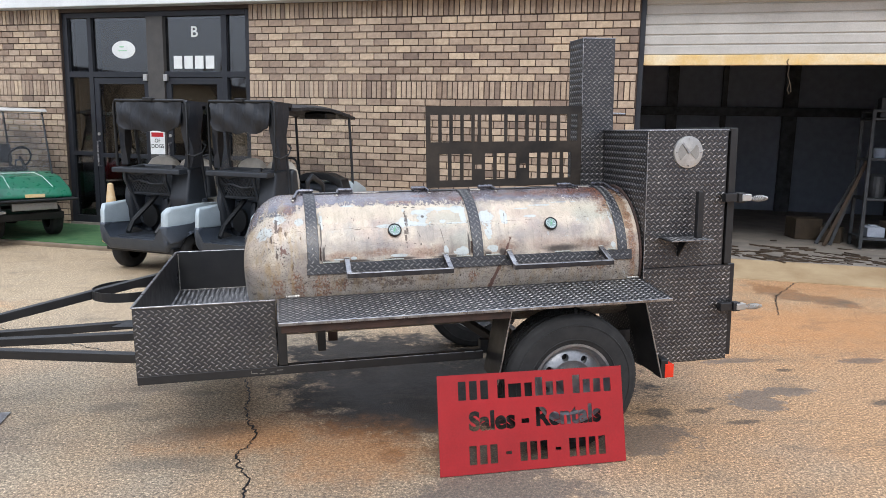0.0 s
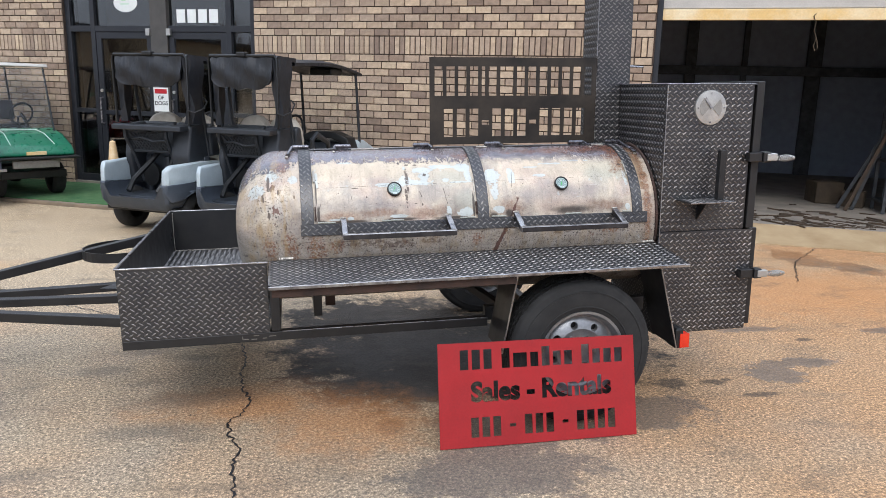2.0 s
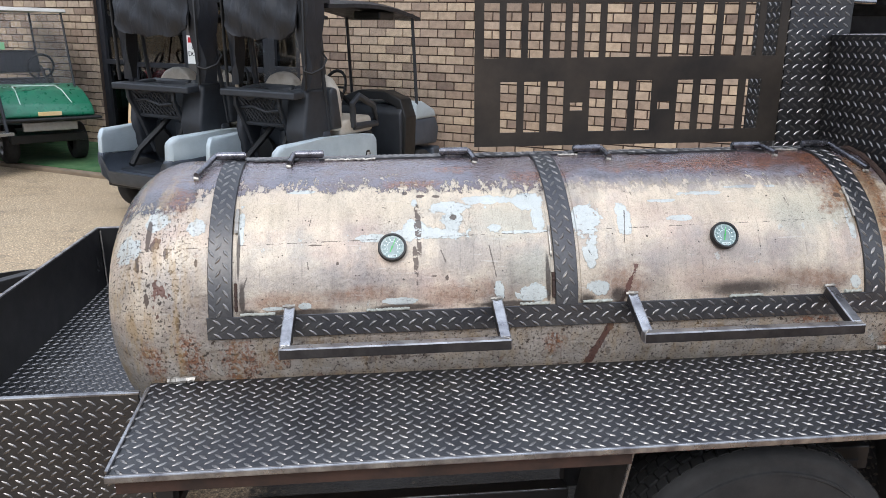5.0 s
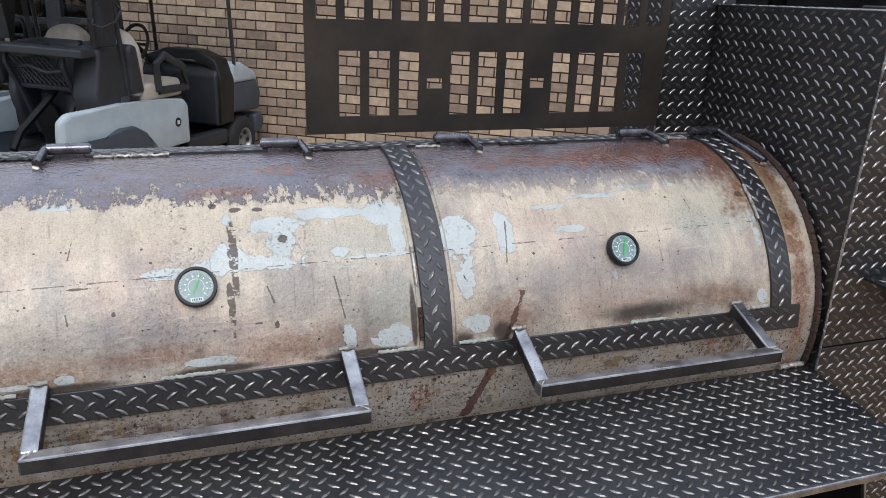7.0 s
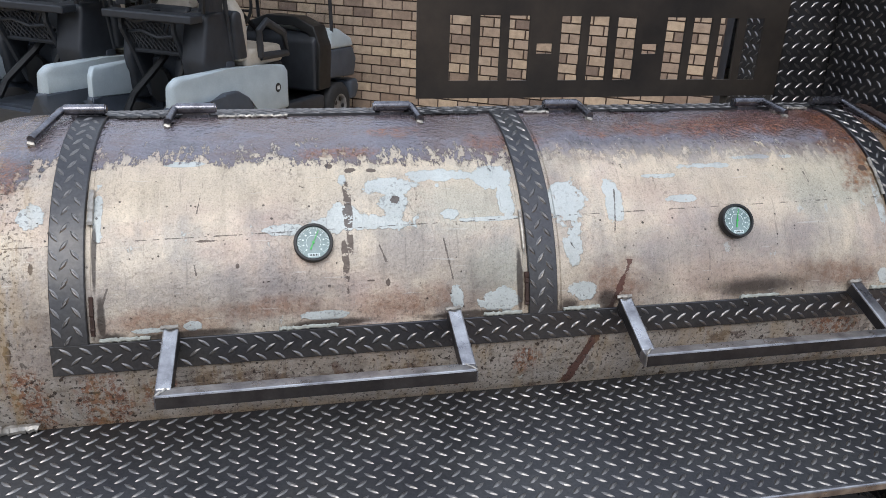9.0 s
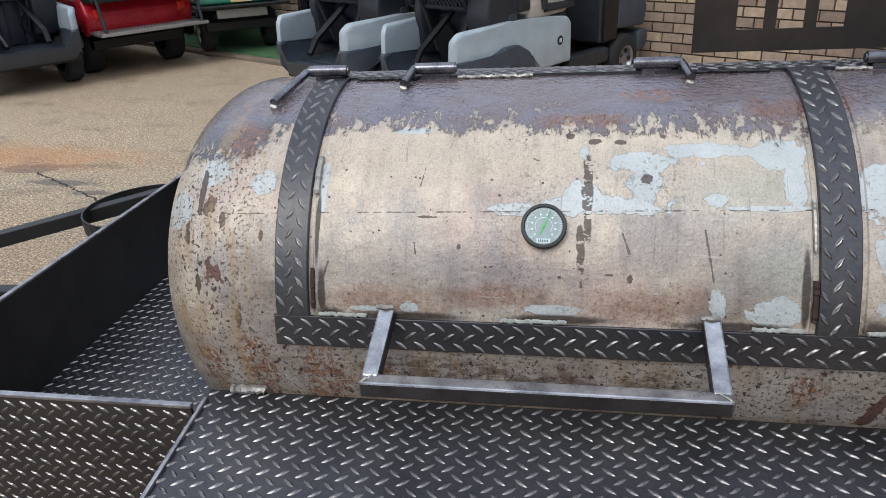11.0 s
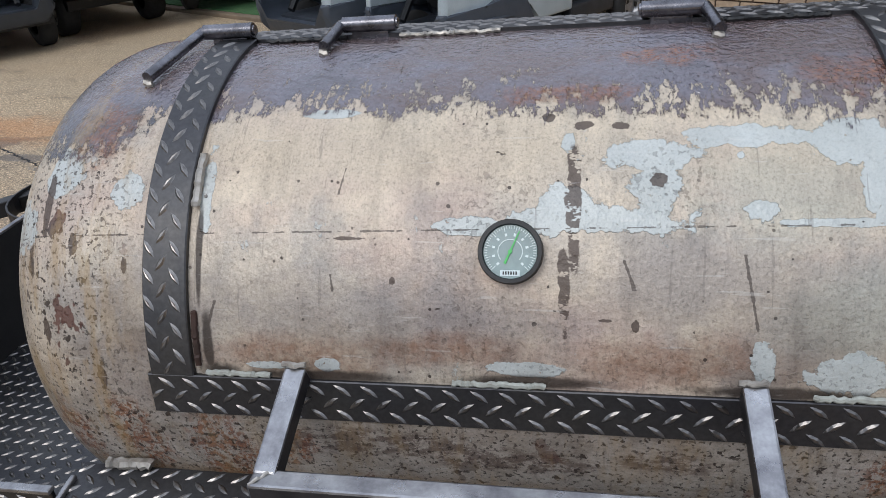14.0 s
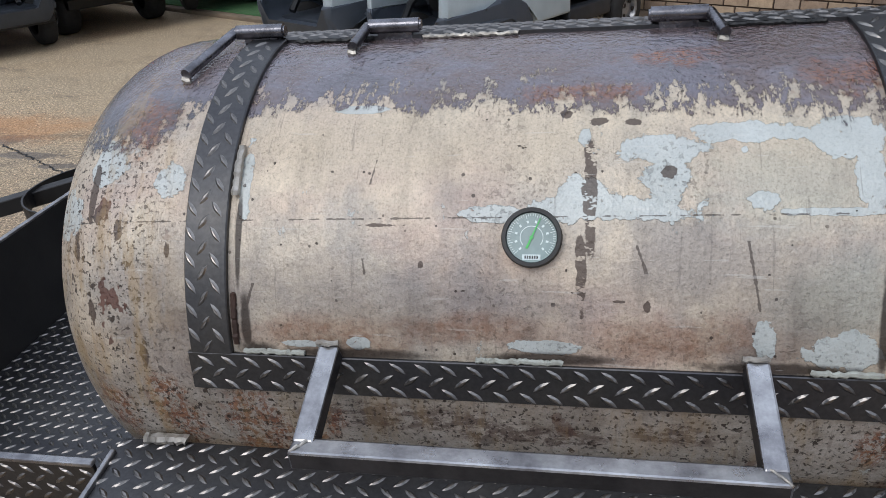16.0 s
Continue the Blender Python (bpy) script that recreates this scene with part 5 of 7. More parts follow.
def wheel(x, y, z, r=0.354):
    w = 0.21
    bm = bmesh.new()
    prof = [(-w / 2 + 0.03, r * 0.56), (-w / 2 + 0.004, r * 0.585), (-w / 2 - 0.002, r * 0.64), (-w / 2 - 0.006, r * 0.645), (-w / 2 - 0.006, r * 0.655), (-w / 2 - 0.003, r * 0.66), (-w / 2 - 0.007, r * 0.76), (-w / 2 - 0.004, r * 0.84), (-w / 2 - 0.007, r * 0.845), (-w / 2 - 0.006, r * 0.86), (-w / 2 - 0.001, r * 0.865), (-w / 2 + 0.006, r * 0.92), (-w / 2 + 0.006, r * 0.925), (-w / 2 + 0.014, r * 0.965), (-w / 2 + 0.03, r * 0.99)]
    for k in range(5):
        a = -w / 2 + 0.036 + k * 0.03
        prof += [(a, r * 0.976), (a + 0.028, r * 0.976)]
    prof += [(w / 2 - 0.03, r * 0.99), (w / 2 - 0.01, r * 0.95), (w / 2 + 0.004, r * 0.8), (w / 2 - 0.004, r * 0.6), (w / 2 - 0.03, r * 0.56)]
    lathe(bm, prof, (x, y, z), "Y", 96)
    wh = part("wheel", bm, "tyre", trailer, "worn black trailer tyre on a silver rim", True)
    verts, faces = [], []
    for k in range(5):
        a0 = y - w / 2 + 0.030 + k * 0.031
        count = 72
        for i in range(count):
            t0 = 2 * math.pi * (i + (0.5 if k % 2 else 0.0)) / count
            t1, lean = t0 + 2 * math.pi / count * 0.84, 0.012 if k % 2 else -0.012
            b = len(verts)
            for rr in (r * 0.975, r * (1.004 if 0 < k < 4 else 0.998)):
                for ya, t, sh in ((a0, t0, 0), (a0 + 0.025, t0, lean), (a0 + 0.025, t1, lean), (a0, t1, 0)):
                    verts.append((x + rr * math.cos(t + sh), ya, z + rr * math.sin(t + sh)))
            faces += [(b + 4, b + 5, b + 6, b + 7)] + [(b + q, b + (q + 1) % 4, b + 4 + (q + 1) % 4, b + 4 + q) for q in range(4)]
    me = bpy.data.meshes.new("tread")
    me.from_pydata(verts, [], faces)
    linked("tread", me, "tyre", wh, "worn block tread")["kind"] = "stuff"
    bm = bmesh.new()
    o = -w / 2
    lathe(bm, [(o + 0.032, r * 0.575), (o - 0.002, r * 0.585), (o + 0.001, r * 0.55), (o + 0.02, r * 0.525), (o + 0.045, r * 0.50), (o + 0.05, r * 0.46)], (x, y, z), "Y", 64)
    part("rim_lip", bm, "rim", wh, "silver steel rim", True)
    disc = bmesh.new()
    lathe(disc, [(o + 0.05, 0.0), (o + 0.02, 0.0), (o + 0.02, r * 0.13), (o + 0.045, r * 0.17), (o + 0.045, r * 0.24), (o + 0.028, r * 0.32), (o + 0.04, r * 0.44), (o + 0.052, r * 0.475), (o + 0.062, r * 0.475), (o + 0.062, 0.0)], (x, y, z), "Y", 64)
    holes = []
    for k in range(8):
        t = 2 * math.pi * (k + 0.3) / 8
        h = bmesh.new()
        c = Vector((x + r * 0.375 * math.cos(t), y, z + r * 0.375 * math.sin(t)))
        rod(h, c + Vector((0, o - 0.03, 0)), c + Vector((0, o + 0.12, 0)), 0.018, 16)
        holes.append(h)
    me = cut_sheet(disc, holes)
    linked("rim_disc", me, "rim", wh, "silver disc with round holes", True)
    for k in range(6):
        bm = bmesh.new()
        t = 2 * math.pi * k / 6
        c = Vector((x + r * 0.21 * math.cos(t), y + o + 0.048, z + r * 0.21 * math.sin(t)))
        rod(bm, c, c + Vector((0, -0.02, 0)), 0.009, 6)
        part("lug_nut", bm, "bare_steel", wh)
    bm = bmesh.new()
    rod(bm, (x, y + o + 0.07, z), (x, y + w / 2, z), r * 0.5, 32)
    part("drum", bm, "gauge_black", wh)


wheel(2.06, -0.12, 0.294)
wheel(2.06, 1.70, 0.294)
bm = bmesh.new()
rod(bm, (2.06, 0.0, 0.294), (2.06, 1.58, 0.294), 0.035, 16)
part("axle", bm, "black_steel", trailer)
for y in (0.06, 1.5):
    bm = bmesh.new()
    tube(bm, [(1.72, y, 0.39), (1.9, y, 0.35), (2.06, y, 0.335), (2.22, y, 0.35), (2.4, y, 0.39)], 0.02, 8)
    part("leaf_spring", bm, "rust_steel", trailer)

# Firebox cabinet
FX0, FX1, FY0, FY1, FZ0, FZ1, FS = 2.555, 3.02, 0.03, 0.56, 0.268, 1.53, 0.805
for z0, z1, e in ((FZ0, FS - 0.002, 0.055), (FS + 0.002, FZ1, 0.0)):
    tread_plate("cabinet_front", (FX0, FY0, z0), (1, 0, 0), (0, 0, 1), FX1 - FX0 + e, z1 - z0, "plate", trailer, "black tread-plate front of the firebox cabinet")
    tread_plate("cabinet_side", (FX0, FY1, z0), (0, -1, 0), (0, 0, 1), FY1 - FY0, z1 - z0, "plate", trailer, "black tread-plate side of the firebox cabinet")
bm = bmesh.new()
box(bm, FX0 + 0.007, FX1, FY0 + 0.007, FY1, FZ0 + 0.002, FZ1 - 0.004)
body = part("cabinet_body", bm, "black_steel", trailer)
tread_plate("cabinet_top", (FX0 - 0.003, FY0 - 0.003, FZ1 + 0.002), (1, 0, 0), (0, 1, 0), FX1 - FX0 + 0.02, FY1 - FY0 + 0.006, "plate", trailer, "tread-plate top of the cabinet")
weld([Vector((FX0, FY0, 0.75)), Vector((FX0, FY0, FZ1))], 0.0035, trailer, "bare_steel", 63)
weld([Vector((FX0, FY0, FZ1)), Vector((FX1, FY0, FZ1))], 0.003, trailer, "bare_steel", 64)
weld([Vector((FX0, FY0, FZ1)), Vector((FX0, FY1, FZ1))], 0.003, trailer, "bare_steel", 65)
for z0, z1, e in ((FZ0 + 0.01, FS - 0.004, 0.06), (FS + 0.004, FZ1 + 0.012, 0.012)):
    bm = bmesh.new()
    box(bm, FX1 + e, FX1 + e + 0.042, FY0 - 0.006 if e < 0.05 else FY0 + 0.03, FY1, z0, z1, 0.004)
    part("cabinet_door", bm, "black_steel", trailer)
bm = bmesh.new()
lathe(bm, [(0.004, 0.0), (0.004, 0.085), (0.0, 0.085), (-0.006, 0.082), (-0.007, 0.076), (-0.006, 0.0)], (2.785, FY0 - 0.002, 1.417), "Y", 56)
vent = part("damper", bm, "alu", trailer, "round aluminium air damper", True)
bm = bmesh.new()
for s in (0, 180):
    pts = [(0.008 * math.cos(radians(s)), 0.008 * math.sin(radians(s)))] + [(0.06 * math.cos(radians(s + a)), 0.06 * math.sin(radians(s + a))) for a in range(-42, 43, 12)]
    prism(bm, [(2.785 + px, 1.417 + pz) for px, pz in pts], 1, FY0 - 0.0105, FY0 - 0.0085)
part("damper_blade", bm, "dull_alu", vent, "butterfly blade")
bm = bmesh.new()
box(bm, 2.785 - 0.005, 2.785 + 0.005, FY0 - 0.0145, FY0 - 0.010, 1.417 - 0.004, 1.417 + 0.06, 0, Matrix.Translation((2.785, 0, 1.417)) @ Matrix.Rotation(radians(-38), 4, "Y") @ Matrix.Translation((-2.785, 0, -1.417)))
rod(bm, (2.785, FY0 - 0.008, 1.417), (2.785, FY0 - 0.018, 1.417), 0.006)
part("damper_knob", bm, "bare_steel", vent)
for a in (0, 90, 180, 270):
    bm = bmesh.new()
    c = Vector((2.785 + 0.07 * math.cos(radians(a)), FY0 - 0.008, 1.417 + 0.07 * math.sin(radians(a))))
    rod(bm, c, c + Vector((0, -0.004, 0)), 0.004, 8)
    part("rivet", bm, "bare_steel", vent)
# small wing shelf with an upright bar
tread_plate("bottle_shelf", (2.635, -0.11, 0.971), (1, 0, 0), (0, 1, 0), 0.24, FY0 + 0.109, "plate", trailer, "small tread-plate bracket shelf")
bm = bmesh.new()
prism(bm, [(FY0 - 0.001, 0.964), (-0.06, 0.964), (FY0 - 0.001, 0.86)], 0, 2.75, 2.756)
part("shelf_gusset", bm, "black_steel", trailer)
bm = bmesh.new()
beam(bm, (2.635, -0.111, 0.968), (2.875, -0.111, 0.968), 0.003, 0.006, 0.001)
part("shelf_edge", bm, "bare_steel", trailer)
bm = bmesh.new()
box(bm, 2.81, 2.843, -0.055, -0.022, 0.971, 1.215, 0.003)
part("upright_bar", bm, "black_steel", trailer)


def latch(z, x):
    bm = bmesh.new()
    box(bm, x - 0.06, x + 0.01, FY0 - 0.045, FY0 - 0.006, z - 0.022, z + 0.022, 0.003)
    box(bm, x + 0.012, x + 0.055, FY0 - 0.055, FY0 - 0.012, z - 0.026, z + 0.026, 0.006)
    la = part("latch", bm, "black_steel", trailer)
    bm = bmesh.new()
    rod(bm, (x + 0.055, FY0 - 0.035, z), (x + 0.10, FY0 - 0.035, z - 0.008), 0.009)
    box(bm, x + 0.03, x + 0.085, FY0 - 0.06, FY0 - 0.028, z - 0.018, z + 0.018, 0.004)
    part("latch_bolt", bm, "alu", la)
    bm = bmesh.new()
    n = 110
    pts, rad = [], []
    for i in range(n):
        f = i / (n - 1)
        rr = 0.006 + 0.010 * math.sin(math.pi * min(1, f * 1.05)) ** 0.8
        t = f * 2 * math.pi * 10
        pts.append((x + 0.10 + 0.10 * f, FY0 - 0.035 + rr * math.cos(t), z - 0.008 + rr * math.sin(t)))
    tube(bm, pts, 0.0026, 6)
    part("spring_grip", bm, "alu", la, "coiled spring handle", True)


latch(1.173, 3.055)
latch(0.575, 3.06)

# Chimney
CX0, CX1, CY0, CY1, CZ0, CZ1 = 2.415, 2.612, 0.566, 0.765, 1.12, 2.055
tread_plate("chimney_front", (CX0, CY0, CZ0), (1, 0, 0), (0, 0, 1), CX1 - CX0, CZ1 - CZ0, "plate", trailer, "black tread-plate face of the square chimney")
tread_plate("chimney_side", (CX0, CY1, CZ0), (0, -1, 0), (0, 0, 1), CY1 - CY0, CZ1 - CZ0, "plate", trailer, "black tread-plate face of the square chimney")
bm = bmesh.new()
for a, b, c, d in ((CX1 - 0.006, CX1, CY0 + 0.007, CY1), (CX0 + 0.007, CX1 - 0.006, CY1 - 0.006, CY1)):
    box(bm, a, b, c, d, CZ0, CZ1)
part("chimney_back", bm, "black_steel", trailer)
for a, b, c, d in ((CX0 - 0.002, CX1 + 0.002, CY0 - 0.002, CY0 + 0.006), (CX0 - 0.002, CX1 + 0.002, CY1 - 0.006, CY1 + 0.002)):
    bm = bmesh.new()
    box(bm, a, b, c, d, CZ1 - 0.004, CZ1 + 0.002)
    part("chimney_rim", bm, "bare_steel", trailer)
weld([Vector((CX0, CY0, 1.2)), Vector((CX0, CY0, CZ1))], 0.003, trailer, "bare_steel", 66)
bm = bmesh.new()
tube(bm, [(CX1, CY0 + 0.05, 1.63), (CX1 + 0.1, CY0 + 0.05, 1.625)], 0.006, 8)
part("damper_rod", bm, "bare_steel", trailer)


# Name sheet behind the tank
bm = bmesh.new()
box(bm, 1.488, 2.412, 0.556, 0.5625, 1.222, 1.672)
cut = bmesh.new()
glyph_bars(cut, 1.505, 2.395, 1.475, 1.625, 0.54, 0.58, "CCCCICMCCCCCCC")
glyph_bars(cut, 1.553, 2.36, 1.262, 1.408, 0.54, 0.58, "CCC-CCC-CCCC")
linked("name_sheet", cut_sheet(bm, [cut]), "dark_sheet", trailer, "dark steel sheet with laser-cut openings")

# Tongue, jack and bottle ring
for a, b, w in (((0.0, 0.22, 0.455), (-1.45, 0.74, 0.455), 0.045), ((0.0, 1.52, 0.63), (-1.45, 0.80, 0.42), 0.05), ((0.0, 0.64, 0.455), (-1.45, 0.75, 0.455), 0.042), ((0.0, 0.92, 0.455), (-1.45, 0.80, 0.455), 0.042)):
    bm = bmesh.new()
    beam(bm, a, b, 0.05, w)
    part("tongue_beam", bm, "black_steel", trailer)
bm = bmesh.new()
prism(bm, [(-0.005, 0.66), (-0.005, 1.0), (-0.10, 0.96), (-0.25, 0.72)], 2, 0.487, 0.495)
part("tongue_plate", bm, "black_steel", trailer)
bm = bmesh.new()
box(bm, -1.68, -1.42, 0.73, 0.83, 0.43, 0.52, 0.012)
part("coupler", bm, "black_steel", trailer)
bm = bmesh.new()
box(bm, -0.938, -0.862, 0.662, 0.738, 0.25, 0.72, 0.006)
jack = part("jack", bm, "black_steel", trailer, "black square-tube swivel jack")
bm = bmesh.new()
rod(bm, (-0.902, 0.70, 0.03), (-0.90, 0.70, 0.27), 0.029, 20)
part("jack_leg", bm, "bare_steel", jack, "bare steel inner leg", True)
bm = bmesh.new()
box(bm, -0.995, -0.81, 0.61, 0.79, 0.026, 0.034, 0.002)
part("jack_foot", bm, "bare_steel", jack)
bm = bmesh.new()
box(bm, -0.935, -0.865, 0.665, 0.735, 0.72, 0.738, 0.004)
tube(bm, [(-0.90, 0.70, 0.735), (-0.90, 0.70, 0.757), (-0.868, 0.70, 0.757), (-0.845, 0.70, 0.725), (-0.815, 0.70, 0.722), (-0.812, 0.70, 0.75)], 0.008, 8)
part("jack_crank", bm, "bare_steel", jack, "zinc-plated crank", True)
bm = bmesh.new()
lathe(bm, [(0.742, 0.0), (0.742, 0.012), (0.75, 0.026), (0.768, 0.028), (0.774, 0.024), (0.774, 0.0)], (-0.812, 0.70, 0), "Z", 20)
part("crank_knob", bm, "red_lens", jack, "red plastic knob", True)
bm = bmesh.new()
tube(bm, [(-0.95, 0.655, 0.43), (-0.89, 0.645, 0.44), (-0.85, 0.65, 0.425), (-0.84, 0.66, 0.41)], 0.007, 8)
part("lock_pin", bm, "bare_steel", jack)
bm = bmesh.new()
ring = [(-0.25 + 0.215 * math.cos(t), 1.30 + 0.215 * math.sin(t)) for t in (2 * math.pi * k / 40 for k in range(40))]
inn = [(-0.25 + 0.209 * math.cos(t), 1.30 + 0.209 * math.sin(t)) for t in (2 * math.pi * k / 40 for k in range(40))]
loft(bm, [[(*p, 0.545) for p in ring], [(*p, 0.60) for p in ring], [(*p, 0.60) for p in inn], [(*p, 0.545) for p in inn], [(*p, 0.545) for p in ring]], caps=False)
bmesh.ops.remove_doubles(bm, verts=bm.verts, dist=1e-5)
part("bottle_ring", bm, "black_steel", trailer, "flat-bar ring for a gas bottle")
bm = bmesh.new()
beam(bm, (-0.06, 1.47, 0.56), (0.0, 1.50, 0.6), 0.03, 0.03)
part("ring_bracket", bm, "black_steel", trailer)

# ---- red sign leaning on the wheel ----
SIGN = Matrix.Translation((2.703, 4.366, 0.004)) @ pose(0, 0, 0, -14.5, 0, 0.7)
red_sign = empty("sale_sign", SIGN, "red painted steel sign with cut-out lettering leaning on the tyre", "sign")
bm = bmesh.new()
box(bm, 0, 0.937, 0, 0.004, 0, 0.462)
cut = bmesh.new()
glyph_bars(cut, 0.092, 0.885, 0.342, 0.43, -0.03, 0.03, "CCC CWxCxx Cxxx")
glyph_bars(cut, 0.136, 0.84, 0.042, 0.130, -0.03, 0.03, "CCC - CCC - CCCC")
cut2 = text_bm("Sales - Rentals", 0.118, pose(0.4825, 0.002, 0.238, 90, 0, 0), 0.98, 0.0055)
linked("sheet", cut_sheet(bm, [cut, cut2]), "red_sign", red_sign, "red painted sheet")


# ---- golf carts ----
def cart_wheel(cart, x, y, rim_mat="rim", r=0.225, w=0.19):
    s = 1 if x > 0 else -1
    bm = bmesh.new()
    prof = [(-w / 2 + 0.02, r * 0.5), (-w / 2, r * 0.55), (-w / 2 - 0.004, r * 0.75), (-w / 2 + 0.02, r * 0.95), (-w / 2 + 0.04, r), (w / 2 - 0.04, r), (w / 2 - 0.02, r * 0.95), (w / 2 + 0.004, r * 0.75), (w / 2, r * 0.55), (w / 2 - 0.02, r * 0.5)]
    lathe(bm, prof, (x, y, r), "X", 40)
    wh = part("wheel", bm, "tyre", cart, "", True)
    bm = bmesh.new()
    o = s * w / 2
    lathe(bm, [(o - s * 0.02, r * 0.52), (o, r * 0.54), (o - s * 0.005, r * 0.48), (o - s * 0.05, r * 0.42), (o - s * 0.03, r * 0.2), (o - s * 0.02, 0.0)], (x, y, r), "X", 32)
    part("rim", bm, rim_mat, wh, "", True)
    for k in range(5):
        bm = bmesh.new()
        t = 2 * math.pi * k / 5
        c = Vector((x + o - s * 0.03, y + r * 0.33 * math.cos(t), r + r * 0.33 * math.sin(t)))
        rod(bm, c, c + Vector((s * 0.012, 0, 0)), 0.02, 8)
        part("rim_hole", bm, "gauge_black", wh)


def rounded(bm, pts, axis, a, b, bevel=0.02):
    """A prism whose edges are rounded."""
    vs = prism(bm, pts, axis, a, b)
    es = list({e for v in vs for e in v.link_edges})
    bmesh.ops.bevel(bm, geom=es, offset=bevel, segments=3, affect="EDGES", profile=0.5)


def bar(cart, name, mat, pts, r, label=""):
    bm = bmesh.new()
    tube(bm, pts, r, 8)
    return part(name, bm, mat, cart, label, True)


def fleet_cart(m, label):
    """A two-seat cart, rear axle at the origin, nose along +y: open bag well behind, canopy enclosure over it."""
    c = empty("golf_cart", m, label, "golf cart", group="grey golf carts")
    for x in (-0.49, 0.49):
        cart_wheel(c, x, -0.02, "gauge_black")
        cart_wheel(c, x, 1.80)
    # rear tub: low lip with two high cheeks, pale caps over them
    bm = bmesh.new()
    rounded(bm, [(-0.60, 0.34), (-0.54, 0.26), (0.54, 0.26), (0.60, 0.34), (0.60, 0.55), (0.52, 0.55), (0.49, 0.44), (0.43, 0.375), (-0.43, 0.375), (-0.49, 0.44), (-0.52, 0.55), (-0.60, 0.55)], 1, -0.46, 0.20, 0.025)
    for v in bm.verts:
        back = max(0.0, -0.20 - v.co.y) / 0.26
        v.co.x *= 1 - 0.20 * back ** 2
        v.co.y += max(0.0, 0.38 - v.co.z) * 0.7 * back
    part("rear_bumper", bm, "cart_grey", c, "dark grey moulded rear tub", True)
    for s in (-1, 1):
        def cheek(pts, xa, xb, bevel, name, mat, text=""):
            b = bmesh.new()
            rounded(b, pts, 0, min(s * xa, s * xb), max(s * xa, s * xb), bevel)
            for v in b.verts:
                back = max(0.0, -0.20 - v.co.y) / 0.26
                v.co.x *= 1 - 0.20 * back ** 2 - 0.05 * max(0.0, v.co.z - 0.6)
            return part(name, b, mat, c, text, True)
        panel = cheek([(-0.445, 0.52), (-0.435, 0.69), (-0.38, 0.745), (0.10, 0.755), (0.62, 0.735), (0.84, 0.715), (0.89, 0.66), (0.90, 0.36), (0.45, 0.36), (0.38, 0.52)], 0.505, 0.60, 0.028, "side_panel", "cart_white", "pale blue-grey side panel")
        cheek([(-0.455, 0.46), (-0.45, 0.55), (-0.10, 0.54), (0.04, 0.59), (0.20, 0.59), (0.34, 0.52), (0.43, 0.36), (0.38, 0.33), (0.28, 0.36), (0.16, 0.47), (-0.14, 0.47), (-0.28, 0.38), (-0.40, 0.36)], 0.50, 0.612, 0.02, "fender", "cart_grey", "dark grey rear fender")
        bm = bmesh.new()
        rod(bm, (s * 0.590, 0.73, 0.545), (s * 0.604, 0.73, 0.545), 0.036, 24)
        part("badge", bm, "gauge_black", panel, "round dark number badge")
        bm = bmesh.new()
        for ya in (0.715, 0.733):
            box(bm, min(s * 0.604, s * 0.607), max(s * 0.604, s * 0.607), ya, ya + 0.012, 0.53, 0.56)
        part("badge_print", bm, "white_vinyl", panel)
        bm = bmesh.new()
        rounded(bm, [(0.90, 0.26), (0.90, 0.38), (1.50, 0.38), (1.50, 0.26)], 0, min(s * 0.44, s * 0.58), max(s * 0.44, s * 0.58), 0.02)
        part("rocker", bm, "cart_black", c, "", True)
    # bag well
    bm = bmesh.new()
    box(bm, -0.50, 0.50, -0.30, 0.25, 0.34, 0.395, 0.005)
    box(bm, -0.52, 0.52, 0.16, 0.27, 0.39, 0.80, 0.03)
    for xx in (-0.33, -0.05, 0.20):
        box(bm, xx - 0.05, xx + 0.05, 0.12, 0.17, 0.39, 0.78, 0.02)
    part("bag_well", bm, "cart_well", c, "dark grey ribbed bag well", True)
    bm = bmesh.new()
    for s in (-1, 1):
        tube(bm, [(s * 0.10, 0.18, 0.92), (s * 0.16, 0.02, 0.75), (s * 0.24, -0.2, 0.55), (s * 0.22, -0.3, 0.44)], 0.03, 6)
        lathe(bm, [(-0.02, 0.0), (-0.02, 0.13), (0.02, 0.13), (0.02, 0.0)], (s * 0.26, 0.1, 0.58), "Y", 20)
    part("bag_strap", bm, "gauge_black", c)
    # basket with lattice
    bm = bmesh.new()
    tube(bm, [(-0.40, -0.02, 0.84), (-0.43, -0.10, 1.08), (-0.22, -0.12, 1.05), (-0.05, -0.12, 1.08), (0.20, -0.12, 1.06), (0.20, -0.02, 0.84), (-0.40, -0.02, 0.84)], 0.018, 6)
    for k in range(11):
        xa = -0.40 + k * 0.055
        tube(bm, [(xa, -0.03, 0.86), (min(xa + 0.2, 0.19), -0.09, 1.05)], 0.007, 5)
        tube(bm, [(0.18 - k * 0.055, -0.035, 0.86), (max(-0.02 - k * 0.055, -0.41), -0.095, 1.05)], 0.007, 5)
    tube(bm, [(-0.41, -0.07, 0.97), (-0.2, -0.1, 0.99), (0.0, -0.1, 0.95), (0.2, -0.08, 0.97)], 0.012, 6)
    for xx in (-0.42, 0.21):
        tube(bm, [(xx, -0.12, 1.09), (xx, -0.12, 1.0), (xx * 0.95, -0.02, 0.80), (xx * 0.9, 0.1, 0.50)], 0.024, 6)
    part("sweater_basket", bm, "cart_black", c, "black moulded lattice basket")["kind"] = "stuff"
    bm = bmesh.new()
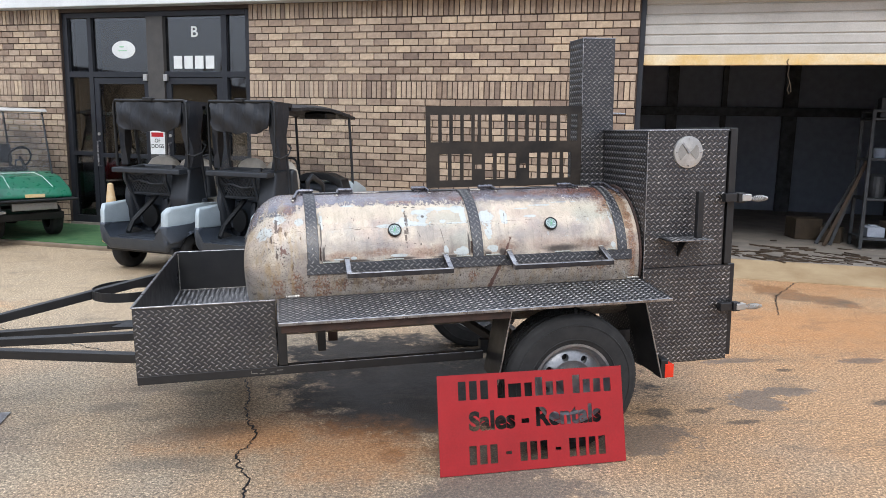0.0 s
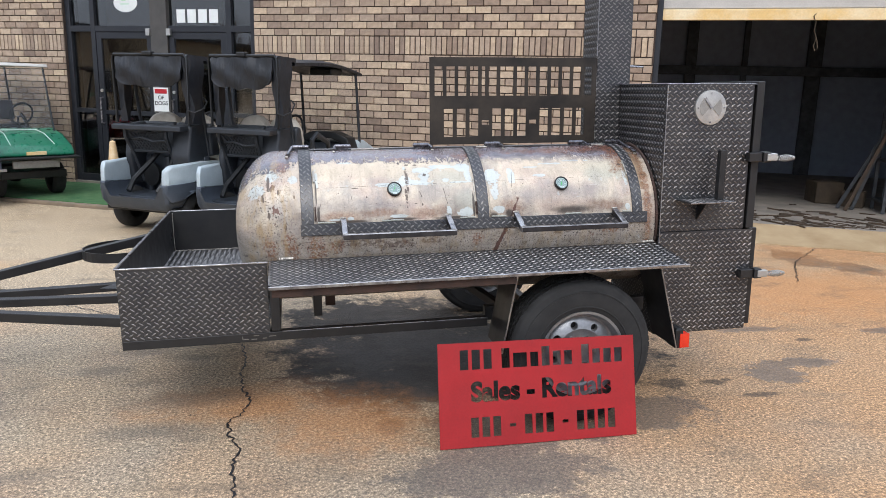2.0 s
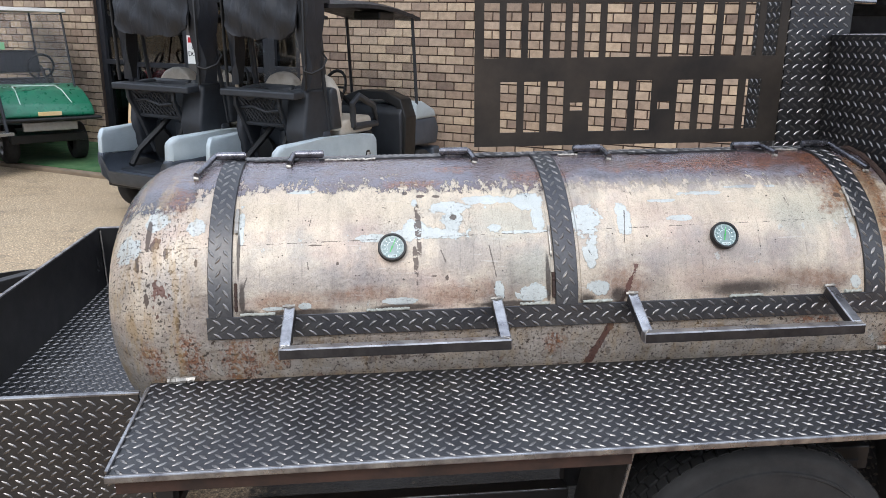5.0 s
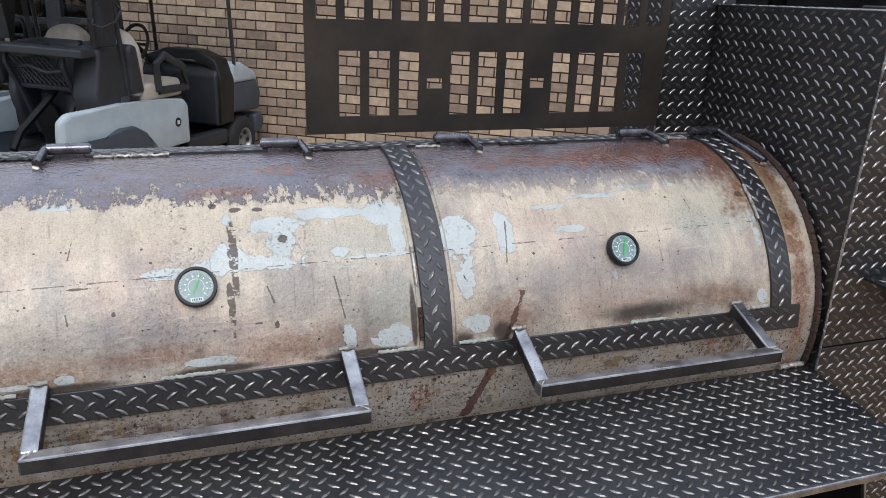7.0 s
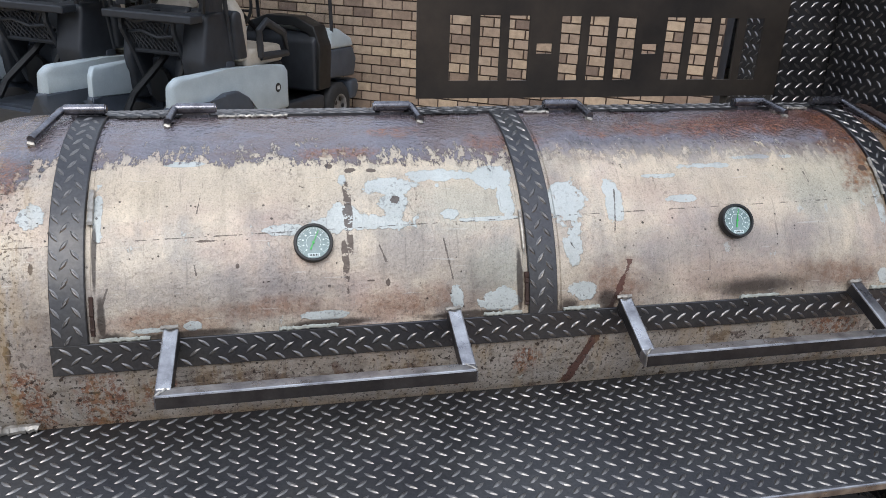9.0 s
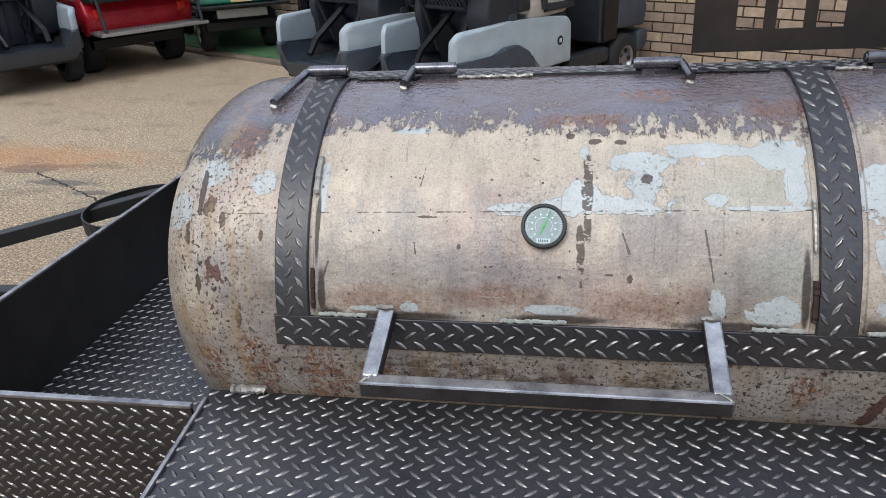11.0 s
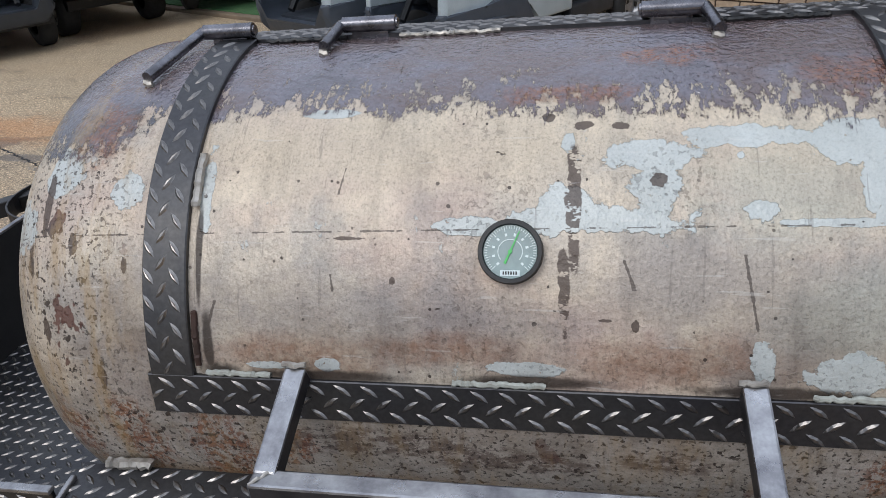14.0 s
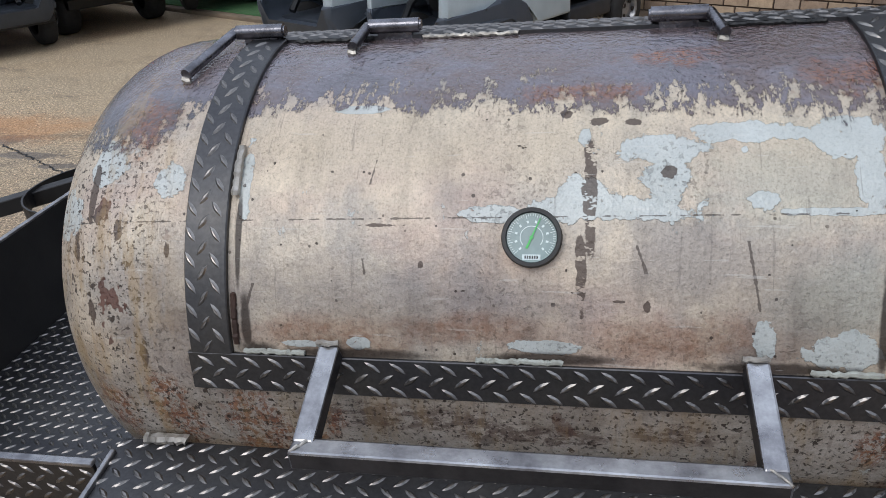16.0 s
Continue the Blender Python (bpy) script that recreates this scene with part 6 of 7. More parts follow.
    rounded(bm, [(-0.20, 1.07), (-0.20, 1.125), (-0.06, 1.13), (-0.06, 1.08)], 0, -0.55, 0.50, 0.012)
    for xx in (-0.40, 0.36):
        box(bm, xx - 0.05, xx + 0.05, -0.07, 0.26, 1.07, 1.115, 0.008)
    part("bag_rack", bm, "cart_black", c)
    for xa, xb in ((0.22, 0.50), (-0.50, -0.40)):
        bm = bmesh.new()
        rounded(bm, [(-0.02, 0.48), (-0.08, 0.80), (-0.02, 1.13), (0.20, 1.15), (0.26, 0.80), (0.26, 0.48)], 0, xa, xb, 0.03)
        part("bin_column", bm, "cart_black", c, "tall black moulded bin", True)
    # seat
    for s in (-1, 1):
        bm = bmesh.new()
        arch = [(0.03, 0.78), (0.03, 1.16), (0.07, 1.20), (0.17, 1.245), (0.30, 1.25), (0.42, 1.215), (0.51, 1.13), (0.54, 1.02), (0.54, 0.78)]
        rounded(bm, [(s * u, v) for u, v in arch], 1, 0.29, 0.42, 0.04)
        part("seat_back", bm, "seat_beige", c, "beige seat back", True)
        bm = bmesh.new()
        rounded(bm, [(0.25, 0.80), (0.225, 1.10), (0.25, 1.15), (0.33, 1.14), (0.40, 0.80)], 0, min(s * 0.01, s * 0.555), max(s * 0.01, s * 0.555), 0.03)
        part("seat_shell", bm, "cart_black", c, "", True)
        bar(c, "arm_rest", "cart_black", [(s * 0.55, 0.56, 0.80), (s * 0.57, 0.52, 1.00), (s * 0.57, 0.62, 1.06), (s * 0.57, 0.86, 0.96), (s * 0.56, 0.92, 0.80), (s * 0.55, 0.56, 0.80)], 0.032)
    bm = bmesh.new()
    rounded(bm, [(0.38, 0.72), (0.38, 0.86), (0.86, 0.88), (0.90, 0.74)], 0, -0.54, 0.54, 0.04)
    part("seat_cushion", bm, "seat_beige", c, "beige seat cushion", True)
    bm = bmesh.new()
    box(bm, -0.5, 0.5, 0.30, 0.92, 0.40, 0.73, 0.02)
    part("seat_base", bm, "cart_black", c)
    bm = bmesh.new()
    box(bm, -0.52, 0.52, -0.35, 1.95, 0.24, 0.30, 0.01)
    part("chassis", bm, "gauge_black", c)
    # nose
    for nm, w, pts, mat in (("dash", 0.50, [(1.44, 0.40), (1.42, 0.84), (1.50, 0.92), (1.66, 0.90), (1.66, 0.40)], "cart_black"),
                            ("cowl", 0.55, [(1.66, 0.76), (1.66, 0.93), (1.80, 0.94), (2.06, 0.84), (2.12, 0.76)], "cart_white"),
                            ("lower_nose", 0.545, [(1.66, 0.50), (1.66, 0.76), (2.10, 0.76), (2.18, 0.64), (2.14, 0.48)], "cart_grey"),
                            ("front_bumper", 0.56, [(2.04, 0.26), (2.04, 0.44), (2.18, 0.45), (2.22, 0.36), (2.16, 0.26)], "cart_grey")):
        bm = bmesh.new()
        rounded(bm, pts, 0, -w, w, 0.03)
        part(nm, bm, mat, c, "", True)
    bm = bmesh.new()
    outer = [(-0.54, 0.42), (-0.55, 0.80), (-0.46, 0.97), (-0.2, 1.04), (0.2, 1.04), (0.46, 0.97), (0.55, 0.80), (0.54, 0.42)]
    inner = [(0.47, 0.42), (0.47, 0.78), (0.40, 0.91), (0.18, 0.97), (-0.18, 0.97), (-0.40, 0.91), (-0.47, 0.78), (-0.47, 0.42)]
    rounded(bm, outer + inner, 1, 1.46, 1.67, 0.012)
    part("scuttle", bm, "gauge_black", c, "glossy black arched scuttle", True)
    bm = bmesh.new()
    ringpts = [(-0.27 + 0.17 * math.cos(t), 1.12 + 0.10 * math.sin(t) * 0.6, 1.08 + 0.15 * math.sin(t)) for t in (2 * math.pi * k / 24 for k in range(25))]
    tube(bm, ringpts, 0.016, 8)
    tube(bm, [(-0.27, 1.12, 1.08), (-0.27, 1.45, 0.85)], 0.022, 8)
    tube(bm, [(-0.44, 1.12, 1.08), (-0.10, 1.12, 1.08)], 0.012, 8)
    part("steering_wheel", bm, "gauge_black", c, "", True)
    # roof on four posts
    bm = bmesh.new()
    n = 10
    secs = []
    for i in range(n + 1):
        f = i / n
        y = 0.22 + 1.50 * f
        z = 1.80 + 0.03 * math.sin(math.pi * f) - 0.06 * f ** 3
        secs.append([(-0.56, y, z - 0.035), (-0.56, y, z - 0.005), (-0.46, y, z + 0.02), (0.0, y, z + 0.032), (0.46, y, z + 0.02), (0.56, y, z - 0.005), (0.56, y, z - 0.035), (0.0, y, z - 0.03)])
    loft(bm, secs)
    part("roof", bm, "cart_fabric", c, "dark canopy roof", True)
    bm = bmesh.new()
    box(bm, 0.10, 0.50, 1.05, 1.3, 1.70, 1.775, 0.02)
    part("roof_console", bm, "gauge_black", c)
    for s in (-1, 1):
        bar(c, "roof_post", "cart_black", [(s * 0.53, 1.70, 0.90), (s * 0.53, 1.66, 1.25), (s * 0.52, 1.60, 1.77)], 0.02)
        bar(c, "roof_post", "cart_black", [(s * 0.50, 0.26, 0.80), (s * 0.50, 0.18, 1.25), (s * 0.50, 0.12, 1.78)], 0.02)
    # windscreen
    bm = bmesh.new()
    prism(bm, [(1.70, 0.94), (1.705, 0.94), (1.605, 1.76), (1.60, 1.76)], 0, -0.5, 0.5)
    w = part("windscreen", bm, "clear", c, "clear folding windscreen")
    w.visible_shadow = False
    # rear enclosure: top roll, drooping flap, side curtains
    bm = bmesh.new()
    secs = []
    for i in range(13):
        f = i / 12
        x = -0.555 + 1.11 * f
        secs.append([(x, -0.11, 1.83), (x, -0.08, 1.85), (x, 0.24, 1.84), (x, 0.24, 1.80), (x, -0.06, 1.81)])
    loft(bm, secs)
    part("canopy_top", bm, "cart_fabric", c, "black fabric bag cover frame")
    bm = bmesh.new()
    cols, rows = 15, 7
    grid = [[((-0.50 + 1.0 * i / (cols - 1)) * (1.0 - 0.10 * (j == rows - 1)), -0.125 + 0.02 * math.sin(3.1 * j / (rows - 1)) * -1 + 0.014 * math.sin(i * 1.9 + j * 0.7) + 0.01 * math.sin(i * 0.8 - j * 1.3), 1.83 - (0.31 + 0.012 * math.sin(i * 1.3) - 0.05 * abs(i / (cols - 1) - 0.5) ** 3 * 8) * j / (rows - 1)) for i in range(cols)] for j in range(rows)]
    back = [[(p[0], p[1] + 0.02, p[2]) for p in r] for r in grid]
    vf = [[bm.verts.new(p) for p in r] for r in grid]
    vb = [[bm.verts.new(p) for p in r] for r in back]
    for j in range(rows - 1):
        for i in range(cols - 1):
            bm.faces.new((vf[j][i], vf[j][i + 1], vf[j + 1][i + 1], vf[j + 1][i]))
            bm.faces.new((vb[j][i], vb[j + 1][i], vb[j + 1][i + 1], vb[j][i + 1]))
    rim_f = vf[0] + [r[-1] for r in vf[1:]] + vf[-1][-2::-1] + [r[0] for r in vf[-2:0:-1]]
    rim_b = vb[0] + [r[-1] for r in vb[1:]] + vb[-1][-2::-1] + [r[0] for r in vb[-2:0:-1]]
    for k in range(len(rim_f)):
        q = (k + 1) % len(rim_f)
        bm.faces.new((rim_f[k], rim_b[k], rim_b[q], rim_f[q]))
    part("bag_cover", bm, "cart_fabric", c, "rolled-down black fabric bag cover", True)
    for s in (-1, 1):
        bm = bmesh.new()
        secs = []
        for j in range(9):
            f = j / 8
            z = 1.82 - 0.67 * f
            wv = 0.018 * math.sin(f * 9 + s)
            y0 = -0.10 + 0.05 * f
            inn = 0.47 - 0.02 * math.sin(f * 5 + s) - 0.03 * f
            secs.append([(s * inn, y0 + wv, z), (s * 0.51, y0 - 0.012 - wv, z), (s * (0.555 + wv), y0 + 0.02 + wv, z), (s * (0.565 + 0.02 * math.sin(f * 7)), y0 + 0.24 + wv * 0.5 - 0.10 * f, z), (s * (0.54 + wv), y0 + 0.24 - 0.10 * f, z), (s * 0.53, y0 + 0.06, z)])
        loft(bm, secs)
        part("side_curtain", bm, "cart_fabric", c, "bunched black fabric curtain", True)
    bm = bmesh.new()
    box(bm, -0.07, 0.07, -0.15, -0.08, 1.835, 1.88, 0.01)
    part("latch", bm, "gauge_black", c)
    bar(c, "strap", "gauge_black", [(0.55, -0.08, 1.34), (0.58, -0.14, 1.29), (0.64, -0.10, 1.27), (0.70, -0.02, 1.31), (0.68, 0.06, 1.38), (0.58, 0.11, 1.42)], 0.009)
    # canopy frame tube round the bag cover
    bar(c, "canopy_frame", "gauge_black", [(-0.55, -0.10, 1.14), (-0.56, -0.11, 1.80), (-0.53, -0.115, 1.845), (0.53, -0.115, 1.845), (0.56, -0.11, 1.80), (0.55, -0.10, 1.14)], 0.016)
    return c


NARROW = Matrix.Diagonal((0.85, 1, 1, 1))
first = fleet_cart(pose(0.735, 9.85, 0, 0, 0, -32) @ NARROW, "grey golf cart with black canopy and open bag well")
copy_thing(first, pose(1.70, 9.36, 0, 0, 0, -32.5) @ NARROW)
copy_thing(first, pose(-2.75, 10.28, 0, 0, 0, 56))


def old_cart(m, name, paint, label, bench, roof="white_paint"):
    """An older cart with a wedge nose along +y, thin roof on slim posts; bench: with a rear bench and fold-down step."""
    c = empty(name, m, label, "golf cart")
    for x in (-0.46, 0.46):
        cart_wheel(c, x, 0.0, "rim", 0.235, 0.21)
        cart_wheel(c, x, 1.66, "rim", 0.225, 0.20)
    bm = bmesh.new()
    rounded(bm, [(1.20, 0.56), (1.18, 0.82), (1.36, 0.90), (1.74, 0.84), (2.04, 0.70), (2.12, 0.61), (2.12, 0.56)], 0, -0.60, 0.60, 0.03)
    nose = part("nose", bm, paint, c, "", True)
    bm = bmesh.new()
    box(bm, -0.66, 0.66, 1.90, 2.20, 0.525, 0.56, 0.012)
    part("front_bumper", bm, "gauge_black", c)
    bm = bmesh.new()
    box(bm, -0.34, 0.36, 2.08, 2.14, 0.41, 0.515, 0.012)
    part("lower_panel", bm, "dull_alu", c)
    bm = bmesh.new()
    box(bm, -0.15, 0.15, 2.10, 2.135, 0.58, 0.625, 0.003)
    part("nose_badge", bm, "yellow_bar", nose)
    for s in (-1, 1):
        bm = bmesh.new()
        tube(bm, [(s * 0.28, 1.50, 0.880), (s * 0.30, 1.74, 0.842), (s * 0.33, 2.02, 0.712)], 0.006, 5)
        part("pinstripe", bm, "white_vinyl", nose)
    bm = bmesh.new()
    tube(bm, [(-0.28, 1.50, 0.880), (0.28, 1.50, 0.880)], 0.007, 5)
    part("pinstripe", bm, "white_vinyl", nose)
    bm = bmesh.new()
    rounded(bm, [(-0.42, 0.44), (-0.46, 0.62), (-0.36, 0.78), (0.55, 0.78), (0.62, 0.44), (0.30, 0.38), (0.26, 0.50), (-0.26, 0.50), (-0.3, 0.40)], 0, -0.58, 0.58, 0.035)
    part("body", bm, paint, c, "", True)
    bm = bmesh.new()
    box(bm, -0.5, 0.5, -0.3, 2.0, 0.26, 0.36, 0.01)
    part("chassis", bm, "gauge_black", c)
    bm = bmesh.new()
    box(bm, -0.55, 0.55, 0.60, 1.25, 0.36, 0.40, 0.01)
    part("floorboard", bm, "gauge_black", c)
    bm = bmesh.new()
    rounded(bm, [(0.12, 0.78), (0.12, 0.90), (0.62, 0.92), (0.64, 0.80)], 0, -0.54, 0.54, 0.04)
    part("seat_cushion", bm, "cart_fabric", c, "black seat cushion", True)
    bm = bmesh.new()
    rounded(bm, [(0.04, 0.96), (0.0, 1.24), (0.08, 1.26), (0.14, 0.96)], 0, -0.52, 0.52, 0.03)
    part("seat_back", bm, "cart_fabric", c, "black seat back", True)
    bm = bmesh.new()
    rounded(bm, [(-0.30, 1.74), (-0.28, 1.785), (0.5, 1.80), (1.42, 1.775), (1.46, 1.735), (1.4, 1.73), (0.5, 1.755)], 0, -0.58, 0.58, 0.015)
    part("roof", bm, roof, c, "thin moulded roof", True)
    for s in (-1, 1):
        bar(c, "roof_post", "cart_black", [(s * 0.54, 1.62, 0.72), (s * 0.53, 1.50, 1.2), (s * 0.52, 1.38, 1.74)], 0.016)
        bar(c, "roof_post", "cart_black", [(s * 0.52, -0.02, 0.78), (s * 0.52, -0.06, 1.3), (s * 0.52, -0.16, 1.74)], 0.018)
        bar(c, "hip_rail", "cart_black", [(s * 0.56, 0.10, 0.80), (s * 0.57, 0.12, 1.0), (s * 0.57, 0.40, 1.02), (s * 0.57, 0.50, 0.9), (s * 0.56, 0.5, 0.8)], 0.016)
    bm = bmesh.new()
    prism(bm, [(1.60, 0.80), (1.606, 0.80), (1.41, 1.72), (1.404, 1.72)], 0, -0.51, 0.51)
    w = part("windscreen", bm, "clear", c, "clear windscreen")
    w.visible_shadow = False
    bm = bmesh.new()
    box(bm, 0.30, 0.46, 1.50, 1.512, 1.30, 1.38, 0.002)
    part("sticker", bm, "print_green", c, "pale green windscreen sticker")
    bm = bmesh.new()
    ringpts = [(-0.27 + 0.18 * math.cos(t), 1.02 + 0.08 * math.sin(t), 1.08 + 0.15 * math.sin(t)) for t in (2 * math.pi * k / 24 for k in range(25))]
    tube(bm, ringpts, 0.016, 8)
    tube(bm, [(-0.27, 1.02, 1.08), (-0.27, 1.40, 0.8)], 0.022, 8)
    part("steering_wheel", bm, "gauge_black", c, "", True)
    if bench:
        bm = bmesh.new()
        rounded(bm, [(-0.62, 0.80), (-0.62, 0.90), (-0.10, 0.91), (-0.10, 0.80)], 0, -0.54, 0.54, 0.035)
        part("rear_seat", bm, "cart_fabric", c, "black rear bench seat", True)
        bm = bmesh.new()
        box(bm, -0.56, 0.56, -0.64, -0.1, 0.745, 0.785, 0.01)
        part("bench_frame", bm, "gauge_black", c)
        bm = bmesh.new()
        rounded(bm, [(-0.10, 0.98), (-0.06, 1.26), (0.0, 1.26), (-0.02, 0.98)], 0, -0.50, 0.50, 0.02)
        part("rear_back", bm, "wood", c, "brown rear seat back", True)
        tread_plate("step", (-0.58, -0.76, 0.47), (1, 0, 0), (0, 1, 0), 1.16, 0.30, "alu", c, "bright tread-plate fold-down step", 0.03)
        for s in (-1, 1):
            bar(c, "step_arm", "cart_black", [(s * 0.52, -0.74, 0.45), (s * 0.53, -0.66, 0.80), (s * 0.53, -0.64, 1.02), (s * 0.54, -0.4, 1.05), (s * 0.54, -0.12, 1.02)], 0.018)
            bm = bmesh.new()
            box(bm, s * 0.45 - 0.05, s * 0.45 + 0.05, -0.475, -0.44, 0.58, 0.68, 0.02)
            part("tail_lamp", bm, "red_lens", c)
    return c


old_cart(pose(-2.31, 13.50, 0.054, 0, 0, -144) @ Matrix.Diagonal((0.80, 0.97, 0.97, 1)), "green_golf_cart", "cart_green", "green golf cart with white roof on the turf walk", False)
old_cart(pose(-2.30, 11.42, 0, 0, 0, 56), "red_golf_cart", "cart_red", "red golf cart with a rear bench and bright step", True, "cart_fabric")

# ---- small things by the entrance and in the workshop ----
cone = empty("bollard_cone", pose(-0.13, 11.62, 0.055, 0, 0, 0), "faded pale orange cone beside the door", "cone")
bm = bmesh.new()
lathe(bm, [(0.0, 0.0), (0.0, 0.13), (0.03, 0.13), (0.04, 0.12), (0.76, 0.035), (0.78, 0.0)], (0, 0, 0), "Z", 20)
part("body", bm, "cone", cone, "", True)


def shelf_unit(m, label, w=1.6, h=2.1, d=0.5, seed=3):
    u = empty("storage_rack", m, label, "storage rack")
    rng = random.Random(seed)
    for x in (0, w):
        for y in (0, d):
            bm = bmesh.new()
            box(bm, x - 0.02, x + 0.02, y - 0.02, y + 0.02, 0, h, 0.003)
            part("upright", bm, "junk_grey", u)
    levels = [0.12, 0.62, 1.12, 1.62, h - 0.03]
    for z in levels:
        bm = bmesh.new()
        box(bm, -0.02, w + 0.02, -0.02, d + 0.02, z, z + 0.03, 0.004)
        part("shelf", bm, "junk_grey", u)
    return u, levels, rng


def clutter(m, levels, rng, w, d):
    mats = ["junk_grey", "junk_tan", "white_paint", "garage_dark", "bare_steel", "wood", "cart_black"]
    names = ["box", "tool_case", "tin", "machine_part"]
    labels = {"box": "small dusty box on a workshop rack", "tool_case": "worn tool case on a workshop rack", "tin": "metal tin on a workshop rack", "machine_part": "greasy metal part on a workshop rack"}
    for z in levels[:-1]:
        x = 0.08
        while x < w - 0.2:
            nm = rng.choice(names)
            ww, hh, dd = rng.uniform(0.1, 0.28), rng.uniform(0.1, 0.32), rng.uniform(0.15, 0.35)
            bm = bmesh.new()
            if nm in ("tin", "machine_part"):
                lathe(bm, [(0.0, 0.0), (0.0, ww * 0.4), (hh * 0.2, ww * 0.45), (hh * 0.9, ww * 0.45), (hh, ww * 0.3), (hh * 1.02, 0.0)], (ww / 2, dd / 2, 0), "Z", 16)
            else:
                box(bm, 0, ww, 0, dd, 0, hh, 0.012)
                box(bm, ww * 0.3, ww * 0.7, dd * 0.4, dd * 0.6, hh - 0.005, hh + 0.02, 0.006)
            ob = part(nm, bm, rng.choice(mats))
            ob.matrix_world = m @ pose(x, 0.05, z + 0.031, 0, 0, rng.uniform(-8, 8))
            tagged(ob, labels[nm], nm.replace("_", " "))
            x += ww + rng.uniform(0.02, 0.12)


for k, (x, y, rot) in enumerate(((9.25, 1.4, 0), (10.9, 5.9, -90))):
    mm = FRONT @ pose(x, y, 0.214, 0, 0, rot)
    u, lv, rng = shelf_unit(mm, "grey metal workshop rack full of dusty parts", 2.1, 1.75 if k == 0 else 2.1, 0.5, 3 + k)
    clutter(mm, lv, rng, 2.2, 0.5)
for k, (x, y, a, l) in enumerate(((8.85, 1.5, 20, 1.25), (8.95, 1.62, 16, 1.35), (8.8, 1.7, 24, 1.0))):
    bm = bmesh.new()
    box(bm, -0.022, 0.022, -0.012, 0.012, 0, l, 0.004)
    ob = part("leaning_plank", bm, "junk_grey" if k else "wood")
    ob.matrix_world = FRONT @ pose(x, y, 0.218, 0, a, 0)
    tagged(ob, "old wooden plank leaning in the workshop", "plank", group="leaning planks")
for k, (x, y, s, rz) in enumerate(((8.75, 2.3, 0.36, 12), (9.05, 2.0, 0.26, -20))):
    bm = bmesh.new()
    box(bm, -s / 2, s / 2, -s / 2, s / 2, 0, s * 0.8, 0.01)
    box(bm, -s / 2, s / 2, -0.02, 0.02, s * 0.8 - 0.004, s * 0.8 + 0.004)
    ob = part("carton", bm, "junk_tan")
    ob.matrix_world = FRONT @ pose(x, y, 0.214, 0, 0, rz)
    tagged(ob, "dusty brown carton on the workshop floor", "carton", group="cartons")


def debris(n, seed):
    """Chips, sticks and hose ends strewn over the floor behind the threshold."""
    rng = random.Random(seed)
    bm = bmesh.new()
    for i in range(n):
        l, w = rng.uniform(0.04, 0.32), rng.uniform(0.008, 0.03)
        x, y = rng.uniform(6.6, 10.2), abs(rng.gauss(0.0, 0.55)) + 0.02
        box(bm, -l / 2, l / 2, -w / 2, w / 2, 0.0, w * 0.6, 0, pose(x, y, 0.214, 0, rng.uniform(0, 5), rng.uniform(-60, 60)))
    ob = part("floor_debris", bm, "wood")
    ob.matrix_world = FRONT
    tagged(ob, "wood chips and sticks strewn on the workshop floor", "debris", kind="stuff")


debris(220, 9)


def bare_tree(m, seed, height):
    """A leafless tree: tapered trunk that forks five times."""
    rng = random.Random(seed)
    t = empty("bare_tree", m, "leafless grey-brown tree across the road", "tree", group="bare trees")
    trunk, crown = bmesh.new(), bmesh.new()

    def grow(bm, p, d, l, r, depth):
        q = p + d * l
        mid = p + d * l * 0.5 + Vector((rng.uniform(-1, 1), rng.uniform(-1, 1), 0)) * l * 0.05
        tube(bm, [p, mid, q], [r, r * 0.85, r * 0.7], 5 if depth else 8, False)
        if depth >= 5:
            return
        for k in range(3 if depth < 4 else 2):
            a = Vector((rng.uniform(-1, 1), rng.uniform(-1, 1), rng.uniform(0.1, 0.9)))
            grow(crown, q - d * l * rng.uniform(0, 0.35), (d * 0.9 + a * 0.75).normalized(), l * rng.uniform(0.6, 0.78), r * 0.6, depth + 1)
    grow(trunk, Vector((0, 0, 0)), Vector((0, 0, 1)), height * 0.3, height * 0.02, 0)
    part("trunk", trunk, "bark", t, "", True)
    part("crown", crown, "bark", t)


for k in range(9):
    bare_tree(pose(-34 + 9.0 * k + (k % 3), -24 - 4.0 * (k % 2), 0, 0, 0, 40 * k), 20 + k, 8.5 + (k * 7 % 4))

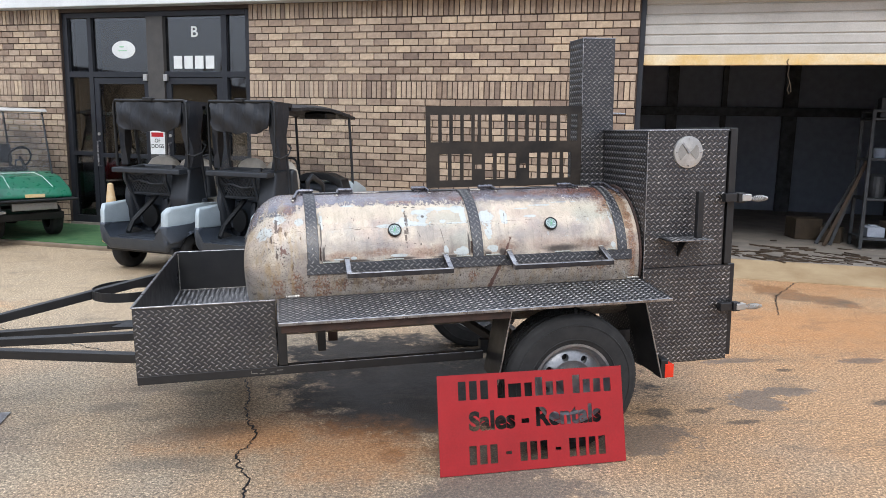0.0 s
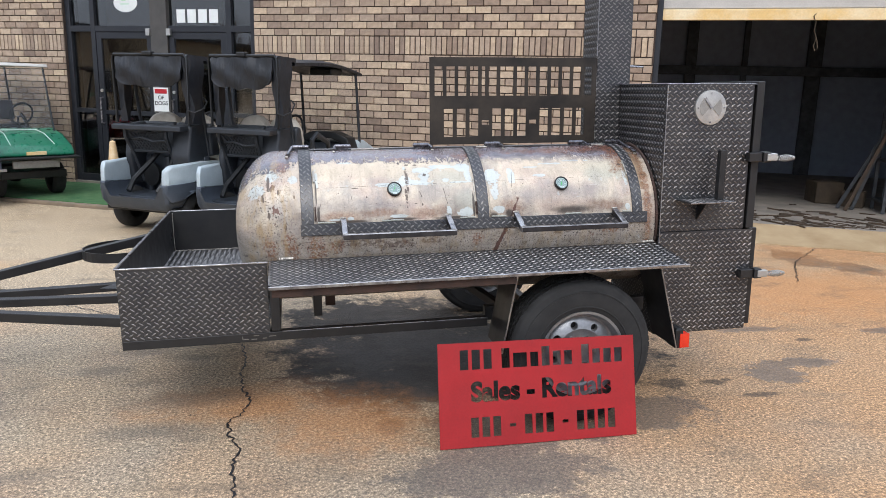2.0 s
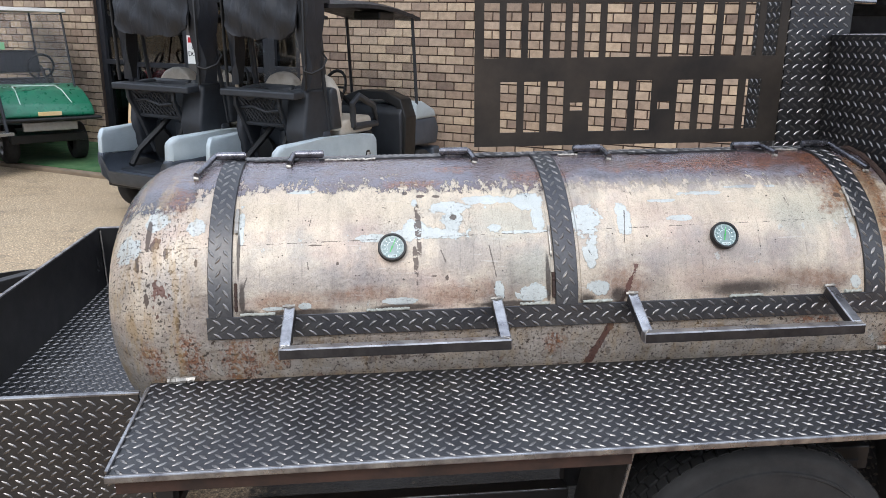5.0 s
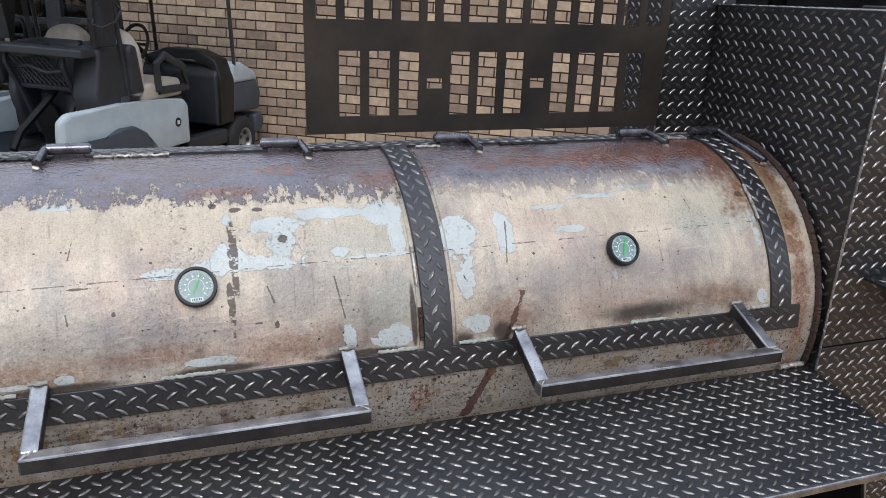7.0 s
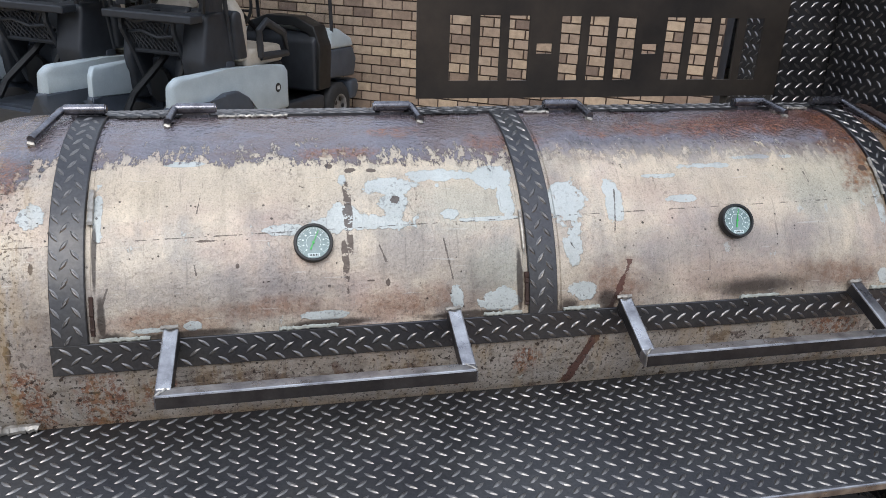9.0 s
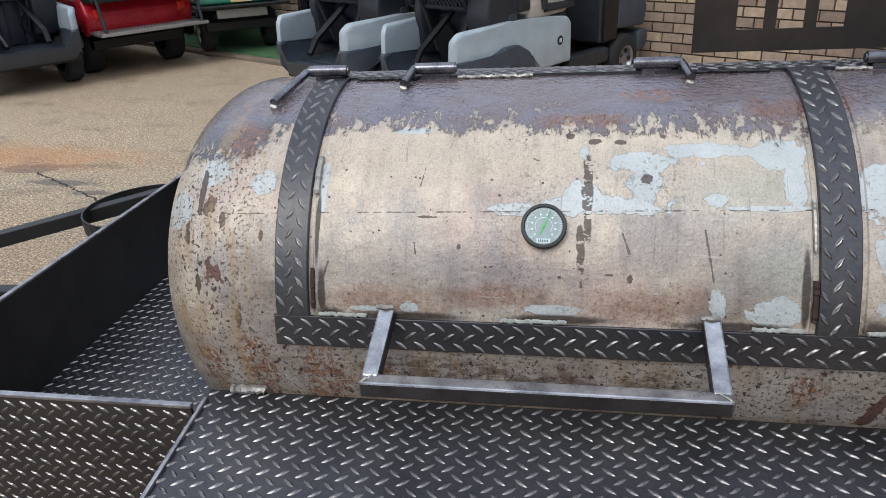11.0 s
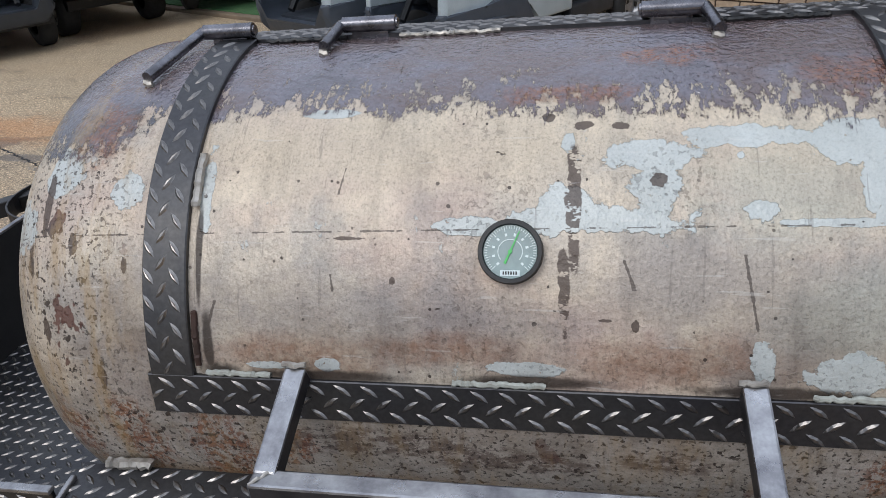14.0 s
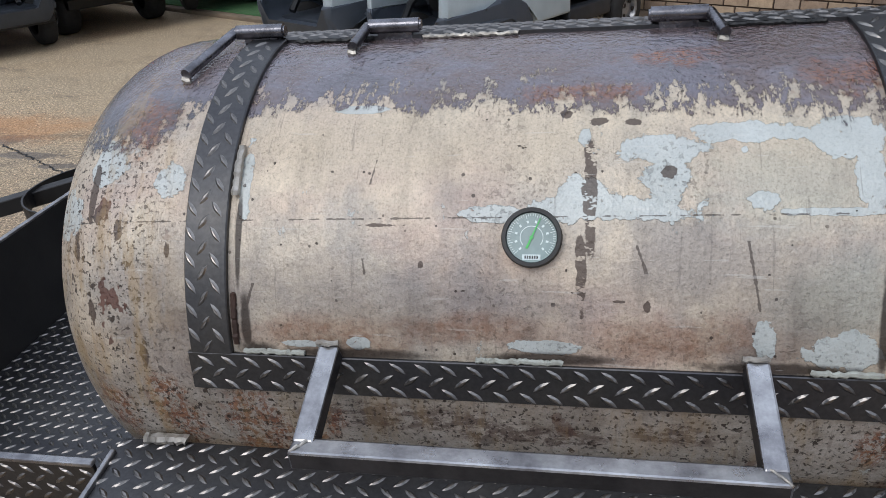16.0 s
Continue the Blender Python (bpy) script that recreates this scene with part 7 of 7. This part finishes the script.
for k in range(5):
    bare_tree(pose(-27 - 2.0 * (k % 2), -15 + 5.5 * k, 0, 0, 0, 65 * k), 40 + k, 5.5 + (k * 5 % 3))
opposite = empty("opposite_building", pose(-44, -8, 0, 0, 0, 62), "low beige building across the road", "building")
bm = bmesh.new()
box(bm, -22, 22, 0, 10, 0, 5.0)
part("wall", bm, "beige_wall", opposite)
bm = bmesh.new()
box(bm, -22.4, 22.4, -0.4, 10.4, 5.0, 5.3, 0.02)
part("roof", bm, "storefront", opposite, "dark flat roof edge")
for k in range(7):
    bm = bmesh.new()
    box(bm, -19 + 6 * k, -17 + 6 * k, -0.03, 0.05, 1.0, 2.6, 0.01)
    part("window", bm, "storefront", opposite)

# ---- ground marks ----
def crack(name, pts, width, seed, label):
    """A jagged open crack: a thin dark groove strip laid 3 mm over the slab."""
    rng = random.Random(seed)
    line = []
    for a, b in zip(pts, pts[1:]):
        a, b = Vector((*a, 0)), Vector((*b, 0))
        n = max(3, int((b - a).length / 0.02))
        side = Vector((-(b - a).y, (b - a).x, 0)).normalized()
        for i in range(n):
            line.append((a.lerp(b, i / n) + side * rng.uniform(-0.011, 0.011), width * rng.uniform(0.35, 1.15)))
    bm = bmesh.new()
    prev = None
    for i, (p, w) in enumerate(line):
        q = line[min(i + 1, len(line) - 1)][0] - line[max(i - 1, 0)][0]
        s = Vector((-q.y, q.x, 0)).normalized() * w / 2
        cur = (bm.verts.new(p + s + Vector((0, 0, 0.003))), bm.verts.new(p - s + Vector((0, 0, 0.003))))
        if prev:
            bm.faces.new((prev[0], prev[1], cur[1], cur[0]))
        prev = cur
    ob = part(name, bm, "print_dark")
    return tagged(ob, label, "crack", kind="stuff")


crack("ground_crack", [(1.78, 5.9), (1.81, 5.61), (1.80, 5.41), (1.82, 5.19), (1.87, 5.01), (1.83, 4.88), (1.78, 4.80), (1.79, 4.66), (1.84, 4.54), (1.82, 4.34), (1.86, 4.0), (1.9, 3.6), (1.84, 3.1)], 0.012, 4, "dark jagged crack in the concrete")
crack("ground_crack", [(-0.9, 7.9), (-0.3, 7.55), (0.2, 7.2), (0.5, 6.9), (0.9, 6.6)], 0.012, 6, "dark jagged crack in the concrete")
crack("ground_crack", [(6.4, 6.9), (6.9, 7.6), (7.6, 8.2), (8.6, 8.4)], 0.012, 7, "dark jagged crack in the concrete")

# ---- bricks ----
for wall, a, b in ((wall_m, 1.44, 6.40), (wall_w, -7.0, -1.53)):
    lay_bricks(wall, course_bricks(a, b, 0.095, 3.17), lambda s, z: 1.44 <= s < 3.0 and 1.3 < z < 3.2)
